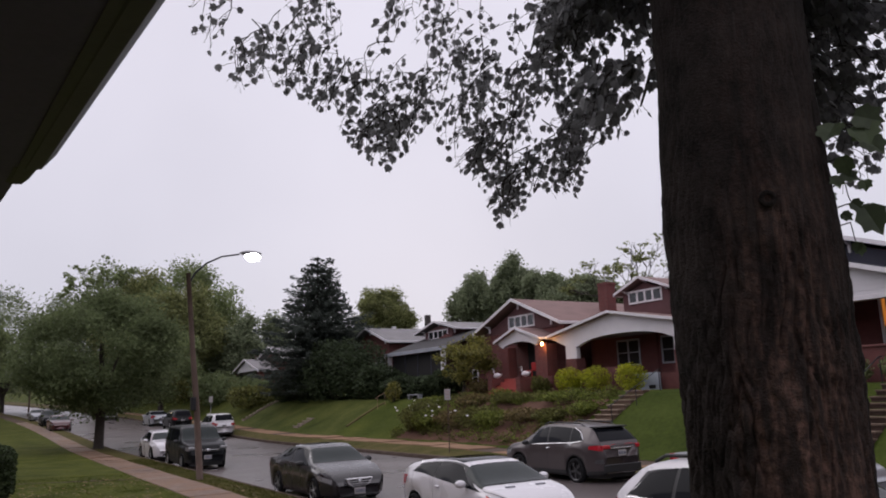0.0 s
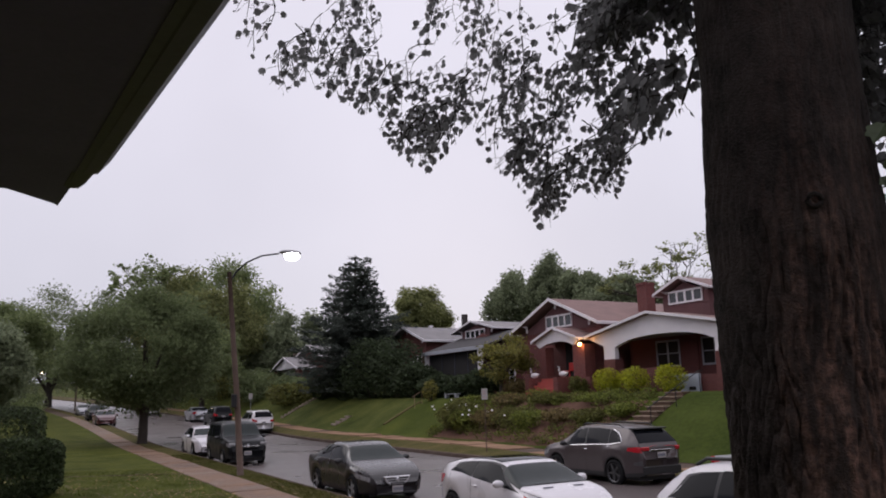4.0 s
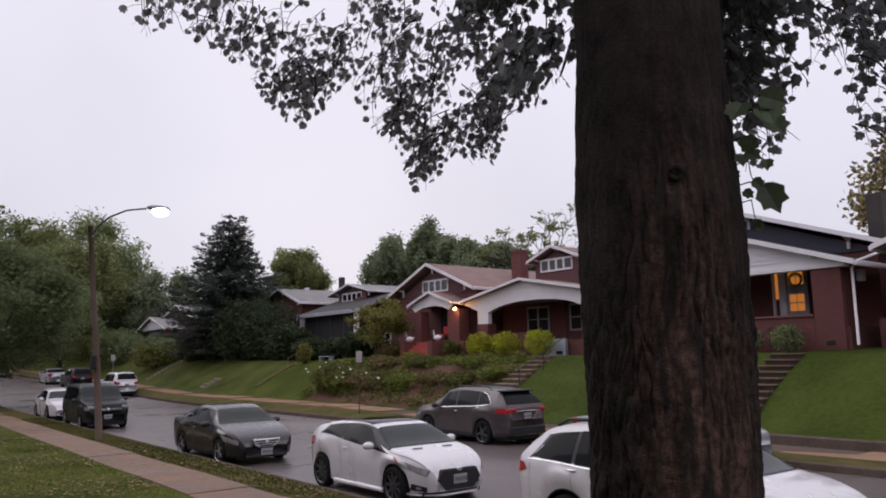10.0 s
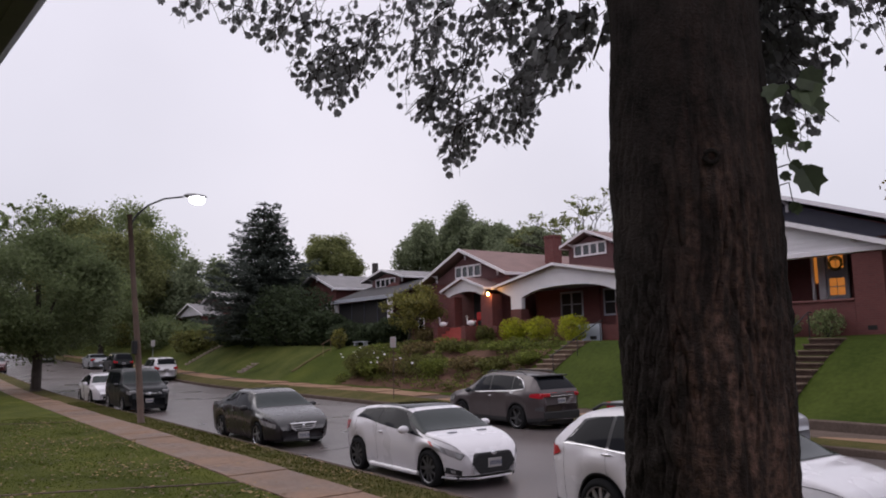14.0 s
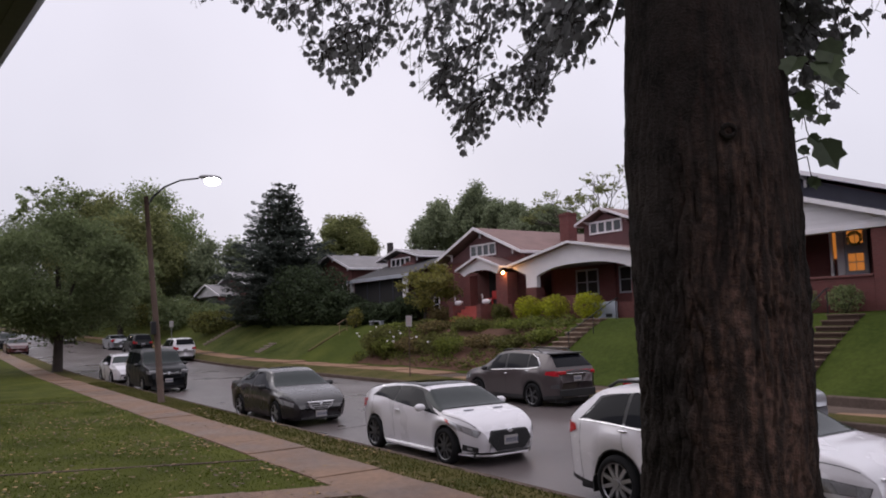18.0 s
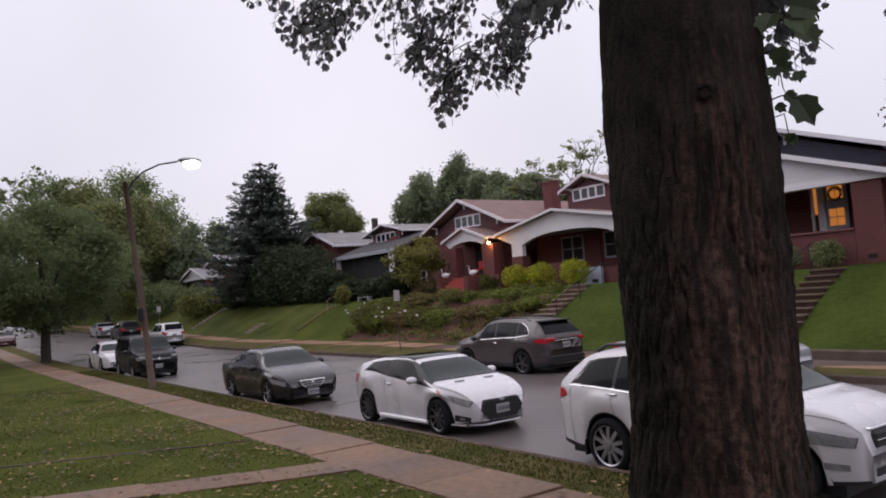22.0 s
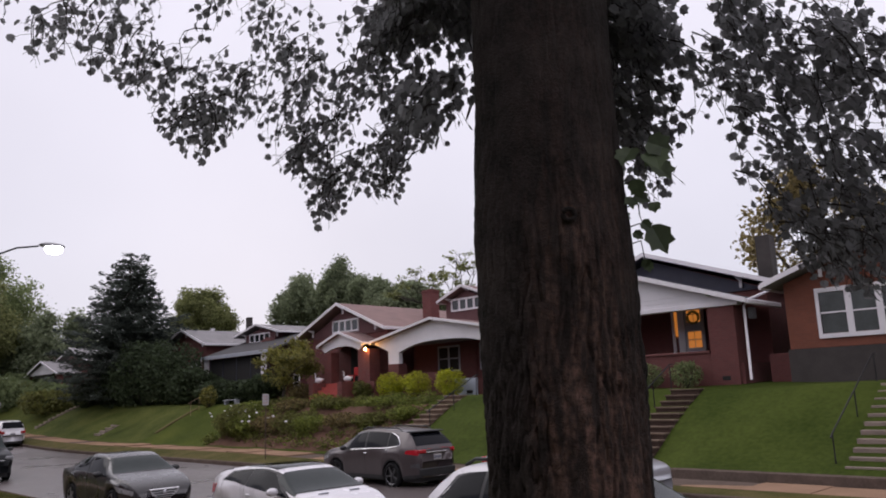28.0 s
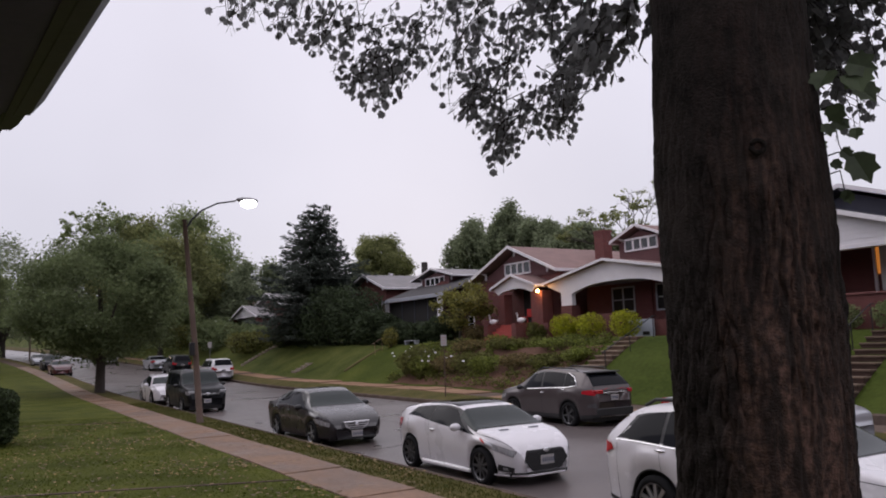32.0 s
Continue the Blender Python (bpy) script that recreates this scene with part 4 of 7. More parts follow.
def roof_gable(t, cx, hw, z_e, z_a, y0, y1, material, thick=0.13, trim=0.015, brackets=True):
    """A gable roof with its ridge along y, in two slopes, with rake boards, gutters and knee braces."""
    for s in (-1, 1):
        part("roof", slab_prism([(cx + s * hw, z_e), (cx, z_a), (cx, z_a - thick), (cx + s * hw, z_e - thick)], "y", y0, y1), material, t)
        part("rake_board", slab_prism([(cx + s * (hw + 0.02), z_e + 0.03), (cx, z_a + 0.03), (cx, z_a - thick - trim), (cx + s * (hw + 0.02), z_e - thick - trim)], "y", y0 - 0.06, y0 - 0.004), WHITE, t)
        x0, x1 = sorted((cx + s * (hw - 0.02), cx + s * (hw + 0.11)))
        part("gutter", bevelled(boxes((x0, x1, y0, y1, z_e - thick - 0.05, z_e - 0.01)), 0.02), WHITE, t)
        if brackets:
            bx = cx + s * hw * 0.72
            bz = z_a - (z_a - z_e) * 0.72 - thick
            part("knee_brace", slab_prism([(y0 + 0.02, bz - 0.02), (y0 + 0.5, bz - 0.02), (y0 + 0.5, bz - 0.45), (y0 + 0.42, bz - 0.45), (y0 + 0.42, bz - 0.16)], "x", bx - 0.05, bx + 0.05), WHITE, t)
    if brackets:
        part("knee_brace", slab_prism([(y0 + 0.02, z_a - thick - 0.05), (y0 + 0.5, z_a - thick - 0.05), (y0 + 0.5, z_a - thick - 0.5), (y0 + 0.42, z_a - thick - 0.5), (y0 + 0.42, z_a - thick - 0.2)], "x", cx - 0.05, cx + 0.05), WHITE, t)


def gable_wall(t, cx, hw, zb, z_e, z_a, y0, y1, material, name="wall"):
    return part(name, slab_prism([(cx - hw, zb), (cx + hw, zb), (cx + hw, z_e), (cx, z_a), (cx - hw, z_e)], "y", y0, y1), material, t)


def window(t, x0, x1, z0, z1, y, lights=1, rows=1, fw=0.07, glass=None, frame_mat=None, mull=0.05):
    """A framed window facing the street at the wall plane y."""
    glass, frame_mat = glass or GLASS, frame_mat or WHITE
    w = part("window", boxes((x0 - fw, x1 + fw, y - 0.06, y + 0.02, z0 - fw * 1.3, z0), (x0 - fw, x1 + fw, y - 0.06, y + 0.02, z1, z1 + fw * 1.3), (x0 - fw, x0, y - 0.06, y + 0.02, z0, z1), (x1, x1 + fw, y - 0.06, y + 0.02, z0, z1)), frame_mat, t)
    for i in range(lights):
        a, b = x0 + (x1 - x0) * i / lights, x0 + (x1 - x0) * (i + 1) / lights
        for r in range(rows):
            c, d = z0 + (z1 - z0) * r / rows, z0 + (z1 - z0) * (r + 1) / rows
            part("pane", boxes((a + 0.015, b - 0.015, y - 0.02, y - 0.008, c + 0.015, d - 0.015)), glass, w)
        if i:
            part("mullion", boxes((a - mull, a + mull, y - 0.055, y - 0.003, z0, z1)), frame_mat, w)
    for r in range(1, rows):
        c = z0 + (z1 - z0) * r / rows
        part("rail", boxes((x0, x1, y - 0.045, y - 0.004, c - 0.025, c + 0.025)), frame_mat, w)
    return w


def stairs(name, label, x0, x1, y0, z0, y1, z1, n, material, parent=None, cheek=None, tread=None):
    """Solid steps that climb from (y0, z0) to (y1, z1), each one a piece."""
    t = parent or thing(name, label, "stairs")
    for i in range(n):
        ya, zb = y0 + (y1 - y0) * i / n, z0 + (z1 - z0) * (i + 1) / n
        part("step", bevelled(boxes((x0, x1, ya, y0 + (y1 - y0) * (i + 1) / n + (0.25 if i < n - 1 else 0.0), z0 + (z1 - z0) * i / n - 0.25, zb - (0.05 if tread else 0))), 0.012), material, t)
        # lighter slab on top puts the sky light on each step into colour
        if tread:
            part("tread", bevelled(boxes((x0 - 0.02, x1 + 0.02, ya - 0.04, y0 + (y1 - y0) * (i + 1) / n + 0.02, zb - 0.048, zb)), 0.008), tread, t)
    if cheek:
        for xa, xb in ((x0 - 0.16, x0 - 0.004), (x1 + 0.004, x1 + 0.16)):
            part("cheek_wall", slab_prism([(y0 - 0.05, z0 - 0.3), (y0 - 0.05, z0 + 0.12), (y1, z1 + 0.12), (y1, z1 - 0.4)], "x", xa, xb), cheek, t)
    return t


def handrail(x, y0, z0, y1, z1, label, h=0.85, material=None):
    material = material or IRON
    t = thing("handrail", label, "handrail")
    bm = bmesh.new()
    tube(bm, [(x, y0 - 0.15, z0 + h - 0.1), (x, y0, z0 + h), (x, y1, z1 + h), (x, y1 + 0.2, z1 + h)], [0.02] * 4, 6)
    part("rail", bm, material, t)
    for f in (0.0, 0.5, 1.0):
        y, z = y0 + (y1 - y0) * f, z0 + (z1 - z0) * f
        bm = bmesh.new()
        tube(bm, [(x, y, z - 0.2), (x, y, z + h)], [0.018, 0.018], 6)
        part("post", bm, material, t)
    return t


def house(label):
    return thing("house", label, "house", group="bungalows across the street")


SHINGLE_M = mat("weathered_dark_shingle", (0.043, 0.040, 0.043), 0.9, vary=0.2, scale=1.2, fine=25, bump=0.5, bscale=20)
STEPBRICK = mat("red_step_paint", (0.30, 0.050, 0.040), 0.7, vary=0.25, scale=3, bump=0.2)
STEPSTONE = mat("weathered_step_stone", (0.20, 0.155, 0.13), 0.75, vary=0.3, scale=2.5, bump=0.3)
STEPDARK = mat("dark_brown_step", (0.060, 0.040, 0.033), 0.9, spec=0.05, vary=0.3, scale=2.5, bump=0.3)
GABLE_RED = mat("dark_red_gable_shingle", (0.105, 0.045, 0.048), 0.85, vary=0.2, scale=2, fine=30, bump=0.4)
SIDING = mat("white_lap_siding", (0.62, 0.60, 0.63), 0.6, vary=0.07, scale=1.2)


def siding(t, cx, hw, z0, z_e, z_a, y, h=0.17):
    """Lap boards filling a gable."""
    z = z0
    while z < z_a - 0.15:
        def half(zz):
            return hw if zz <= z_e else hw * max(0.0, (z_a - zz) / (z_a - z_e))
        a, b = half(z + 0.02), half(z + h)
        if a > 0.1:
            bm = bmesh.new()
            v = [bm.verts.new(p) for p in ((cx - a, y - 0.03, z), (cx + a, y - 0.03, z), (cx + b, y - 0.012, z + h), (cx - b, y - 0.012, z + h), (cx - a, y, z), (cx + a, y, z), (cx + b, y, z + h), (cx - b, y, z + h))]
            for f in ((0, 1, 2, 3), (5, 4, 7, 6), (0, 4, 5, 1), (1, 5, 6, 2), (2, 6, 7, 3), (3, 7, 4, 0)):
                bm.faces.new([v[k] for k in f])
            part("board", bm, SIDING, t)
        z += h


# brown-roofed brick bungalow with the lit entry
hb = house("dark red brick bungalow with brown gable roof and lit entry")
gable_wall(hb, -36.65, 3.95, 2.2, 6.3, 7.85, 28.0, 40, BRICK)
part("gable_face", slab_prism([(-40.4, 6.28), (-32.9, 6.28), (-36.65, 7.85)], "y", 27.93, 27.997), GABLE_RED, hb)
roof_gable(hb, -36.65, 4.25, 6.5, 8.24, 27.4, 40.4, SHINGLE)
window(hb, -37.65, -35.25, 6.58, 7.16, 27.93, 4, mull=0.06)
part("porch_floor", boxes((-36.9, -31.9, 26.3, 28, 2.2, 3.46)), BRICK, hb)
part("entry_gable", slab_prism([(-36.9, 5.5), (-36.9, 5.62), (-34.95, 6.24), (-33.0, 5.62), (-33.0, 5.5), (-33.35, 5.22), (-33.9, 5.42), (-34.6, 5.52), (-35.3, 5.50), (-36.0, 5.40), (-36.5, 5.22)], "y", 26.45, 26.6), WHITE, hb)
roof_gable(hb, -34.95, 2.08, 5.64, 6.34, 26.25, 28.0, SHINGLE, thick=0.08, trim=0.02)
part("pier", bevelled(boxes((-36.55, -35.95, 26.45, 27.05, 3.4, 5.24)), 0.01), BRICK, hb)
part("pier", bevelled(boxes((-33.45, -32.45, 26.45, 27.2, 2.3, 5.24)), 0.01), BRICK, hb)
part("doorway", boxes((-36.0, -33.4, 27.95, 27.99, 3.46, 5.5)), DARK, hb)
part("side_trim", bevelled(boxes((-32.30, -32.05, 27.86, 27.99, 3.46, 5.5)), 0.01), WHITE, hb, "white corner trim")
part("chimney", bevelled(boxes((-34.65, -33.85, 32.6, 33.3, 6.5, 9.12), (-34.69, -33.81, 32.56, 33.34, 8.95, 9.05)), 0.01), BRICK, hb)
stairs("stairs", "", -35.9, -33.7, 24.9, 2.55, 26.3, 3.46, 5, STEPBRICK, hb)
for x in (-36.15, -33.5):
    part("stair_wall", bevelled(boxes((x - 0.2, x + 0.2, 25.2, 26.3, 2.3, 3.5)), 0.01), BRICK, hb)
wl_ = thing("wall_lamp", "lit amber porch lamp on brick pier", "lamp", pose(-32.66, 26.34, 5.22))
part("bulb", ellipsoid_ball(0.085), BULB, wl_, smooth=True)
part("bracket", boxes((-0.03, 0.03, 0.0, 0.12, 0.08, 0.12)), IRON, wl_)
pl = bpy.data.lights.new("porch_light", "POINT")
pl.energy, pl.color, pl.shadow_soft_size = 13, (1.0, 0.47, 0.14), 0.09
plo = new("porch_light", pl)
plo.location = (-32.42, 26.24, 5.12)
tagged(plo, kind="structure")

# bungalow with the broad arched porch
hc = house("brick bungalow with broad white arched porch")
gable_wall(hc, -27.6, 4.3, 2.2, 5.6, 6.2, 29.2, 42, BRICK_D)
AX0, AX1, ACX = -32.3, -22.9, -27.6
arch = [(AX0, 5.42), (AX0, 5.52), (ACX, 6.36), (AX1, 5.52), (AX1, 5.42), (-23.0, 5.0), (-23.0, 4.3), (-23.8, 4.3)]
arch += [(-23.8 - 6.55 * k / 14, 4.88 + 0.46 * (1 - abs((k / 14 - 0.5) * 2) ** 2.8)) for k in range(15)]
arch += [(-30.35, 4.3), (-31.2, 4.3), (-31.2, 5.0)]
part("porch_arch", slab_prism(arch, "y", 26.75, 27.0), WHITE, hc, "white arched porch front")
roof_gable(hc, ACX, 4.75, 5.58, 6.46, 26.45, 31, SHINGLE, thick=0.08, trim=0.02, brackets=False)
for x0, x1 in ((-31.2, -30.35), (-23.8, -23.0)):
    part("pier", bevelled(boxes((x0, x1, 26.7, 27.3, 2.3, 4.3)), 0.01), BRICK_D, hc)
part("porch_floor", boxes((-31.15, -23.05, 27.06, 29.19, 2.2, 3.3)), BRICK_D, hc)
part("porch_wall", boxes((-30.3, -26.5, 26.85, 27.05, 2.3, 3.75)), BRICK_D, hc)
part("lattice_panel", bevelled(boxes((-26.45, -24.9, 26.80, 26.9, 2.45, 3.36)), 0.01), mat("pale_blue_grey_panel", (0.33, 0.36, 0.42), 0.7, vary=0.15, scale=2), hc, "pale grey porch skirt panel")
part("crawl_vent", boxes((-25.55, -25.15, 26.785, 26.8, 2.62, 2.78)), DARK, hc)
window(hc, -29.8, -28.3, 3.9, 5.1, 29.2, 2, 2, glass=DARK, frame_mat=GREYWOOD)
window(hc, -26.7, -25.2, 3.9, 5.1, 29.2, 2, 2, glass=DARK, frame_mat=GREYWOOD)
part("front_door", bevelled(boxes((-28.0, -27.0, 29.12, 29.2, 3.3, 5.35)), 0.01), BRICK_D, hc)
part("porch_ceiling", boxes((-32.2, -23.0, 27.0, 29.2, 5.36, 5.42)), GREYWOOD, hc)
gable_wall(hc, -27.7, 1.55, 6.2, 7.45, 8.05, 29.3, 36, GABLE_RED, "dormer_wall")
roof_gable(hc, -27.7, 1.85, 7.62, 8.33, 28.95, 36, SHINGLE, thick=0.08, trim=0.02)
window(hc, -28.75, -26.6, 7.08, 7.58, 29.3, 4, mull=0.06)
part("main_roof", slab_prism([(29.0, 6.05), (36, 7.6), (42.4, 6.2), (42.4, 6.05), (36, 7.45), (29.0, 5.9)], "x", -32.2, -23.0), SHINGLE, hc)

# bungalow with white sided porch gable, seen past the trunk
hd = house("dark red brick bungalow with white sided porch gable")
gable_wall(hd, -16.4, 4.75, 2.2, 6.2, 7.85, 28.9, 42, BRICK_D)
part("gable_face", slab_prism([(-21.1, 6.15), (-11.7, 6.15), (-16.4, 7.85)], "y", 28.82, 28.897), DARKSIDING, hd)
roof_gable(hd, -16.4, 5.35, 6.32, 8.16, 28.3, 42.4, SHINGLE_D)
siding(hd, -16.2, 4.75, 5.52, 5.56, 7.0, 26.1)
roof_gable(hd, -16.2, 5.05, 5.5, 7.12, 25.75, 28.6, SHINGLE_D)
part("porch_beam", bevelled(boxes((-20.9, -11.55, 26.02, 26.4, 5.36, 5.53)), 0.01), WHITE, hd)
part("porch_floor", boxes((-20.9, -11.62, 26.2, 28.88, 2.2, 3.35)), BRICK_D, hd)
for x0, x1 in ((-12.75, -11.75), (-20.8, -19.9)):
    part("pier", bevelled(boxes((x0, x1, 26.1, 26.8, 2.3, 5.36)), 0.01), BRICK_D, hd)
part("porch_wall", bevelled(boxes((-19.9, -12.76, 26.12, 26.35, 2.3, 3.75)), 0.01), BRICK_D, hd)
part("wall_cap", bevelled(boxes((-19.9, -12.76, 26.06, 26.4, 3.75, 3.83)), 0.01), mat("red_wall_cap", (0.14, 0.05, 0.045), 0.7, vary=0.2), hd)
door = part("front_door", bevelled(boxes((-15.05, -14.2, 28.75, 28.818, 3.36, 5.85)), 0.01), GREYWOOD, hd, "front door with warm lit panes")
for r in range(5):
    for c in range(2):
        if r != 2:
            part("pane", boxes((-14.92 + c * 0.3, -14.65 + c * 0.3, 28.735, 28.748, 4.1 + r * 0.34, 4.4 + r * 0.34)), GLOW, door)
part("wreath", wreath_mesh(0.24, 0.055), LEAF_D, hd, "dark wreath on the door", smooth=True).location = (-14.63, 28.70, 5.3)
part("sidelight", boxes((-15.5, -15.36, 28.80, 28.817, 4.6, 5.7)), GLOW, hd, "warm lit sidelight")
part("sidelight_frame", boxes((-15.62, -15.51, 28.75, 28.818, 3.36, 5.85), (-15.35, -15.07, 28.75, 28.818, 3.36, 5.85)), WHITE, hd)
bm = bmesh.new()
tube(bm, [(-11.02, 28.35, 6.2), (-11.2, 28.1, 5.95), (-11.45, 26.7, 5.55), (-11.45, 26.3, 5.3), (-11.45, 26.28, 2.75)], [0.05] * 5, 8)
part("downspout", bm, WHITE, hd, "white downspout", smooth=True)
part("meter_box", bevelled(boxes((-11.64, -11.45, 27.0, 27.3, 4.9, 5.3)), 0.02), GREYWOOD, hd)
part("foundation_vent", boxes((-12.4, -12.1, 26.09, 26.098, 2.75, 2.9)), DARK, hd)

# orange brick house
he = house("orange brick house with white windows on dark stone base")
gable_wall(he, -4.2, 5.9, 3.69, 5.9, 7.95, 26.5, 40, BRICK_O)
part("foundation", boxes((-10.16, 1.76, 26.44, 40.0, 2.2, 3.68)), STONE_D, he)
roof_gable(he, -4.2, 6.4, 5.92, 8.22, 25.9, 40.4, SHINGLE_G)
window(he, -9.0, -6.3, 4.12, 5.48, 26.5, 3, 2, fw=0.11, glass=CURTAIN_GLASS, mull=0.10)
part("chimney", bevelled(boxes((-13.0, -12.4, 31.6, 32.2, 6, 8.7)), 0.01), STONE_D, hd)
part("wing_wall", boxes((-11.0, -10.17, 26.9, 27.4, 2.2, 3.6)), BRICK_D, he)

# bungalow with long porch roof and dormer
ha = house("dark brick bungalow with wide porch roof and small dormer")
gable_wall(ha, -48.6, 4.0, 2.2, 6.0, 7.2, 30.0, 41, BRICK_D)
part("porch_roof", slab_prism([(27.2, 5.95), (31, 7.25), (36, 8.2), (41.4, 6.2), (41.4, 6.05), (36, 8.05), (31, 7.1), (27.2, 5.82)], "x", -53.0, -43.9), SHINGLE_M, ha)
part("porch_fascia", bevelled(boxes((-53.0, -43.9, 27.12, 27.19, 5.72, 5.97)), 0.01), GREYWOOD, ha)
gable_wall(ha, -50.0, 2.0, 6.3, 7.55, 7.95, 30.3, 36, GABLE_RED, "dormer_wall")
roof_gable(ha, -50.0, 3.1, 7.55, 8.28, 29.9, 36, SHINGLE_G, thick=0.08, trim=0.02)
window(ha, -51.4, -48.7, 7.02, 7.52, 30.3, 4, mull=0.06)
for x in (-52.6, -44.7):
    part("post", bevelled(boxes((x - 0.14, x + 0.14, 27.25, 27.53, 3.9, 5.8)), 0.01), WHITE, ha)
    part("pier", bevelled(boxes((x - 0.3, x + 0.3, 27.15, 27.7, 2.3, 3.9)), 0.01), BRICK_D, ha)
part("porch_floor", boxes((-53, -44.3, 27.2, 30, 2.2, 3.2)), BRICK_D, ha)
# near-black panels put the porch's deep shade into colour
for k in range(4):
    part("porch_screen", boxes((-52.4 + 1.9 * k, -50.56 + 1.9 * k, 27.62, 27.65, 3.2, 5.74)), DARK, ha, "dark panel standing in for porch shade")
    part("screen_post", boxes((-52.48 + 1.9 * k, -52.41 + 1.9 * k, 27.58, 27.68, 3.2, 5.74)), DARKSIDING, ha)
window(ha, -43.9 - 1.1, -43.9 - 0.5, 3.4, 4.3, 29.99, 1, 2)

# grey-roofed house beside the spruce
hg = house("brick bungalow with plain grey gable roof")
gable_wall(hg, -58.4, 3.6, 2.2, 7.0, 8.2, 28.5, 40, BRICK_D)
roof_gable(hg, -58.2, 3.9, 7.15, 8.5, 28.0, 40.4, SHINGLE_G)
part("chimney", bevelled(boxes((-56.4, -56.0, 32.8, 33.2, 7.3, 9.5)), 0.01), STONE_D, hg)
part("roof_vent", bevelled(boxes((-59.1, -58.8, 31.0, 31.3, 8.2, 8.75)), 0.01), WHITE, hg)
window(hg, -57.0, -55.6, 4.4, 5.9, 28.5, 2, 2)

# house with white gables farther on
hz = house("brick bungalow with white porch gable farther on")
gable_wall(hz, -85.4, 5.0, 3.2, 6.6, 8.0, 29, 40, BRICK_D)
roof_gable(hz, -85.0, 5.6, 7.2, 8.9, 28.6, 40, SHINGLE_G)
siding(hz, -86.5, 4.4, 6.15, 6.2, 7.35, 26.6, 0.25)
roof_gable(hz, -86.5, 5.0, 6.15, 7.55, 26.3, 28.8, SHINGLE_G)
for x in (-91.2, -82):
    part("post", bevelled(boxes((x - 0.3, x + 0.3, 26.6, 27.1, 3.2, 6.1)), 0.01), BRICK, hz)
hy = house("grey roofed house far along the street")
gable_wall(hy, -104, 5.0, 3.2, 7.0, 8.6, 31, 42, BRICK_D)
roof_gable(hy, -104, 5.6, 7.6, 9.4, 30.5, 42, SHINGLE)

hw = house("white painted house glimpsed beneath the trees")
gable_wall(hw, -134, 4.5, 3.0, 5.9, 7.4, 23, 33, SIDING)
roof_gable(hw, -134, 4.9, 6.0, 7.7, 22.6, 33.4, SHINGLE_G)
window(hw, -136.4, -135.2, 4.2, 5.4, 23, 1, 2)
window(hw, -132.6, -131.4, 4.2, 5.4, 23, 1, 2)
TANWOOD = mat("tan_wood", (0.22, 0.15, 0.10), 0.8, vary=0.2)
# tread colours raised above the risers to stand in for light from above
STEPLIT = mat("tan_step", (0.135, 0.100, 0.078), 0.9, spec=0.05, vary=0.35, scale=2.5, bump=0.3)
STEPLIT_PALE = mat("pale_tan_tread", (0.24, 0.185, 0.145), 0.9, spec=0.05, vary=0.35, scale=2.5, bump=0.3)
STEPMID = mat("brown_step", (0.118, 0.082, 0.062), 0.9, spec=0.05, vary=0.3, scale=2.5, bump=0.3)
# stairs on the bank
stairs("stairs", "dark brown steps cut into the grass bank", -13.05, -12.05, 19.75, 0.34, 23.9, 2.52, 12, STEPDARK, tread=STEPLIT)
handrail(-13.25, 21.6, 1.3, 24.0, 2.5, "thin black iron handrail beside the steps")
stairs("stairs", "weathered stone steps up the planted bank", -23.9, -22.9, 20.3, 0.75, 24.0, 2.58, 10, STEPMID, tread=STEPLIT_PALE)
handrail(-22.5, 21.4, 1.2, 24.2, 2.55, "thin black iron handrail beside the steps")
stairs("stairs", "pale concrete steps up the bank", -6.7, -5.5, 20.0, 0.4, 24.0, 2.5, 11, STEPSTONE)
handrail(-6.95, 20.2, 0.5, 24.2, 2.5, "black iron handrail beside pale steps")
stairs("stairs", "worn pale steps at the foot of the grass bank", -54.4, -53.4, 20.2, 0.72, 21.6, 1.40, 4, STEPSTONE)
part_wall = [(20.7 + 0.3 * k, terrace_z(-46, 20.7 + 0.3 * k)) for k in range(10)]
tagged(part("edging_wall", slab_prism([(y, z + 0.07) for y, z in part_wall] + [(y, z - 0.3) for y, z in part_wall[::-1]], "x", -46.1, -45.85), mat("mossy_edging", (0.10, 0.082, 0.040), 0.95, vary=0.35, scale=2, spec=0.05)), "low tan edging wall up the grass bank", "wall")
handrail(-45.3, 22.6, 1.98, 23.7, 2.5, "thin tan handrail beside the steps", 0.75, TANWOOD)
stairs("stairs", "pale steps up to a porch", -68.5, -66.5, 24.6, 2.8, 26.4, 3.6, 5, STEPSTONE)
bm = bmesh.new()
for i in range(12):
    y = 20.2 + i * 0.32
    box(bm, -66.9, -66.3, y, y + 0.34, terrace_z(-66, y) + rise(-66) - 0.1, terrace_z(-66, y + 0.32) + rise(-66) + 0.10)
tagged(part("ramp_path", bm, STEPSTONE), "pale concrete path up the bank", "path")

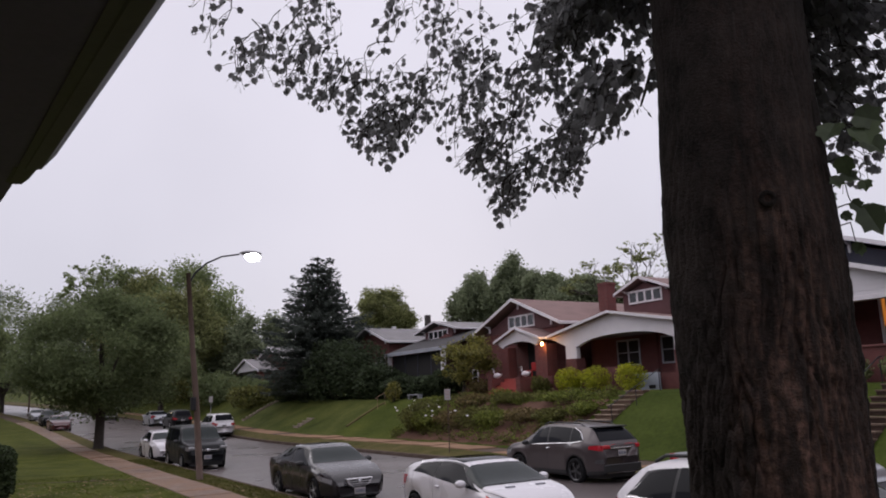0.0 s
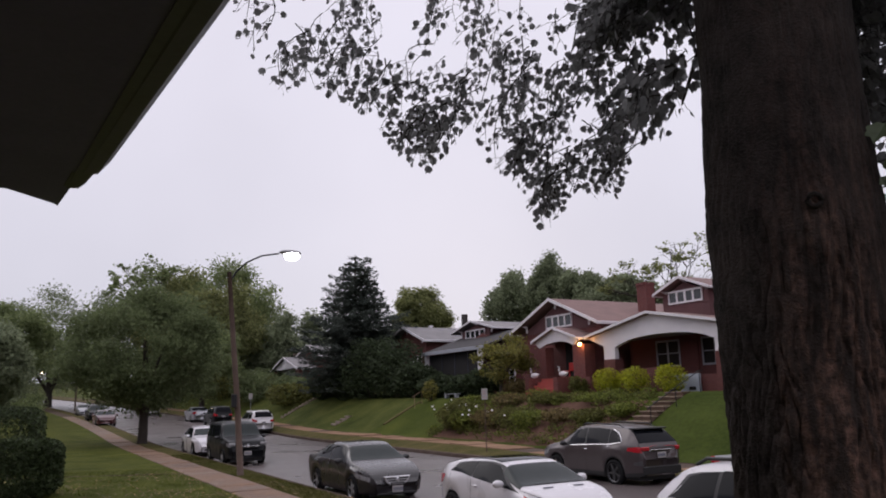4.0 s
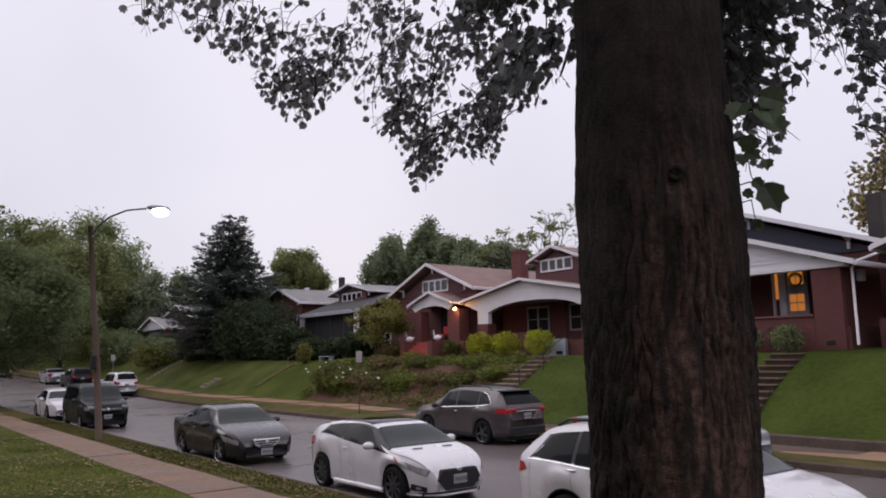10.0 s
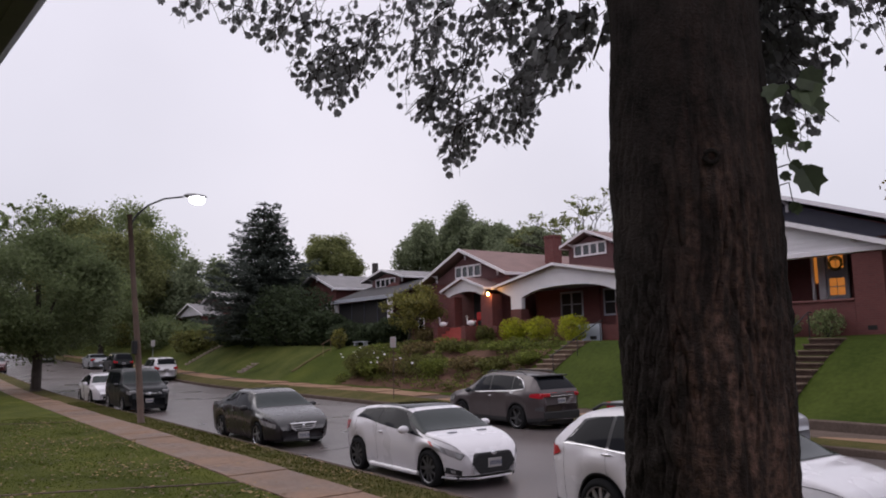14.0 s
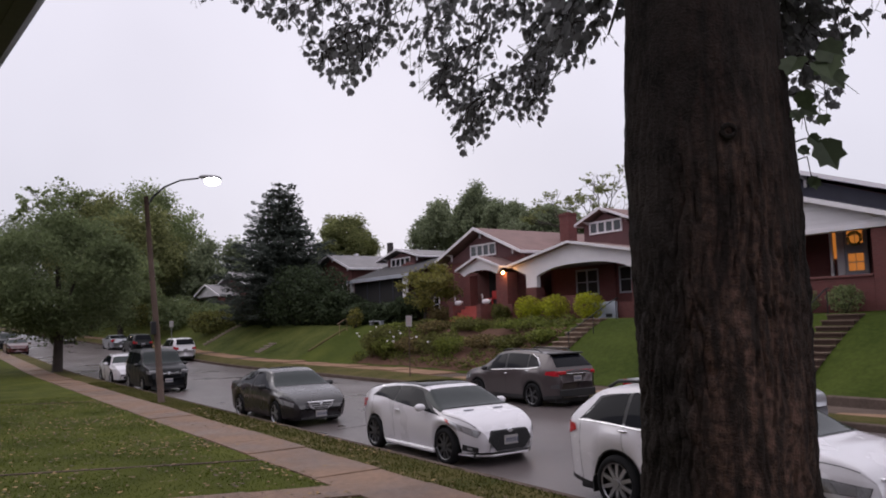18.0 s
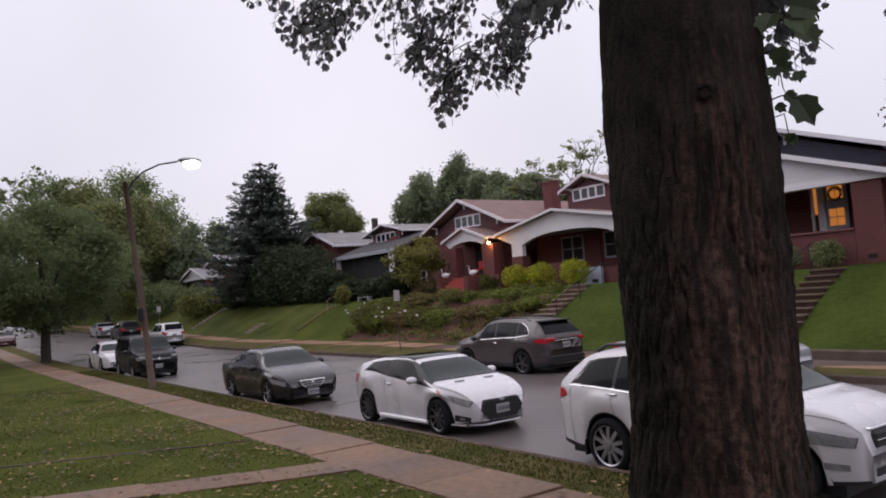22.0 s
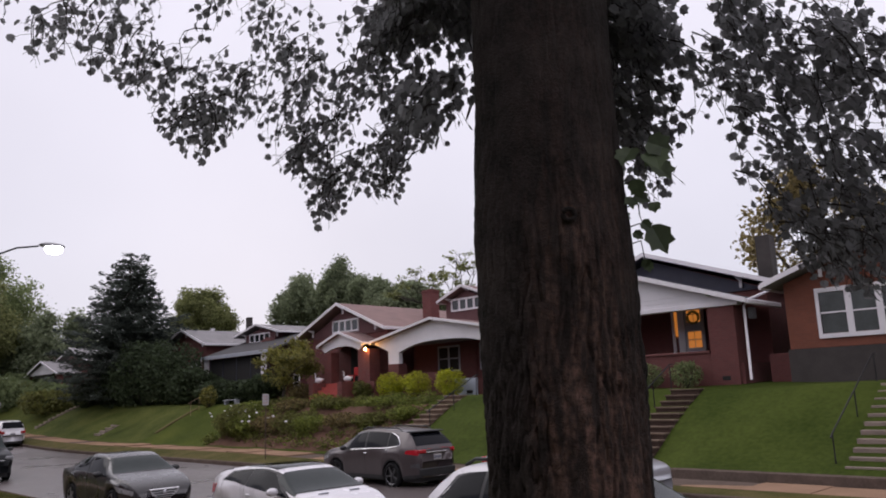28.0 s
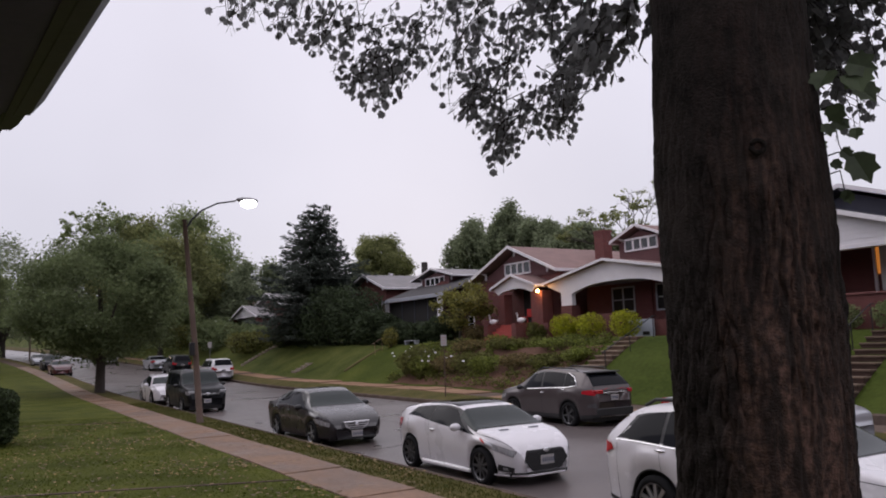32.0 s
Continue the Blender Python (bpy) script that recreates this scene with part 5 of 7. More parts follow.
# ornaments, sign and lamp
def goose(x, y, z, rz, s=1.0):
    """A plain garden goose ornament in one mesh."""
    bm = bmesh.new()
    bmesh.ops.create_uvsphere(bm, u_segments=14, v_segments=9, radius=1, matrix=Matrix.Translation((0, 0, 0.17)) @ Matrix.Diagonal((0.27, 0.15, 0.16, 1)))
    tube(bm, [(0.16, 0, 0.22), (0.25, 0, 0.36), (0.22, 0, 0.52), (0.27, 0, 0.60)], [0.07, 0.05, 0.045, 0.055], 8)
    tube(bm, [(0.27, 0, 0.59), (0.40, 0, 0.57)], [0.03, 0.008], 6)
    tube(bm, [(-0.22, 0, 0.2), (-0.36, 0, 0.27)], [0.09, 0.02], 6)
    ob = part("goose_ornament", bm, WHITE, smooth=True)
    ob.matrix_world = pose(x, y, z, 0, 0, rz) @ Matrix.Scale(s, 4)
    return tagged(ob, "white garden goose ornament beside the entry steps", "ornament", "goose ornaments")


goose(-36.15, 25.75, 3.5, 200, 0.95)
goose(-33.5, 25.75, 3.5, 200, 0.95)
ch = thing("porch_chair", "red metal porch chair beside the entry", "chair", pose(-34.2, 26.75, 3.46))
part("seat", bevelled(boxes((-0.28, 0.28, -0.25, 0.25, 0.36, 0.41)), 0.015), RED, ch)
part("backrest", bevelled(boxes((-0.28, 0.28, 0.2, 0.25, 0.4, 0.85)), 0.015), RED, ch)
for sx in (-0.24, 0.24):
    for sy in (-0.2, 0.2):
        part("leg", boxes((sx - 0.02, sx + 0.02, sy - 0.02, sy + 0.02, 0, 0.36)), RED, ch)
AMBERMARK = mat("faded_red_print", (0.38, 0.24, 0.24), 0.5, vary=0.1)
sg = thing("street_sign", "small white parking sign on a thin post", "sign", pose(-28.35, 17.5, 0.3, 0, 0, 50))
bm = bmesh.new()
tube(bm, [(0, 0.02, -0.3), (0, 0.02, 2.65)], [0.022, 0.022], 8)
part("post", bm, WOODPOLE, sg)
sp = part("plate", bevelled(boxes((-0.13, 0.13, -0.02, -0.008, 2.15, 2.62)), 0.004), PLATE, sg)
part("mark", boxes((-0.08, 0.08, -0.026, -0.022, 2.49, 2.53), (-0.08, 0.08, -0.026, -0.022, 2.38, 2.41), (-0.08, 0.08, -0.026, -0.022, 2.24, 2.27)), AMBERMARK, sp, "faded red marks")
s2 = thing("street_sign", "small white parking sign on a thin post", "sign", pose(-66.5, 17.4, 0.6 + rise(-66.5), 0, 0, 60))
bm = bmesh.new()
tube(bm, [(0, 0.02, -0.5), (0, 0.02, 2.3)], [0.03, 0.03], 8)
part("post", bm, STEEL, s2)
part("plate", bevelled(boxes((-0.17, 0.17, -0.02, -0.008, 1.8, 2.3)), 0.004), PLATE, s2)

lp = thing("street_lamp", "leaning wooden pole street lamp with curved arm, lit", "street lamp", pose(-27.0, 6.75, 0.15))
bm = bmesh.new()
tube(bm, [(0, 0, -0.2), (-0.22, -0.12, 2.3), (-0.48, -0.28, 4.8), (-0.70, -0.42, 7.15)], [0.118, 0.105, 0.092, 0.078], 14)
part("pole", bm, WOODPOLE, lp, smooth=True)
bm = bmesh.new()
tube(bm, [(-0.70, -0.40, 6.75), (-0.62, -0.2, 7.15), (-0.50, 0.15, 7.5), (-0.30, 0.65, 7.75), (-0.08, 1.25, 7.84)], [0.035, 0.035, 0.032, 0.03, 0.03], 8)
part("arm", bm, IRON, lp, smooth=True)
bm = bmesh.new()
bmesh.ops.create_uvsphere(bm, u_segments=16, v_segments=10, radius=1, matrix=Matrix.Translation((0.06, 1.62, 7.87)) @ Matrix.Diagonal((0.18, 0.42, 0.10, 1)))
part("lamp_head", bm, STEEL, lp, smooth=True)
# lens made larger than its lamp to stand in for the glow
bm = bmesh.new()
bmesh.ops.create_uvsphere(bm, u_segments=16, v_segments=10, radius=1, matrix=Matrix.Translation((0.08, 1.68, 7.74)) @ Matrix.Diagonal((0.20, 0.30, 0.17, 1)))
part("lens", bm, LAMPLENS, lp, "glowing white lens", smooth=True)
part("pole_box", bevelled(boxes((-0.2, 0.02, -0.36, -0.2, 2.3, 2.75)), 0.02), IRON, lp, "dark box on the pole")
for i, (x, y, z) in enumerate(((-150, 6.5, 8.2), (-185, 5.2, 10.2), (-120, 9, 9.5))):
    t = thing("street_lamp", "distant lit street lamp", "street lamp", pose(x, y + bend(x), rise(x)), "distant street lamps")
    bm = bmesh.new()
    tube(bm, [(0, 0, 0), (0, 0, z - rise(x)), (0, 0.9, z - rise(x) + 0.3)], [0.12, 0.08, 0.05], 8)
    part("pole", bm, WOODPOLE, t)
    bm = bmesh.new()
    bmesh.ops.create_uvsphere(bm, u_segments=10, v_segments=6, radius=0.24, matrix=pose(0, 1.0, z - rise(x) + 0.2))
    part("lens", bm, WARMLENS, t)

# ---- shrubs and small trees ----
rs = random.Random(12)
LEAF_OL = mat("olive_shrub_leaf", (0.115, 0.118, 0.036), 0.65, spec=0.15, vary=0.4, scale=1, island=0.6, through_light=0.35)
LEAF_GC = mat("ground_cover_leaf", (0.140, 0.165, 0.036), 0.65, spec=0.15, vary=0.4, scale=1, island=0.6, through_light=0.35)
LEAF_O2 = mat("brownish_shrub_leaf", (0.150, 0.118, 0.052), 0.7, spec=0.15, vary=0.4, scale=1, island=0.6, through_light=0.35)
for i, x in enumerate((-30.1, -28.1, -25.75)):
    shrub(x, 25.9, terrace_z(x, 25.9), 0.78, 0.70, "rounded yellow-green shrub in front of the porch", LEAF_B, 2200, 0.05, 60 + i, group="yellow-green shrubs", n=7)
for i, (x, y, r, h) in enumerate(((-14.9, 25.35, 0.62, 0.5), (-13.4, 25.4, 0.6, 0.52))):
    shrub(x, y, terrace_z(x, y), r, h, "rounded dark green shrub by the porch wall", LEAF_G, 1200, 0.05, 70 + i, group="porch shrubs")
for i, (x, y, r, h, m, lab) in enumerate((
        (-37.2, 21.0, 1.15, 0.85, LEAF_D, "dark rambling shrub on the planted bank"), (-35.4, 20.8, 1.2, 0.95, LEAF_D, "dark rambling shrub on the planted bank"),
        (-33.6, 21.2, 1.2, 0.7, LEAF_D, "dark rambling shrub on the planted bank"), (-31.9, 21.3, 1.2, 0.7, LEAF_G, "green shrub on the planted bank"),
        (-30.2, 21.2, 1.1, 0.6, LEAF_D, "dark shrub on the planted bank"), (-28.4, 21.6, 1.0, 0.55, LEAF_G, "green shrub on the planted bank"),
        (-26.6, 21.7, 0.9, 0.5, LEAF_D, "dark shrub on the planted bank"), (-25.0, 22.2, 0.8, 0.5, LEAF_D, "dark shrub on the planted bank"),
        (-34.4, 22.9, 1.1, 0.55, LEAF_G, "green shrub on the planted bank"), (-31.4, 23.2, 1.1, 0.45, LEAF_G, "green shrub on the planted bank"),
        (-27.6, 23.3, 1.2, 0.4, LEAF_G, "green shrub on the planted bank"), (-37.8, 25.6, 0.9, 0.9, LEAF_D, "dark shrub in front of the entry"),
        (-32.4, 25.9, 0.55, 0.8, LEAF_D, "dark shrub against the brick pier"), (-38.6, 23.0, 0.9, 0.5, LEAF_G, "green shrub on the planted bank"))):
    shrub(x, y, terrace_z(x, y) - 0.05, r, h * 0.66, lab, (LEAF_OL, LEAF_GC, LEAF_O2)[i % 3], 1500, 0.06, 80 + i, group="bank shrubs", n=9)
MULCH = mat("brown_mulch", (0.105, 0.058, 0.042), 0.95, vary=0.35, scale=3, fine=30, bump=0.8, bscale=25, spec=0.1)
tagged(sheet("planting_bed", MULCH, 19.7, 23.2, 16, [-37.6 + 0.6 * i for i in range(23)], lambda x, y: terrace_z(x, y) + 0.02 + 0.03 * noise.noise(Vector((x, y, 3)))), "brown mulch bed on the planted bank", "bed", kind="structure")
gv = random.Random(77)
cover = []
for k in range(210):
    x, y = gv.uniform(-38.4, -24.2), gv.uniform(19.9, 24.0)
    if -30.2 < x < -27.2 and 21.0 < y < 23.3 and gv.random() < 0.85:
        continue
    if y < 20.7 and gv.random() < 0.5:
        continue
    cover.append((x, y, terrace_z(x, y) + 0.12, gv.uniform(0.3, 0.6), gv.uniform(0.3, 0.6), gv.uniform(0.14, 0.32)))
for k, m in enumerate((LEAF_OL, LEAF_GC)):
    v, f = leaf_cloud(cover[k::2], 9000, 0.055, gv)
    tagged(from_arrays("ground_cover", v, f, m), "olive and green ground cover on the bank", "plants", kind="stuff")
shrub(-36.1, 20.75, terrace_z(-36.3, 20.7) - 0.05, 1.25, 0.85, "dark rambling shrub with white flowers", LEAF_OL, 3200, 0.06, 201, n=10)
FLOWER = mat("white_flower", (0.75, 0.72, 0.75), 0.6, vary=0.06)
for k in range(34):
    x, y = rs.choice(((-36.5, 20.4), (-36, 20.9), (-35.6, 20.6), (-38.4, 22.6), (-40.2, 23.2), (-41.0, 22.6), (-32, 20.7)))
    x, y = x + rs.gauss(0, 0.6), y + rs.gauss(0, 0.4)
    z = terrace_z(x, y) + (0.95 if x > -37.6 and y < 21.8 else 0.25) + rs.uniform(-0.1, 0.15)
    if k < 24:
        ob = part("white_flower", ellipsoid_ball(0.07, 0.05), FLOWER, smooth=True)
        ob.location = (x, y, z)
        tagged(ob, "white flower head on the shrub", "flower", "white flowers")
for x, y in ((-43.0, 22.7), (-41.6, 22.9), (-40.9, 22.5), (-40.4, 22.1), (-38.4, 22.5), (-42.2, 22.4)):
    ob = part("white_flower", ellipsoid_ball(0.07, 0.05), FLOWER, smooth=True)
    ob.location = (x, y, terrace_z(x, y) + 0.06)
    tagged(ob, "white flower head low on the lawn", "flower", "white flowers")
far_tree(-38.9, 25.2, 2.55, 3.9, 2.0, "small yellow-green ornamental tree in front of the houses", LEAF_Y2, 4600, 0.085, 0.9, 7, 22, lump=0.3)
for i, (x, y, z, rx, rz, lab) in enumerate((
        (-60.0, 24.4, 2.2, 2.2, 1.9, "tall dark evergreen shrub by the spruce"), (-56.8, 24.6, 2.3, 2.6, 2.7, "tall dark evergreen shrub by the spruce"),
        (-53.6, 25.2, 2.4, 2.4, 2.7, "tall dark evergreen shrub by the houses"), (-50.6, 25.4, 2.4, 1.9, 1.5, "dark evergreen shrub by the porch"),
        (-47.2, 25.6, 2.5, 1.6, 0.9, "low dark evergreen shrub by the porch"), (-43.4, 25.3, 2.5, 1.4, 0.8, "low dark evergreen shrub by the porch"),
        (-41.6, 25.6, 2.5, 1.2, 1.0, "dark shrub in front of the brick wall"), (-65.0, 24.2, 2.4, 2.0, 1.3, "dark evergreen shrub by the spruce"))):
    shrub(x, y, z, rx, rz, lab, LEAF_S2, 4200, 0.12, 110 + i, n=10, group="dark evergreen shrubs")
for i in range(18):
    x = -70 - i * 3.9
    shrub(x, 22.5 + (i % 3) * 1.3 + bend(x), terrace_z(x, 22.5) + rise(x) - 0.3, 2.6 + 0.14 * i, 1.2 + 0.3 * (i % 2) + 0.12 * i, "green shrubbery on the far bank", LEAF_ST if i % 2 else LEAF_OL, 1700, 0.17, 140 + i, n=9, group="far bank shrubs")
shrub(-44.9, 23.6, 2.35, 0.55, 0.75, "upright light green shrub on the lawn", LEAF_Y2, 700, 0.08, 171)


def hedge(x0, x1, y0, y1, z, h, label, count, seed):
    """A clipped hedge: a dense rounded block of small leaves over a few stems."""
    g = np.random.default_rng(seed)
    t = thing("hedge", label, "hedge", pose((x0 + x1) / 2, (y0 + y1) / 2, z))
    hx, hy = (x1 - x0) / 2, (y1 - y0) / 2
    bm = bmesh.new()
    for k in range(8):
        a = -hx * 0.8 + 1.6 * hx * k / 7
        tube(bm, [(a, 0, -0.05), (a + 0.05, 0.1, h * 0.5), (a - 0.05, -0.1, h * 0.85)], [0.03, 0.025, 0.01], 5)
    part("stem", bm, BARK_F, t)
    p = g.uniform(-1, 1, (count, 3))
    p /= (np.abs(p) ** 6).sum(1)[:, None] ** (1 / 6)
    p *= g.uniform(0.55, 1.03, count)[:, None] ** 0.5
    c = p * (hx, hy, h / 2) + (0, 0, h / 2)
    s = (0.05 * g.uniform(0.6, 1.4, count))[:, None]
    d = g.normal(size=(count, 3))
    d /= np.linalg.norm(d, axis=1)[:, None]
    e = np.cross(d, g.normal(size=(count, 3)))
    e /= np.linalg.norm(e, axis=1)[:, None]
    quad = np.stack([c - d * s, c + e * s * 0.6, c + d * s, c - e * s * 0.6], 1)
    quad[..., 2] = np.maximum(quad[..., 2], 0.0)
    from_arrays("foliage", quad.reshape(-1, 3).tolist(), np.arange(count * 4).reshape(-1, 4).tolist(), LEAF_H, t)["kind"] = "stuff"


hedge(-25.6, -23.5, -3.2, 1.12, lawn_z(0, 0), 1.55, "clipped dark green hedge in the front yard", 20000, 181)
hedge(-35.5, -31.5, -3.5, 0.88, lawn_z(0, 0), 2.4, "taller dark hedge behind the clipped one", 16000, 182)

for i, (x, y, r) in enumerate(((-70, -3.5, 1.8), (-76, -6, 2.4), (-88, -2, 2.2), (-95, 1.2, 2.0), (-106, -1.5, 2.8), (-114, 3.0, 2.2), (-128, 2.5, 3.2), (-136, -2, 3.6), (-66, -9, 2.4))):
    shrub(x, y + bend(x), rise(x) + 0.1, r, r * 0.6, "green shrubbery in the yards down the street", LEAF_G if i % 2 else LEAF_D, 1500, 0.15, 190 + i, n=8, group="yard shrubs")
b_ = thing("bench", "small pale bench on the lawn", "bench", pose(-42.6, 23.9, 2.5, 0, 0, 8))
part("seat", bevelled(boxes((-0.6, 0.6, -0.18, 0.18, 0.24, 0.29)), 0.01), GREYWOOD, b_)
for sx in (-0.5, 0.5):
    part("leg", boxes((sx - 0.05, sx + 0.05, -0.15, 0.15, 0, 0.24)), GREYWOOD, b_)

# ---- the house behind the camera ----
nh = thing("porch_house", "brick house with dark porch roof and grey gutter", "house")
part("porch_floor", boxes((-3.35, 4.6, -2.6, -0.35, 0.2, 1.05)), KERB, nh)
# walls and upper roof are unseen, added to darken reflections in car windows
part("wall", boxes((-3.5, 6.5, -2.9, -2.6, 0.2, 6.0)), BRICK_D, nh)
part("side_wall", boxes((-3.5, -3.2, -12, -2.9, 0.2, 6.0), (6.2, 6.5, -12, -2.9, 0.2, 6.0), (-3.5, 6.5, -12.3, -12, 0.2, 6.0)), BRICK_D, nh)


def eave_y(x):
    return 0.262 + 0.0868 * (x + 1.6)


EX1, EZ = 5.2, 3.5
EAVE_END = [(-3.40, -0.168), (-3.585, 0.006), (-3.62, 0.022), (-3.262, 0.058)]
part("soffit", slab_prism([(-3.40, -2.6), (EX1, -2.6), (EX1, eave_y(EX1) - 0.14), (-3.20, eave_y(-3.2) - 0.06)] + EAVE_END[::-1], "z", EZ, EZ + 0.05), SOFFIT, nh, "dark soffit boards")
for i in range(12):
    y = -2.4 + i * 0.18
    part("soffit_batten", boxes((-3.3, EX1 - 0.1, y, y + 0.012, EZ - 0.006, EZ)), SOFFIT, nh)
part("fascia", slab_prism([(-3.28, eave_y(-3.28) - 0.075), (EX1, eave_y(EX1) - 0.14), (EX1, eave_y(EX1) - 0.11), (-3.28, eave_y(-3.28) - 0.045)], "z", EZ - 0.004, EZ + 0.22), FASCIA, nh)
bm = bmesh.new()
gp = [(-0.10, 0.22), (-0.10, 0.02), (-0.05, -0.006), (0.0, 0.0), (0.045, 0.06), (0.075, 0.2), (0.055, 0.2), (0.03, 0.08), (0.0, 0.02), (-0.05, 0.016), (-0.08, 0.05), (-0.08, 0.22)]
xs_ = [-3.05, EX1]
rings = [[bm.verts.new((x, eave_y(x) + a, EZ + b)) for a, b in gp] for x in xs_]
for i in range(len(gp)):
    bm.faces.new((rings[0][i], rings[0][(i + 1) % len(gp)], rings[1][(i + 1) % len(gp)], rings[1][i]))
bm.faces.new(rings[0])
bm.faces.new(rings[1][::-1])
bmesh.ops.recalc_face_normals(bm, faces=bm.faces[:])
part("gutter", bm, FASCIA, nh, "grey metal gutter")
part("gutter_end", bevelled(slab_prism([(-3.05, eave_y(-3.05) - 0.09), (-3.05, eave_y(-3.05) - 0.012), (-3.21, eave_y(-3.21) - 0.018), (-3.29, eave_y(-3.29) - 0.03), (-3.27, eave_y(-3.27) - 0.09)], "z", EZ - 0.002, EZ + 0.12), 0.004), FASCIA, nh)
part("porch_roof", slab_prism([(-2.9, EZ + 1.2), (0.0, EZ + 0.23), (0.0, EZ + 0.15), (-2.9, EZ + 0.15)], "x", -3.3, EX1), SHINGLE_D, nh)
part("corner_post", bevelled(boxes((-3.5, -3.3, -0.62, -0.36, 1.05, EZ)), 0.01), FASCIA, nh)
part("upper_roof", slab_prism([(-3.6, 5.6), (1.5, 9.0), (6.6, 5.6)], "y", -12.4, -2.5), SHINGLE_D, nh)
# unseen walls behind the camera, added so car sides reflect less sky
tagged(part("wall_south", boxes((-90, -8, -14, -13.6, 0.2, 10.0), (9, 40, -14, -13.6, 0.2, 10.0)), BRICK_D), "plain unseen brick walls added to darken car reflections", "wall", kind="structure")


# ---- cars ----
PAINT_W = mat("white_car_paint", (0.62, 0.60, 0.63), 0.28, vary=0.04, scale=1.5, coat=0.8, rvary=0.06)
PAINT_G = mat("dark_grey_car_paint", (0.018, 0.016, 0.019), 0.30, vary=0.1, coat=0.6, spec=0.35, rvary=0.06)
PAINT_B = mat("brown_grey_car_paint", (0.070, 0.056, 0.058), 0.34, vary=0.1, metal=0.3, coat=0.35, rvary=0.06)
PAINT_K = mat("black_car_paint", (0.007, 0.008, 0.010), 0.38, vary=0.1, coat=0.08, spec=0.2, rvary=0.06)
PAINT_S = mat("silver_car_paint", (0.33, 0.34, 0.37), 0.30, vary=0.06, metal=0.5, coat=0.7)
PAINT_R = mat("dark_red_car_paint", (0.07, 0.012, 0.016), 0.30, vary=0.1, coat=0.8)
CARGLASS = mat("tinted_car_glass", (0.008, 0.009, 0.012), 0.05, vary=0.1, spec=0.07)
SHIELD = mat("windscreen_glass", (0.030, 0.037, 0.037), 0.05, vary=0.15, scale=3, spec=0.14)
TRIM = mat("black_plastic_trim", (0.016, 0.016, 0.018), 0.55, vary=0.2)
RUBBER = mat("tyre_rubber", (0.014, 0.014, 0.015), 0.85, vary=0.25, fine=60, spec=0.1)
ALLOY = mat("alloy_rim", (0.38, 0.38, 0.40), 0.35, metal=0.7, vary=0.12)
ALLOY_D = mat("dark_alloy_rim", (0.10, 0.10, 0.105), 0.35, metal=0.6, vary=0.12)
CHROME = mat("chrome_trim", (0.65, 0.65, 0.67), 0.15, metal=1.0, vary=0.05)
HEADLIGHT = mat("clear_headlight", (0.24, 0.24, 0.25), 0.08, vary=0.3, scale=14, spec=0.8)
TAIL = mat("red_tail_light", (0.38, 0.015, 0.025), 0.15, vary=0.25, scale=12, spec=0.7)
AMBER = mat("amber_red_reflector", (0.42, 0.06, 0.05), 0.2, vary=0.2)
PLATEBAR = mat("plate_marks", (0.10, 0.11, 0.16), 0.5, vary=0.1)


def curve(points, x):
    """A smooth curve through (x, value) points."""
    if x <= points[0][0]:
        return points[0][1]
    for i in range(len(points) - 1):
        (x0, y0), (x1, y1) = points[i], points[i + 1]
        if x <= x1:
            def slope(k):
                if k <= 0 or k >= len(points) - 1:
                    return None
                (xa, ya), (xb, yb), (xc, yc) = points[k - 1], points[k], points[k + 1]
                s1, s2 = (yb - ya) / (xb - xa), (yc - yb) / (xc - xb)
                return 0.0 if s1 * s2 <= 0 else 2 * s1 * s2 / (s1 + s2)
            s = (y1 - y0) / (x1 - x0)
            m0, m1 = slope(i), slope(i + 1)
            m0, m1 = s if m0 is None else m0, s if m1 is None else m1
            h, f = x1 - x0, (x - x0) / (x1 - x0)
            return y0 * (2 * f ** 3 - 3 * f * f + 1) + h * m0 * (f ** 3 - 2 * f * f + f) + y1 * (3 * f * f - 2 * f ** 3) + h * m1 * (f ** 3 - f * f)
    return points[-1][1]


SEG = (3, 3, 3, 4, 3, 3, 4)
NV = sum(SEG)


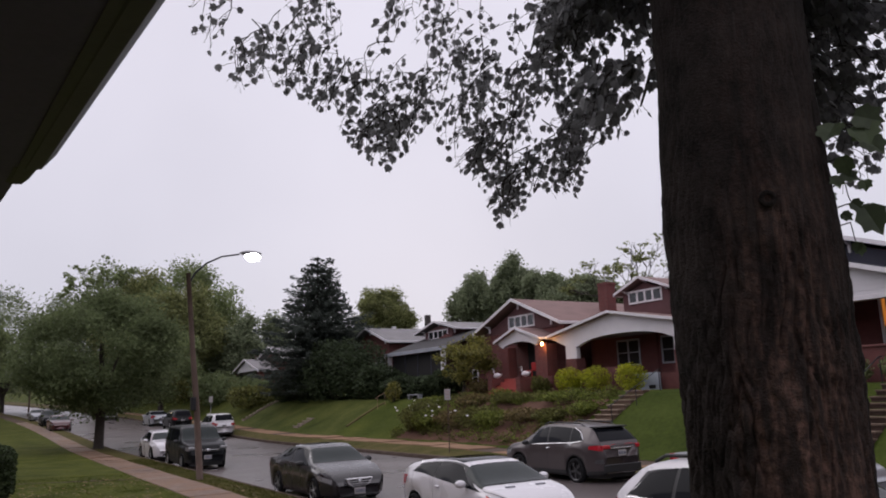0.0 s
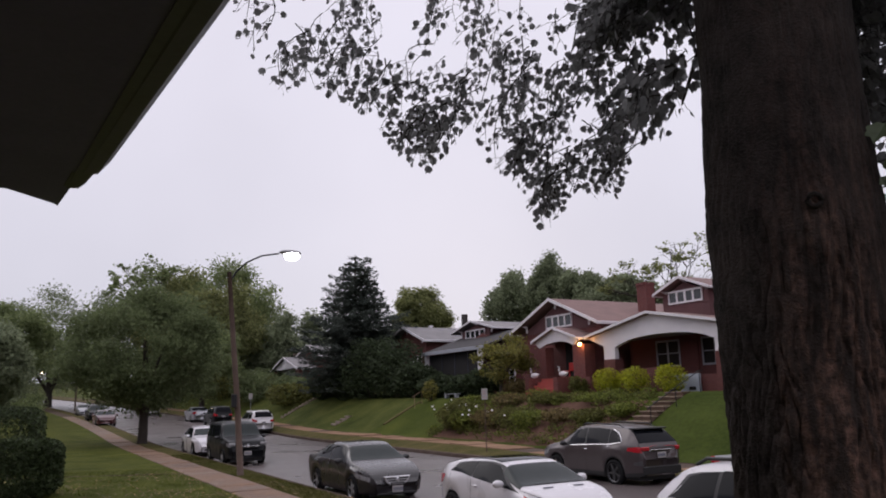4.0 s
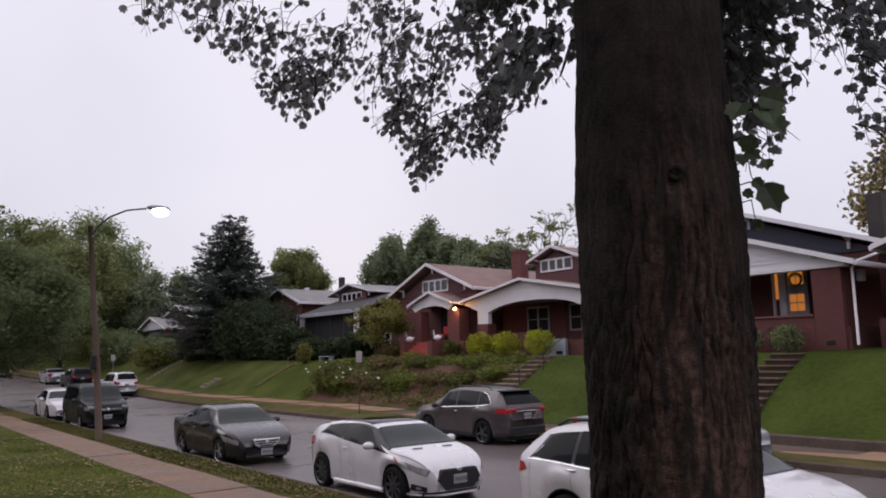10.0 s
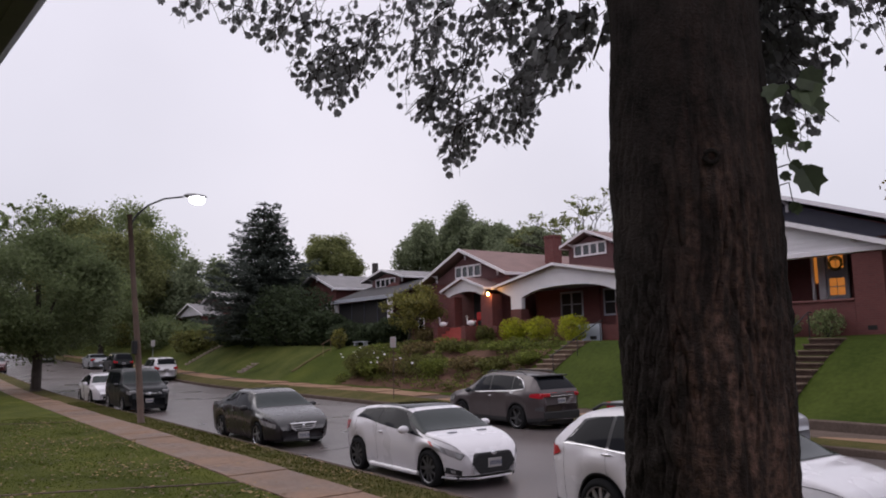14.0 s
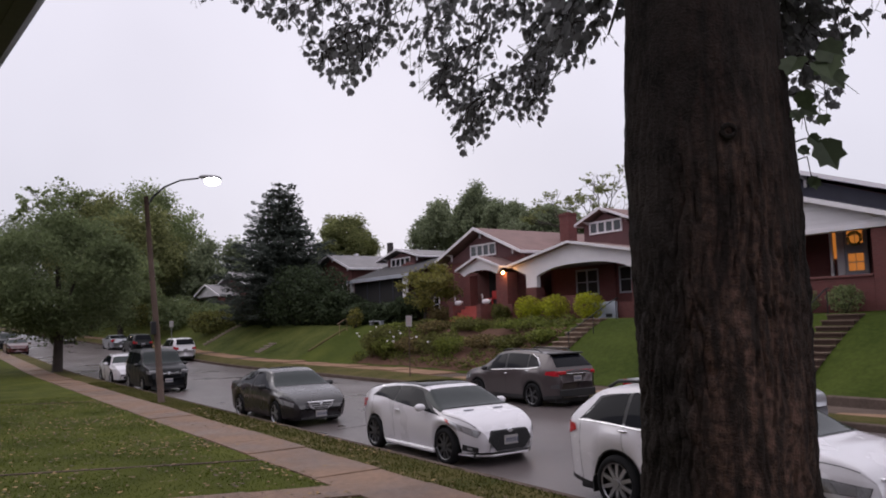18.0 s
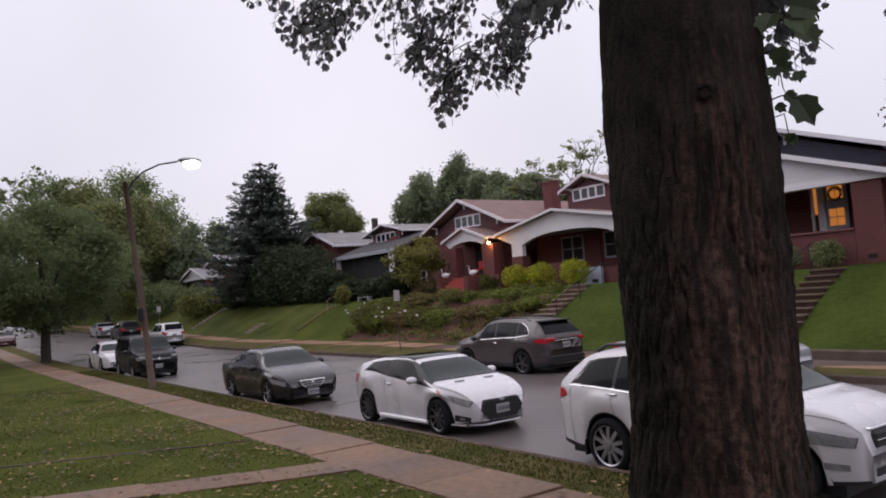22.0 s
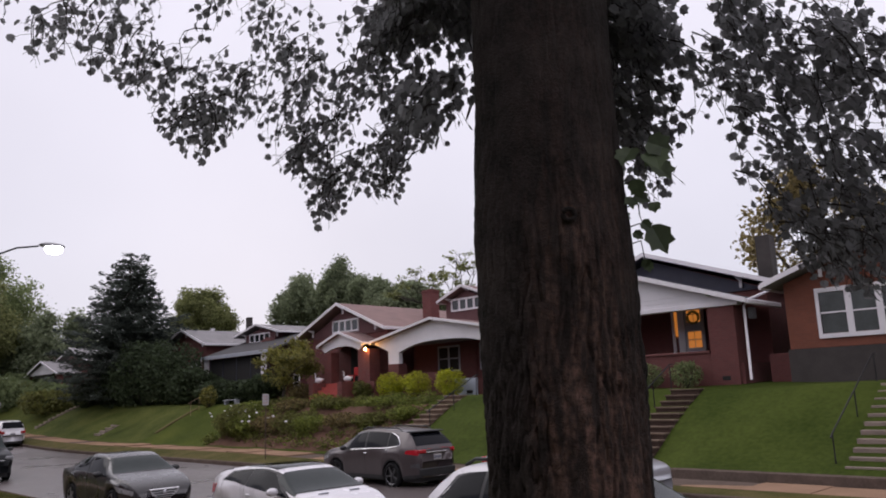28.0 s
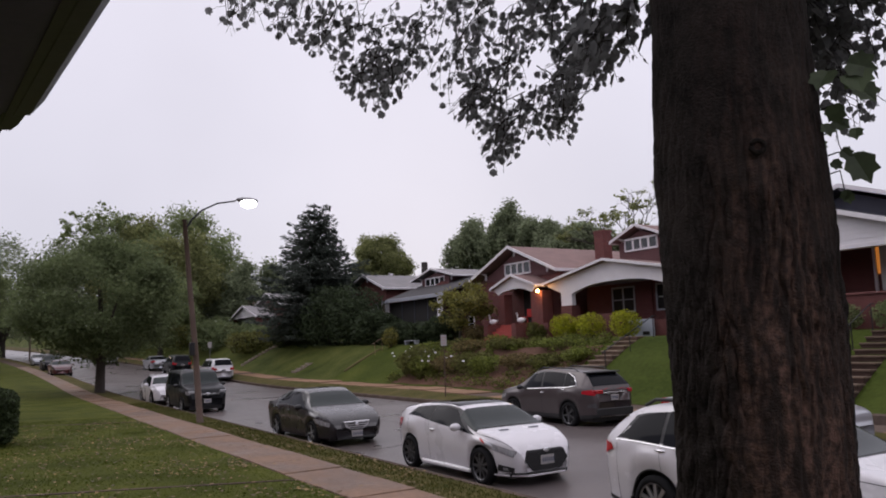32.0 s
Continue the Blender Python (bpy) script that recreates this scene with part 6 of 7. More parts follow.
class Shell:
    """A car body lofted along its length from a top line, a belt line and wheel arches."""

    def __init__(self, L, W, top, belt, wheels, R, sill=0.2, tumble=0.25, nose=0.80, tail=0.84):
        self.L, self.W, self.top, self.belt, self.wheels, self.R, self.sill, self.tumble, self.nose, self.tail = L, W, top, belt, wheels, R, sill, tumble, nose, tail
        self.cache = {}

    def section(self, x):
        key = round(x, 4)
        if key in self.cache:
            return self.cache[key]
        zt = curve(self.top, x)
        e = self.L / 2 - abs(x)
        f = max(0.0, 1 - e / (0.86 if x > 0 else 0.62))
        w = self.W / 2 * (1 - (1 - (self.nose if x > 0 else self.tail)) * f * f) * (1 - 0.03 * (x / self.L * 2) ** 2)
        w *= 1 - 0.16 * max(0.0, 1 - e / 0.13) ** 2
        zs = self.sill + 0.06 * f
        for xw in self.wheels:
            d = abs(x - xw)
            if d < self.R * 1.16:
                zs = max(zs, self.R + math.sqrt((self.R * 1.16) ** 2 - d * d))
        zb = min(curve(self.belt, x), zt - 0.03)
        zb = max(zb, zs + 0.05)
        zt = max(zt, zb + 0.02)
        hip = max(math.exp(-((x - xw) / (self.R * 1.5)) ** 2) for xw in self.wheels)
        g = min(1.0, max(0.0, (zt - zb) / 0.40))
        wr = w * (0.955 - self.tumble * g)
        k = [(w * (0.915 + 0.045 * hip), zs), (w * (0.955 + 0.045 * hip), zs + 0.35 * (zb - zs)), (w * (0.98 + 0.025 * hip), zs + 0.68 * (zb - zs)), (w * 0.955, zb), (w * 0.955 + (wr - w * 0.955) * 0.45, zb + (zt - zb) * 0.48), (wr, zt - 0.13 * (zt - zb)), (wr * 0.82, zt - 0.03 * (zt - zb)), (0, zt)]
        out = []
        for i, n in enumerate(SEG):
            p0, p1, p2, p3 = k[max(i - 1, 0)], k[i], k[i + 1], k[min(i + 2, len(k) - 1)]
            if i == 3:
                p0 = (p1[0] * 2 - p2[0], p1[1] * 2 - p2[1])
            if i == 2:
                p3 = (p2[0] * 2 - p1[0], p2[1] * 2 - p1[1])
            if i == len(SEG) - 1:
                p3 = (-p1[0], p1[1])
            for j in range(n):
                t = j / n
                out.append(tuple(0.5 * (2 * p1[c] + (p2[c] - p0[c]) * t + (2 * p0[c] - 5 * p1[c] + 4 * p2[c] - p3[c]) * t * t + (3 * p1[c] - p0[c] - 3 * p2[c] + p3[c]) * t ** 3) for c in (0, 1)))
        out.append(k[-1])
        self.cache[key] = out
        return out

    def at(self, x, v, side=1, off=0.0):
        def raw(x, v):
            s = self.section(x)
            i = min(int(v), NV - 1)
            f = v - i
            return Vector((x, (s[i][0] * (1 - f) + s[i + 1][0] * f), s[i][1] * (1 - f) + s[i + 1][1] * f))
        p = raw(x, v)
        if off:
            a = raw(x + 0.02, v) - raw(x - 0.02, v)
            b = raw(x, min(v + 0.3, NV)) - raw(x, max(v - 0.3, 0))
            n = a.cross(b).normalized()
            if n.y + n.z < 0:
                n = -n
            p += n * off
        return Vector((p.x, p.y * side, p.z))

    def body(self):
        n = int(self.L / 0.045)
        xs = [-self.L / 2 + self.L * i / n for i in range(n + 1)]
        verts, faces = [], []
        for x in xs:
            s = self.section(x)
            verts += [(x, -p[0], p[1]) for p in s] + [(x, p[0], p[1]) for p in s[-2::-1]]
        m = 2 * NV + 1
        for i in range(n):
            for j in range(m - 1):
                a = i * m + j
                faces.append((a, a + 1, a + m + 1, a + m))
        faces.append(tuple(range(m)))
        faces.append(tuple(range(n * m + m - 1, n * m - 1, -1)))
        return verts, faces

    def patch(self, quad, side=1, off=0.006, nu=10, nv=6):
        """A panel over the surface with corners (x, v): rear-bottom, front-bottom, front-top, rear-top."""
        verts, faces = [], []
        for j in range(nv + 1):
            g = j / nv
            for i in range(nu + 1):
                f = i / nu
                x = (quad[0][0] * (1 - f) + quad[1][0] * f) * (1 - g) + (quad[3][0] * (1 - f) + quad[2][0] * f) * g
                v = (quad[0][1] * (1 - f) + quad[1][1] * f) * (1 - g) + (quad[3][1] * (1 - f) + quad[2][1] * f) * g
                verts.append(self.at(x, v, side, off))
        for j in range(nv):
            for i in range(nu):
                a = j * (nu + 1) + i
                q = (a, a + 1, a + nu + 2, a + nu + 1)
                faces.append(q if side < 0 else q[::-1])
        return verts, faces

    def level(self, x, z):
        """The place on the section at x where the surface reaches height z."""
        s = self.section(x)
        for i in range(NV):
            if s[i + 1][1] >= z:
                a, b = s[i][1], s[i + 1][1]
                return i + (z - a) / (b - a) if b > a and z > a else float(i)
        return float(NV) - 0.5

    def patch_z(self, quad, side=1, off=0.01, nu=12, nv=5, inset=0.0):
        """A panel with corners (x, height): rear-bottom, front-bottom, front-top, rear-top."""
        cx, cz = sum(q[0] for q in quad) / 4, sum(q[1] for q in quad) / 4
        quad = [(q[0] + (cx - q[0]) * inset, q[1] + (cz - q[1]) * inset) for q in quad]
        verts, faces = [], []
        for j in range(nv + 1):
            g = j / nv
            for i in range(nu + 1):
                f = i / nu
                x = (quad[0][0] * (1 - f) + quad[1][0] * f) * (1 - g) + (quad[3][0] * (1 - f) + quad[2][0] * f) * g
                z = (quad[0][1] * (1 - f) + quad[1][1] * f) * (1 - g) + (quad[3][1] * (1 - f) + quad[2][1] * f) * g
                verts.append(self.at(x, self.level(x, z), side, off))
        for j in range(nv):
            for i in range(nu):
                a = j * (nu + 1) + i
                q = (a, a + 1, a + nu + 2, a + nu + 1)
                faces.append(q if side < 0 else q[::-1])
        return verts, faces

    def across(self, x0, x1, v0, off=0.006, nu=10, inset=0.0):
        """A panel from side to side over the top, between x0 and x1."""
        verts, faces = [], []
        vs = [v0 + (NV - v0) * k / 6 for k in range(7)]
        row = [(v, -1) for v in vs] + [(v, 1) for v in vs[-2::-1]]
        for i in range(nu + 1):
            x = x0 + (x1 - x0) * i / nu
            for v, s in row:
                verts.append(self.at(x, v, s, off))
        m = len(row)
        for i in range(nu):
            for j in range(m - 1):
                a = i * m + j
                faces.append((a, a + 1, a + m + 1, a + m))
        return verts, faces


def smooth(ob):
    for p in ob.data.polygons:
        p.use_smooth = True
    return ob


WHEELS = {}


def wheel(car, x, y, R, side, width, rim_mat, spokes):
    """A tyre with a spoked rim; side is -1 or 1 for the outer face."""
    key = (R, width, rim_mat.name, spokes)
    if key not in WHEELS:
        bm = bmesh.new()
        prof = [(0.70, -0.5), (0.84, -0.5), (0.95, -0.42), (1.0, -0.28), (1.0, 0.28), (0.95, 0.42), (0.84, 0.5), (0.74, 0.46), (0.72, 0.2), (0.70, 0.15)]
        n = 36
        rings = [[bm.verts.new((math.cos(2 * math.pi * i / n) * r * R, w * width, math.sin(2 * math.pi * i / n) * r * R)) for r, w in prof] for i in range(n)]
        for i in range(n):
            a, b = rings[i], rings[(i + 1) % n]
            for j in range(len(prof) - 1):
                bm.faces.new((a[j], a[j + 1], b[j + 1], b[j]))
        w = part("wheel", bm, RUBBER, car, smooth=True)
        bm = bmesh.new()
        bmesh.ops.create_cone(bm, cap_ends=True, segments=32, radius1=R * 0.75, radius2=R * 0.75, depth=width * 0.3, matrix=pose(0, -width * 0.12, 0, 90))
        part("hub_disc", bm, TRIM, w)
        bm = bmesh.new()
        for k in range(spokes):
            a = 2 * math.pi * k / spokes
            m = pose(0, 0, 0, 0, math.degrees(a), 0)
            vs = [m @ Vector(p) for p in ((-0.16 * 0.45 * R, 0.40 * width, 0.08 * R), (0.16 * 0.45 * R, 0.40 * width, 0.08 * R), (0.10 * 0.7 * R, 0.36 * width, 0.75 * R), (-0.10 * 0.7 * R, 0.36 * width, 0.75 * R))]
            top = [bm.verts.new(v) for v in vs]
            low = [bm.verts.new(v - Vector((0, 0.1 * width, 0))) for v in vs]
            bm.faces.new(top[::-1])
            for i in range(4):
                bm.faces.new((top[i], top[(i + 1) % 4], low[(i + 1) % 4], low[i]))
        bmesh.ops.create_cone(bm, cap_ends=True, segments=16, radius1=R * 0.15, radius2=R * 0.13, depth=width * 0.15, matrix=pose(0, width * 0.38, 0, -90))
        n = 36
        for r0, r1 in ((0.69, 0.77),):
            a = [bm.verts.new((math.cos(2 * math.pi * i / n) * r0 * R, 0.38 * width, math.sin(2 * math.pi * i / n) * r0 * R)) for i in range(n)]
            b = [bm.verts.new((math.cos(2 * math.pi * i / n) * r1 * R, 0.47 * width, math.sin(2 * math.pi * i / n) * r1 * R)) for i in range(n)]
            for i in range(n):
                bm.faces.new((a[i], a[(i + 1) % n], b[(i + 1) % n], b[i]))
        part("rim", bm, rim_mat, w)
        WHEELS[key] = w
        made = w
    else:
        src = WHEELS[key]
        made = new("wheel", src.data)
        made.parent = car
        for c in src.children:
            o = new(c.name.split(".")[0], c.data)
            o.parent = made
    made.matrix_basis = pose(x, y, R, 0, 40 * (x % 1), 0 if side > 0 else 180)
    return made


def ellipsoid(cx, cy, cz, rx, ry, rz, seg=14):
    bm = bmesh.new()
    bmesh.ops.create_uvsphere(bm, u_segments=seg, v_segments=8, radius=1.0, matrix=Matrix.Translation((cx, cy, cz)) @ Matrix.Diagonal((rx, ry, rz, 1)))
    return bm


def plate(car, x, z, face, y=0.0):
    p = part("number_plate", bevelled(boxes((x - 0.008, x + 0.008, y - 0.155, y + 0.155, z - 0.08, z + 0.08)), 0.003), PLATE, car, "white plate with dark marks")
    d = 0.010 * face
    bm = bmesh.new()
    for k in range(6):
        yy = y - 0.12 + k * 0.048
        box(bm, min(x + d * 0.9, x + d * 1.3), max(x + d * 0.9, x + d * 1.3), yy, yy + 0.03, z - 0.04, z + 0.035)
    part("mark", bm, PLATEBAR, p)


def car(name, label, m, paint, L, W, top, belt, wb, f_over, R, sides, screen, rear, sill=0.2, tumble=0.25, rim=None, spokes=10, mirror=None, mirror_mat=None, heads=(), tails=(), roof=None, handles=(), extras=None, nose=0.80, tail=0.84, lower=None, wheel_w=0.22, glass=None):
    t = thing(name, label, "car", m, "parked cars")
    xf = L / 2 - f_over
    sh = Shell(L, W, top, belt, (xf, xf - wb), R, sill, tumble, nose, tail)
    v, f = sh.body()
    smooth(from_arrays("body", v, f, paint, t))
    part("underbody", boxes((-L / 2 + 0.22, L / 2 - 0.22, -W / 2 + 0.24, W / 2 - 0.24, 0.17, 0.62), (-L / 2 + 0.5, L / 2 - 0.5, -W / 2 + 0.26, W / 2 - 0.26, 0.5, 0.8)), TRIM, t)
    for s in (-1, 1):
        for x in (xf, xf - wb):
            wheel(t, x, s * (W / 2 - 0.125), R, s, wheel_w, rim or ALLOY, spokes)
        for q in sides:
            v, f = sh.patch(q, s)
            smooth(from_arrays("side_window", v, f, glass or CARGLASS, t))
        for q in heads:
            hl = smooth(from_arrays("headlight", *sh.patch_z(q, s, 0.010), HEADLIGHT, t, "clear headlight"))
            smooth(from_arrays("lamp_rim", *sh.patch_z(q, s, 0.005, inset=-0.03), TRIM, hl))
            for a, b in ((0.10, 0.42), (0.52, 0.86)):
                cell = [tuple(q[i][c] + (q[j][c] - q[i][c]) * f for c in (0, 1)) for i, j, f in ((0, 1, a), (0, 1, b), (3, 2, b), (3, 2, a))]
                smooth(from_arrays("reflector", *sh.patch_z(cell, s, 0.015, inset=0.16), ALLOY, hl))
        for q in tails:
            v, f = sh.patch_z(q, s, 0.012)
            smooth(from_arrays("tail_light", v, f, TAIL, t, "red tail light"))
        for q in sides:
            bm = bmesh.new()
            tube(bm, [sh.at(q[0][0] - 0.03, v, s, 0.0005) for v in (0.6, 2, 4, 6, 7.6, 9)], [0.0035] * 6, 4)
            part("door_seam", bm, TRIM, t)
        for hx, hv in handles:
            p = sh.at(hx, hv, s, 0.02)
            part("door_handle", ellipsoid(p.x, p.y, p.z, 0.10, 0.022, 0.018, 10), CHROME if extras == "chrome" else paint, t, smooth=True)
        if mirror:
            mx, mz = mirror
            p = part("mirror", ellipsoid(mx, s * (W / 2 + 0.09), mz, 0.09, 0.12, 0.075), mirror_mat or paint, t, smooth=True)
            part("stalk", boxes((mx - 0.03, mx + 0.04, min(s * (W / 2 - 0.08), s * (W / 2 + 0.03)), max(s * (W / 2 - 0.08), s * (W / 2 + 0.03)), mz - 0.06, mz - 0.03)), TRIM, p)
    smooth(from_arrays("windscreen_seal", *sh.across(screen[0] - 0.03, screen[1] + 0.035, screen[2] - 0.6, 0.003), TRIM, t))
    for s in (-1, 1):
        bm = bmesh.new()
        xa, xb = screen[1] + 0.06, L / 2 - 0.16
        tube(bm, [sh.at(xa + (xb - xa) * k / 8, 12.2 + 0.3 * k, s, 0.0) for k in range(9)], [0.005] * 9, 4)
        part("hood_seam", bm, TRIM, t)
    v, f = sh.across(*screen)
    smooth(from_arrays("windscreen", v, f, SHIELD, t))
    v, f = sh.across(*rear)
    smooth(from_arrays("rear_window", v, f, CARGLASS, t))
    if roof:
        v, f = sh.across(*roof)
        smooth(from_arrays("glass_roof", v, f, CARGLASS, t))
    if lower:
        for s in (-1, 1):
            v, f = sh.patch([(-L / 2 + 0.02, 0.0), (L / 2 - 0.02, 0.0), (L / 2 - 0.02, lower), (-L / 2 + 0.02, lower)], s, 0.008, 60, 2)
            smooth(from_arrays("lower_trim", v, f, TRIM, t))
    return t, sh


# white coupe-like hatchback
hx = -13.09 + 0.02
hatch, sh = car("hatchback", "white hatchback with dark glass roof parked at the kerb", pose(hx, 8.86, 0), PAINT_W, 4.22, 1.79,
    [(-2.11, 0.62), (-2.06, 0.98), (-1.93, 1.17), (-1.78, 1.24), (-1.30, 1.335), (-0.6, 1.395), (-0.15, 1.40), (0.28, 1.345), (1.08, 0.985), (1.50, 0.915), (1.80, 0.81), (1.99, 0.68), (2.08, 0.56), (2.11, 0.44)],
    [(-2.11, 1.00), (-1.5, 1.05), (0.4, 0.92), (1.1, 0.87), (2.11, 0.66)], 2.65, 0.87, 0.335,
    [[(-1.40, 10.9), (-0.60, 9.5), (-0.53, 15.6), (-1.15, 14.4)], [(-0.57, 9.5), (0.92, 9.4), (0.24, 15.5), (-0.50, 15.6)]],
    (0.42, 1.07, 13.8, 0.010), (-1.85, -1.32, 16.3), sill=0.22, rim=ALLOY_D, spokes=9, mirror=(0.62, 1.0), heads=[[(1.45, 0.715), (1.97, 0.545), (2.02, 0.645), (1.26, 0.850)]], tails=[[(-2.07, 0.80), (-1.74, 0.86), (-1.66, 1.02), (-1.98, 1.01)]], roof=(-0.85, 0.2, 17.2), handles=[(-0.42, 7.6)], nose=0.66)
for s in (-1, 1):
    v, f = sh.patch([(-1.50, 10.5), (1.12, 9.0), (0.44, 16.8), (-1.24, 15.0)], s, 0.003)
    smooth(from_arrays("window_surround", v, f, TRIM, hatch))
    v, f = sh.patch_z([(1.66, 0.30), (1.96, 0.27), (1.98, 0.36), (1.70, 0.415)], s, 0.008)
    pod = smooth(from_arrays("fog_light_pod", v, f, TRIM, hatch))
    v, f = sh.patch_z([(1.78, 0.315), (1.87, 0.31), (1.87, 0.36), (1.78, 0.365)], s, 0.014)
    smooth(from_arrays("lens", v, f, ALLOY, pod, "round fog lamp"))
    v, f = sh.patch_z([(1.36, 0.78), (1.46, 0.745), (1.40, 0.805), (1.26, 0.835)], s, 0.014)
    smooth(from_arrays("reflector", v, f, AMBER, hatch, "red side reflector"))
g = part("grille", bevelled(prism(bmesh.new(), [(-0.32, 0.27), (0.32, 0.27), (0.50, 0.46), (0.40, 0.645), (-0.40, 0.645), (-0.50, 0.46)], "x", 1.90, 2.122), 0.02, 2), TRIM, hatch, "black hexagonal grille")
for k in range(5):
    wg = (0.36, 0.43, 0.47, 0.44, 0.40)[k]
    part("grille_bar", boxes((2.12, 2.127, -wg, wg, 0.315 + 0.065 * k, 0.327 + 0.065 * k)), IRON, g)
part("badge", ellipsoid(2.118, 0, 0.635, 0.012, 0.075, 0.042), CHROME, hatch, smooth=True)
plate(hatch, 2.133, 0.47, 1)
for s in (-1, 1):
    part("hood_vent", bevelled(boxes((1.30, 1.34, min(s * 0.24, s * 0.46), max(s * 0.24, s * 0.46), 0.945, 0.966)), 0.006), GREYWOOD, hatch)
part("splitter", bevelled(prism(bmesh.new(), [(1.5, -0.79), (1.82, -0.70), (2.12, -0.40), (2.12, 0.40), (1.82, 0.70), (1.5, 0.79)], "z", 0.20, 0.235), 0.008), PAINT_W, hatch)
for s in (-1, 1):
    part("side_skirt", bevelled(boxes((-0.92, 0.88, min(s * 0.78, s * 0.87), max(s * 0.78, s * 0.87), 0.17, 0.25)), 0.02), PAINT_W, hatch)

# dark grey sedan
sedan, sh = car("sedan", "dark grey sedan with chrome grille parked at the kerb", pose(-20.83, 8.62, 0), PAINT_G, 4.80, 1.83,
    [(-2.40, 0.65), (-2.33, 0.98), (-1.60, 1.07), (-0.85, 1.36), (-0.3, 1.44), (0.2, 1.44), (0.62, 1.36), (1.28, 1.00), (1.85, 0.88), (2.16, 0.775), (2.32, 0.66), (2.40, 0.48)],
    [(-2.40, 0.97), (-1.2, 0.98), (1.2, 0.89), (2.40, 0.64)], 2.74, 0.97, 0.325,
    [[(-1.25, 9.8), (-0.22, 9.6), (-0.24, 15.4), (-0.75, 15.0)], [(-0.16, 9.6), (1.05, 9.7), (0.48, 15.2), (-0.18, 15.4)]],
    (0.66, 1.24, 16.3), (-1.5, -0.9, 16.3), rim=ALLOY, spokes=5, mirror=(0.82, 0.99), mirror_mat=TRIM, heads=[[(1.66, 0.62), (2.31, 0.535), (2.30, 0.640), (1.54, 0.765)]], tails=[[(-2.36, 0.75), (-2.1, 0.75), (-2.05, 0.93), (-2.32, 0.93)]], handles=[(-0.3, 7.6), (-1.15, 7.8)])
g = part("grille", bevelled(prism(bmesh.new(), [(-0.20, 0.44), (0.20, 0.44), (0.33, 0.51), (0.38, 0.655), (-0.38, 0.655), (-0.33, 0.51)], "x", 2.22, 2.412), 0.015), CHROME, sedan, "chrome framed grille")
for k in range(3):
    wg = 0.20 + 0.055 * k
    part("grille_slot", bevelled(boxes((2.40, 2.420, -wg, wg, 0.468 + 0.058 * k, 0.502 + 0.058 * k)), 0.005), TRIM, g)
part("badge", ellipsoid(2.424, 0, 0.565, 0.01, 0.055, 0.055), CHROME, sedan, smooth=True)

plate(sedan, 2.425, 0.34, 1)
for s in (-1, 1):
    smooth(from_arrays("window_surround", *sh.patch([(-1.36, 9.7), (1.14, 9.3), (0.60, 16.2), (-0.86, 15.4)], s, 0.003), TRIM, sedan))
    bm = bmesh.new()
    tube(bm, [sh.at(-1.3 + 2.4 * k / 6, 9.25, s, 0.006) for k in range(7)], [0.008] * 7, 5)
    part("window_trim", bm, TRIM, sedan)
part("bumper_intake", bevelled(boxes((2.20, 2.405, -0.55, 0.55, 0.205, 0.25)), 0.01), TRIM, sedan)

# white three-row suv nearest the tree
suv, sh = car("suv", "white family suv with silver wheels parked at the kerb", pose(-6.30, 8.74, 0), PAINT_W, 4.45, 1.90,
    [(-2.225, 0.70), (-2.20, 1.00), (-2.10, 1.22), (-1.66, 1.58), (-1.28, 1.67), (-0.5, 1.71), (0.1, 1.68), (0.55, 1.57), (1.30, 1.17), (1.75, 1.09), (2.05, 0.985), (2.17, 0.87), (2.215, 0.74), (2.225, 0.60)],
    [(-2.225, 1.12), (-1.3, 1.12), (1.0, 1.02), (2.225, 0.84)], 2.55, 0.80, 0.375,
    [[(-1.80, 10.4), (-1.02, 9.5), (-1.0, 15.3), (-1.50, 14.6)], [(-0.96, 9.5), (-0.10, 9.5), (-0.06, 15.4), (-0.94, 15.4)], [(-0.02, 9.5), (1.12, 9.7), (0.46, 15.2), (0.02, 15.4)]],
    (0.58, 1.28, 15.8), (-2.14, -1.78, 16.0), sill=0.26, rim=ALLOY, spokes=10, mirror=(0.86, 1.14), heads=[[(1.60, 0.745), (2.13, 0.70), (2.15, 0.80), (1.40, 0.93)]], tails=[[(-2.20, 0.92), (-1.90, 1.02), (-1.96, 1.10), (-2.17, 1.12)]], handles=[(-0.02, 7.8), (-0.98, 7.9)], wheel_w=0.25, lower=0.8, extras="chrome", nose=0.74)
for s in (-1, 1):
    smooth(from_arrays("window_surround", *sh.patch([(-1.88, 10.0), (1.18, 9.25), (0.48, 15.7), (-1.56, 15.1)], s, 0.003), TRIM, suv))
    bm = bmesh.new()
    tube(bm, [sh.at(-1.86 + 2.95 * k / 8, 9.9 - 0.7 * min(1, k / 3), s, 0.008) for k in range(9)], [0.010] * 9, 5)
    part("window_trim", bm, CHROME, suv, "chrome window line")
g = part("grille", bevelled(boxes((1.98, 2.232, -0.46, 0.46, 0.64, 0.85)), 0.04), TRIM, suv, "dark grille with chrome edge")
part("grille_edge", bevelled(boxes((2.02, 2.215, -0.50, 0.50, 0.85, 0.885), (2.13, 2.238, -0.43, 0.43, 0.735, 0.755)), 0.012), CHROME, g)
part("badge", ellipsoid(2.245, 0, 0.765, 0.015, 0.10, 0.075), CHROME, suv, smooth=True)
part("lower_intake", bevelled(boxes((2.12, 2.231, -0.52, 0.52, 0.34, 0.50)), 0.04), TRIM, suv)
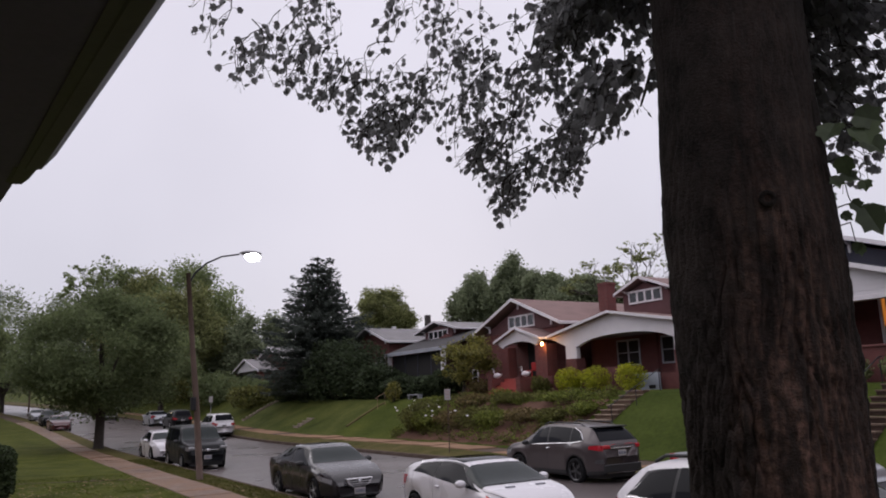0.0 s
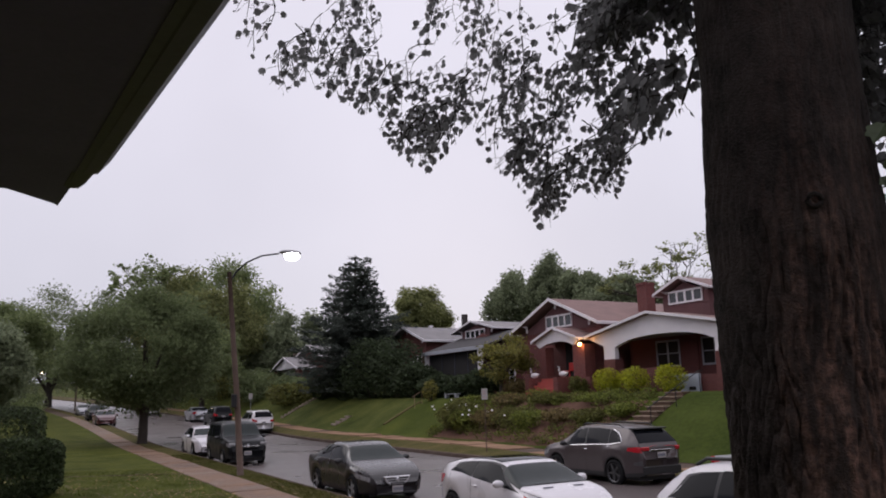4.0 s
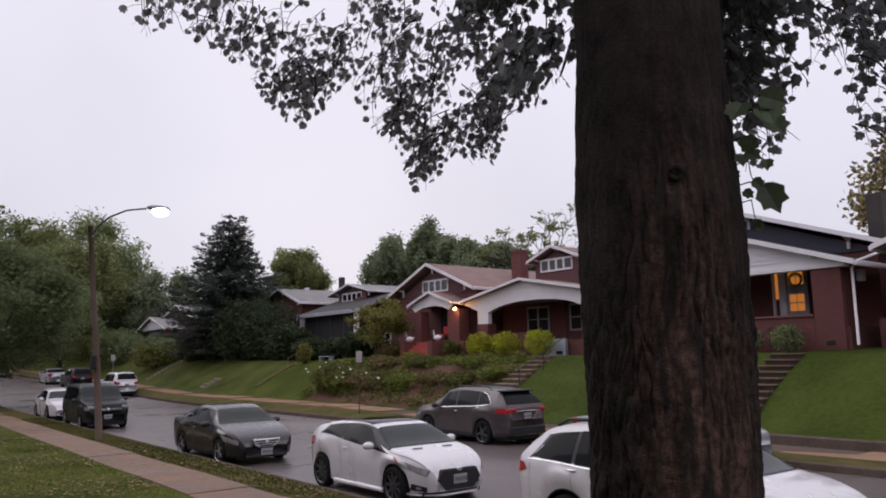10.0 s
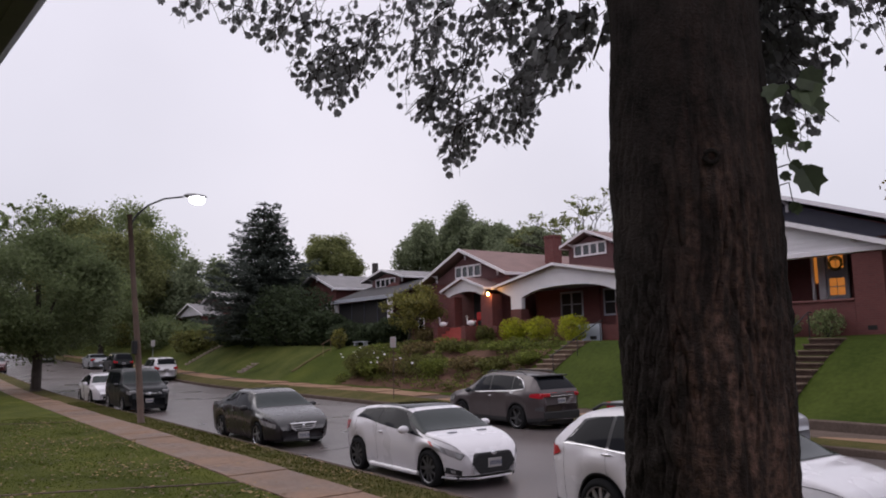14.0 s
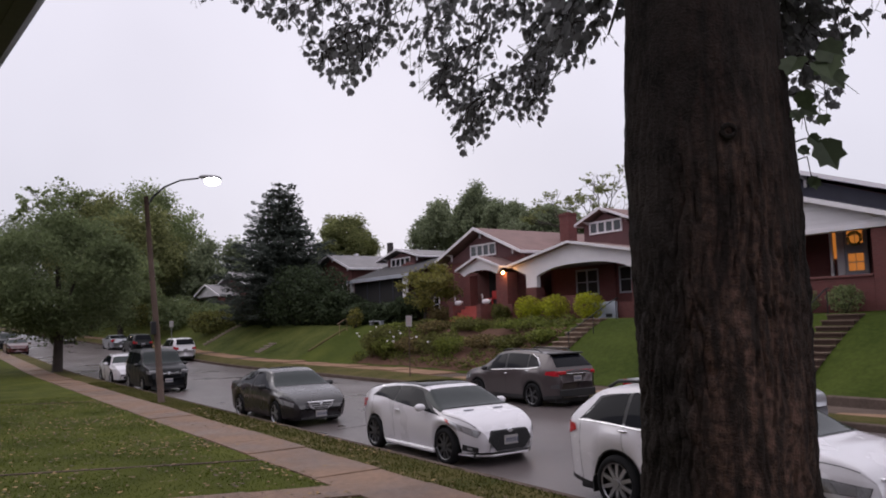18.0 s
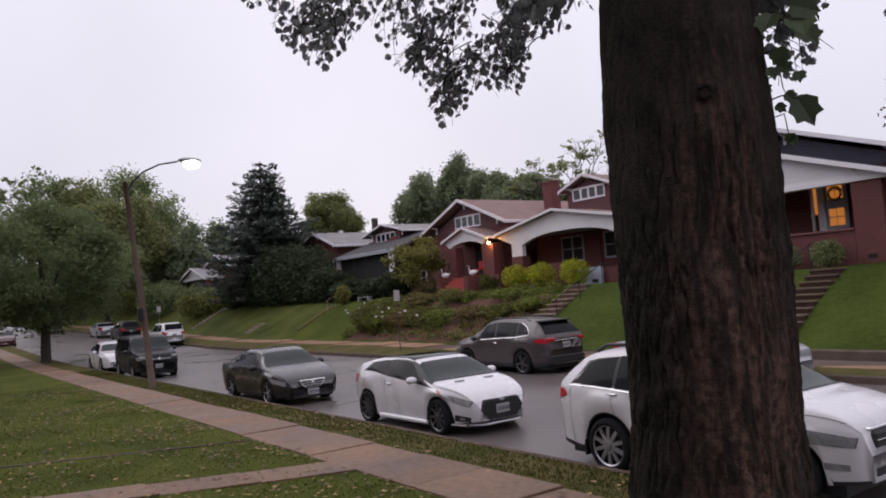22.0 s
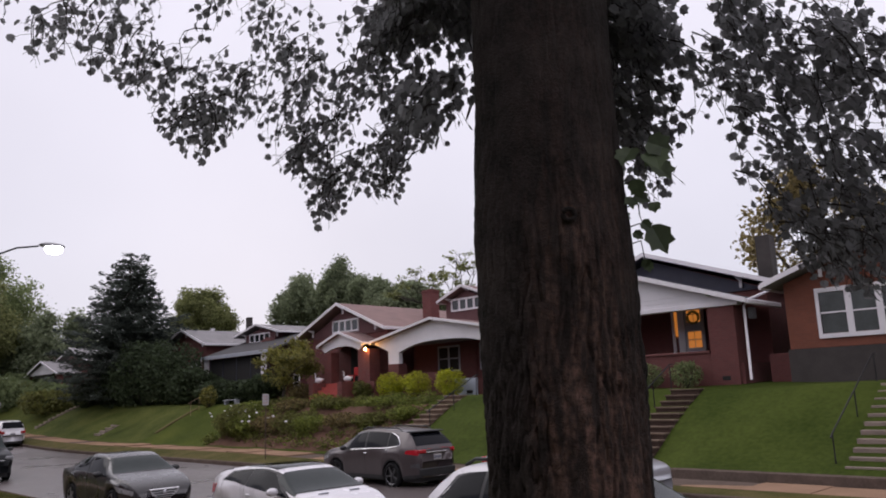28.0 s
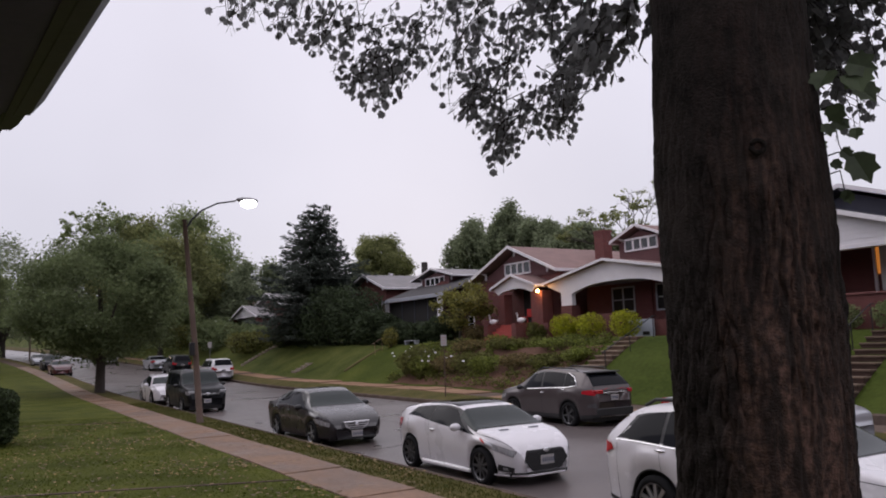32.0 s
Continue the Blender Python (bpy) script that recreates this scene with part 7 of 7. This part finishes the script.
for s in (-1, 1):
    smooth(from_arrays("fog_light", *sh.patch_z([(1.84, 0.47), (2.08, 0.455), (2.08, 0.525), (1.84, 0.545)], s, 0.008), HEADLIGHT, suv))
    bm = bmesh.new()
    tube(bm, [(-1.5, s * 0.58, 1.63), (-1.3, s * 0.59, 1.72), (-0.5, s * 0.61, 1.745), (0.1, s * 0.60, 1.705), (0.25, s * 0.59, 1.64)], [0.025] * 5, 8)
    part("roof_rail", bm, TRIM, suv, smooth=True)
    part("mud_flap", bevelled(boxes((-1.56, -1.54, min(s * 0.74, s * 0.94), max(s * 0.74, s * 0.94), 0.2, 0.42)), 0.005), TRIM, suv)

# brown-grey crossover across the street, facing away down the street
cross, sh = car("crossover", "brown-grey crossover parked across the street", pose(-18.85, 15.98, 0, 0, 0, 180), PAINT_B, 4.68, 1.84,
    [(-2.34, 0.75), (-2.30, 1.02), (-2.18, 1.25), (-1.80, 1.58), (-1.2, 1.65), (-0.4, 1.69), (0.2, 1.66), (0.6, 1.54), (1.25, 1.14), (1.85, 1.02), (2.18, 0.90), (2.30, 0.75), (2.34, 0.6)],
    [(-2.34, 1.10), (-1.5, 1.12), (1.2, 1.00), (2.34, 0.82)], 2.705, 0.93, 0.36,
    [[(-1.62, 10.8), (-1.12, 9.6), (-1.10, 15.3), (-1.40, 14.6)], [(-1.08, 9.6), (-0.12, 9.6), (-0.08, 15.4), (-1.05, 15.4)], [(-0.04, 9.6), (1.05, 9.7), (0.48, 15.2), (0.0, 15.4)]],
    (0.62, 1.22, 16.3), (-2.22, -1.84, 16.2), sill=0.25, rim=ALLOY_D, spokes=5, mirror=(0.85, 1.1), mirror_mat=TRIM, heads=[[(1.8, 0.76), (2.26, 0.66), (2.22, 0.80), (1.72, 0.90)]], tails=[[(-2.30, 0.93), (-1.88, 0.98), (-1.92, 1.07), (-2.27, 1.10)]], handles=[(-0.1, 7.7), (-1.12, 7.9)], lower=1.2, extras="chrome")
plate(cross, -2.352, 0.86, -1)
part("rear_trim", bevelled(boxes((-2.36, -2.31, -0.72, 0.72, 0.34, 0.56)), 0.02), TRIM, cross)
part("tail_badge_strip", bevelled(boxes((-2.345, -2.30, -0.42, 0.42, 0.98, 1.01)), 0.006), CHROME, cross)
part("spoiler", bevelled(boxes((-2.02, -1.7, -0.60, 0.60, 1.56, 1.60)), 0.012), TRIM, cross)
for s in (-1, 1):
    part("tail_light", bevelled(boxes((-2.335, -2.24, min(s * 0.42, s * 0.74), max(s * 0.58, s * 0.74), 0.98, 1.09)), 0.02), TAIL, cross, "red tail light")
    bm = bmesh.new()
    tube(bm, [(-1.5, s * 0.58, 1.60), (-1.3, s * 0.585, 1.69), (0.1, s * 0.60, 1.71), (0.35, s * 0.59, 1.64)], [0.02] * 4, 8)
    part("roof_rail", bm, TRIM, cross, smooth=True)
for s in (-1, 1):
    bm = bmesh.new()
    tube(bm, [sh.at(x, v, s, 0.012) for x, v in ((1.0, 9.2), (0.4, 9.1), (-0.4, 9.1), (-1.1, 9.2), (-1.5, 9.9), (-1.66, 10.6), (-1.60, 12.2), (-1.46, 14.2), (-1.2, 15.3))], [0.014] * 9, 6)
    part("window_trim", bm, CHROME, cross, "chrome window line")
    smooth(from_arrays("bumper_corner", *sh.patch_z([(-2.31, 0.58), (-2.06, 0.60), (-2.10, 0.68), (-2.30, 0.72)], s, 0.010), ALLOY_D, cross, "dark silver bumper corner"))
    smooth(from_arrays("window_surround", *sh.patch([(-1.66, 10.4), (1.14, 9.3), (0.56, 16.1), (-1.44, 15.2)], s, 0.003), TRIM, cross))

# black boxy suv behind the lamp post
boxy, sh = car("boxy_suv", "black boxy small suv parked at the kerb", pose(-34.8, 8.45, 0), PAINT_K, 4.30, 1.82,
    [(-2.15, 0.9), (-2.10, 1.5), (-1.95, 1.74), (-1.0, 1.79), (0.2, 1.79), (0.65, 1.70), (1.15, 1.20), (1.75, 1.08), (2.05, 0.98), (2.12, 0.8), (2.15, 0.6)],
    [(-2.15, 1.12), (1.0, 1.04), (2.15, 0.9)], 2.57, 0.86, 0.34,
    [[(-1.95, 9.6), (-0.95, 9.6), (-0.92, 15.4), (-1.8, 15.3)], [(-0.88, 9.6), (1.0, 9.7), (0.55, 15.2), (-0.85, 15.4)]],
    (0.7, 1.14, 16.2), (-2.10, -1.98, 16.2), sill=0.28, tumble=0.14, nose=0.88, tail=0.92, rim=ALLOY, spokes=7, mirror=(0.85, 1.15), mirror_mat=TRIM, heads=[[(1.86, 0.80), (2.11, 0.78), (2.09, 0.90), (1.80, 0.95)]], tails=[[(-2.12, 0.9), (-2.0, 0.9), (-2.0, 1.3), (-2.1, 1.3)]], lower=2.2)
part("grille", bevelled(boxes((2.11, 2.165, -0.5, 0.5, 0.72, 0.86)), 0.015), TRIM, boxy)
part("grille_bar", bevelled(boxes((2.14, 2.18, -0.48, 0.48, 0.79, 0.81)), 0.006), CHROME, boxy)
part("badge", ellipsoid(2.18, 0, 0.80, 0.012, 0.07, 0.06), CHROME, boxy, smooth=True)
for s in (-1, 1):
    part("headlight", bevelled(boxes((2.02, 2.13, min(s * 0.52, s * 0.80), max(s * 0.52, s * 0.80), 0.82, 0.95)), 0.03), HEADLIGHT, boxy, "clear headlight")
plate(boxy, 2.165, 0.52, 1)

# white rounded coupe behind it
bug, sh = car("coupe", "white rounded two-door car parked at the kerb", pose(-41.5, 8.5, 0), PAINT_W, 4.28, 1.81,
    [(-2.14, 0.6), (-2.05, 0.85), (-1.6, 1.10), (-0.9, 1.38), (-0.2, 1.48), (0.3, 1.44), (0.65, 1.34), (1.15, 1.02), (1.65, 0.93), (1.98, 0.78), (2.10, 0.64), (2.14, 0.5)],
    [(-2.14, 0.95), (0, 0.95), (2.14, 0.75)], 2.54, 0.86, 0.335,
    [[(-1.2, 10.2), (-0.45, 9.6), (-0.42, 15.4), (-0.9, 14.6)], [(-0.38, 9.6), (0.95, 9.7), (0.5, 15.2), (-0.35, 15.4)]],
    (0.68, 1.12, 16.3), (-1.6, -0.95, 16.3), rim=ALLOY, spokes=5, mirror=(0.7, 1.0))
for s in (-1, 1):
    part("headlight", ellipsoid(1.90, s * 0.62, 0.68, 0.10, 0.13, 0.12), HEADLIGHT, bug, smooth=True)
part("intake", bevelled(boxes((2.10, 2.15, -0.45, 0.45, 0.28, 0.40)), 0.015), TRIM, bug)

WAGON_TOP = [(-2.35, 0.75), (-2.30, 1.1), (-2.05, 1.62), (-1.2, 1.72), (0.1, 1.72), (0.6, 1.60), (1.2, 1.14), (1.9, 1.04), (2.25, 0.92), (2.35, 0.6)]
SEDAN_TOP = [(-2.35, 0.65), (-2.28, 1.00), (-1.6, 1.08), (-0.85, 1.36), (-0.3, 1.45), (0.2, 1.44), (0.62, 1.36), (1.25, 1.02), (1.9, 0.92), (2.25, 0.78), (2.35, 0.55)]
BELT = [(-2.35, 1.05), (1.2, 0.98), (2.35, 0.8)]
WAGON_SIDE = [[(-1.9, 9.8), (-1.1, 9.6), (-1.08, 15.3), (-1.75, 15)], [(-1.02, 9.6), (1.0, 9.7), (0.5, 15.2), (-1.0, 15.4)]]
SEDAN_SIDE = [[(-1.25, 9.8), (-0.22, 9.6), (-0.24, 15.4), (-0.75, 15.0)], [(-0.16, 9.6), (1.05, 9.7), (0.48, 15.2), (-0.18, 15.4)]]


def wagon(label, x, y, rz, paint, wagon_like=True):
    if wagon_like:
        t, sh = car("suv", label, pose(x, y + bend(x), rise(x), 0, 0, rz), paint, 4.7, 1.86, WAGON_TOP, BELT, 2.7, 0.95, 0.36, WAGON_SIDE, (0.62, 1.18, 16.3), (-2.27, -2.05, 15.6), sill=0.27, rim=ALLOY, spokes=5, mirror=(0.85, 1.1), tails=[[(-2.32, 0.86), (-2.1, 0.88), (-2.1, 1.08), (-2.28, 1.08)]], heads=[[(1.85, 0.74), (2.28, 0.68), (2.24, 0.82), (1.8, 0.92)]], lower=1.2)
    else:
        t, sh = car("sedan", label, pose(x, y + bend(x), rise(x), 0, 0, rz), paint, 4.7, 1.8, SEDAN_TOP, BELT, 2.7, 0.95, 0.32, SEDAN_SIDE, (0.66, 1.2, 16.3), (-1.5, -0.9, 16.3), rim=ALLOY, spokes=5, mirror=(0.82, 1.0), tails=[[(-2.32, 0.76), (-2.05, 0.78), (-2.0, 0.95), (-2.27, 0.95)]], heads=[[(1.82, 0.64), (2.29, 0.56), (2.25, 0.70), (1.72, 0.80)]])
    for s in (-1, 1):
        part("tail_light", bevelled(boxes((-2.36, -2.27, min(s * 0.5, s * 0.78), max(s * 0.5, s * 0.78), 0.84, 1.0)), 0.02), TAIL, t, "red tail light")
    plate(t, -2.362, 0.8 if wagon_like else 0.72, -1)
    return t


wagon("white suv parked across the street", -60.5, 16.3, 180, PAINT_W)
wagon("dark suv parked across the street", -72.5, 16.2, 180, PAINT_K)
wagon("silver sedan parked across the street", -80, 16.0, 180, PAINT_S, False)
jeep = wagon("white boxy off-road car with black roof across the street", -98, 14.7, 180, PAINT_W)
part("hard_top", bevelled(boxes((-2.2, 0.55, -0.72, 0.72, 1.50, 1.82)), 0.05), TRIM, jeep, "black hard top")
part("spare_wheel", bevelled(boxes((-2.56, -2.37, -0.34, 0.34, 0.72, 1.38)), 0.08, 2), RUBBER, jeep)
wagon("dark red sedan parked on the near kerb", -78.5, 7.3, 0, PAINT_R, False)
wagon("dark suv parked far along the near kerb", -88, 7.6, 0, PAINT_K)
wagon("pale sedan parked far along the near kerb", -102, 8.0, 0, PAINT_S, False)
wagon("silver sedan parked across the street", -11.65, 15.95, 0, PAINT_S, False)
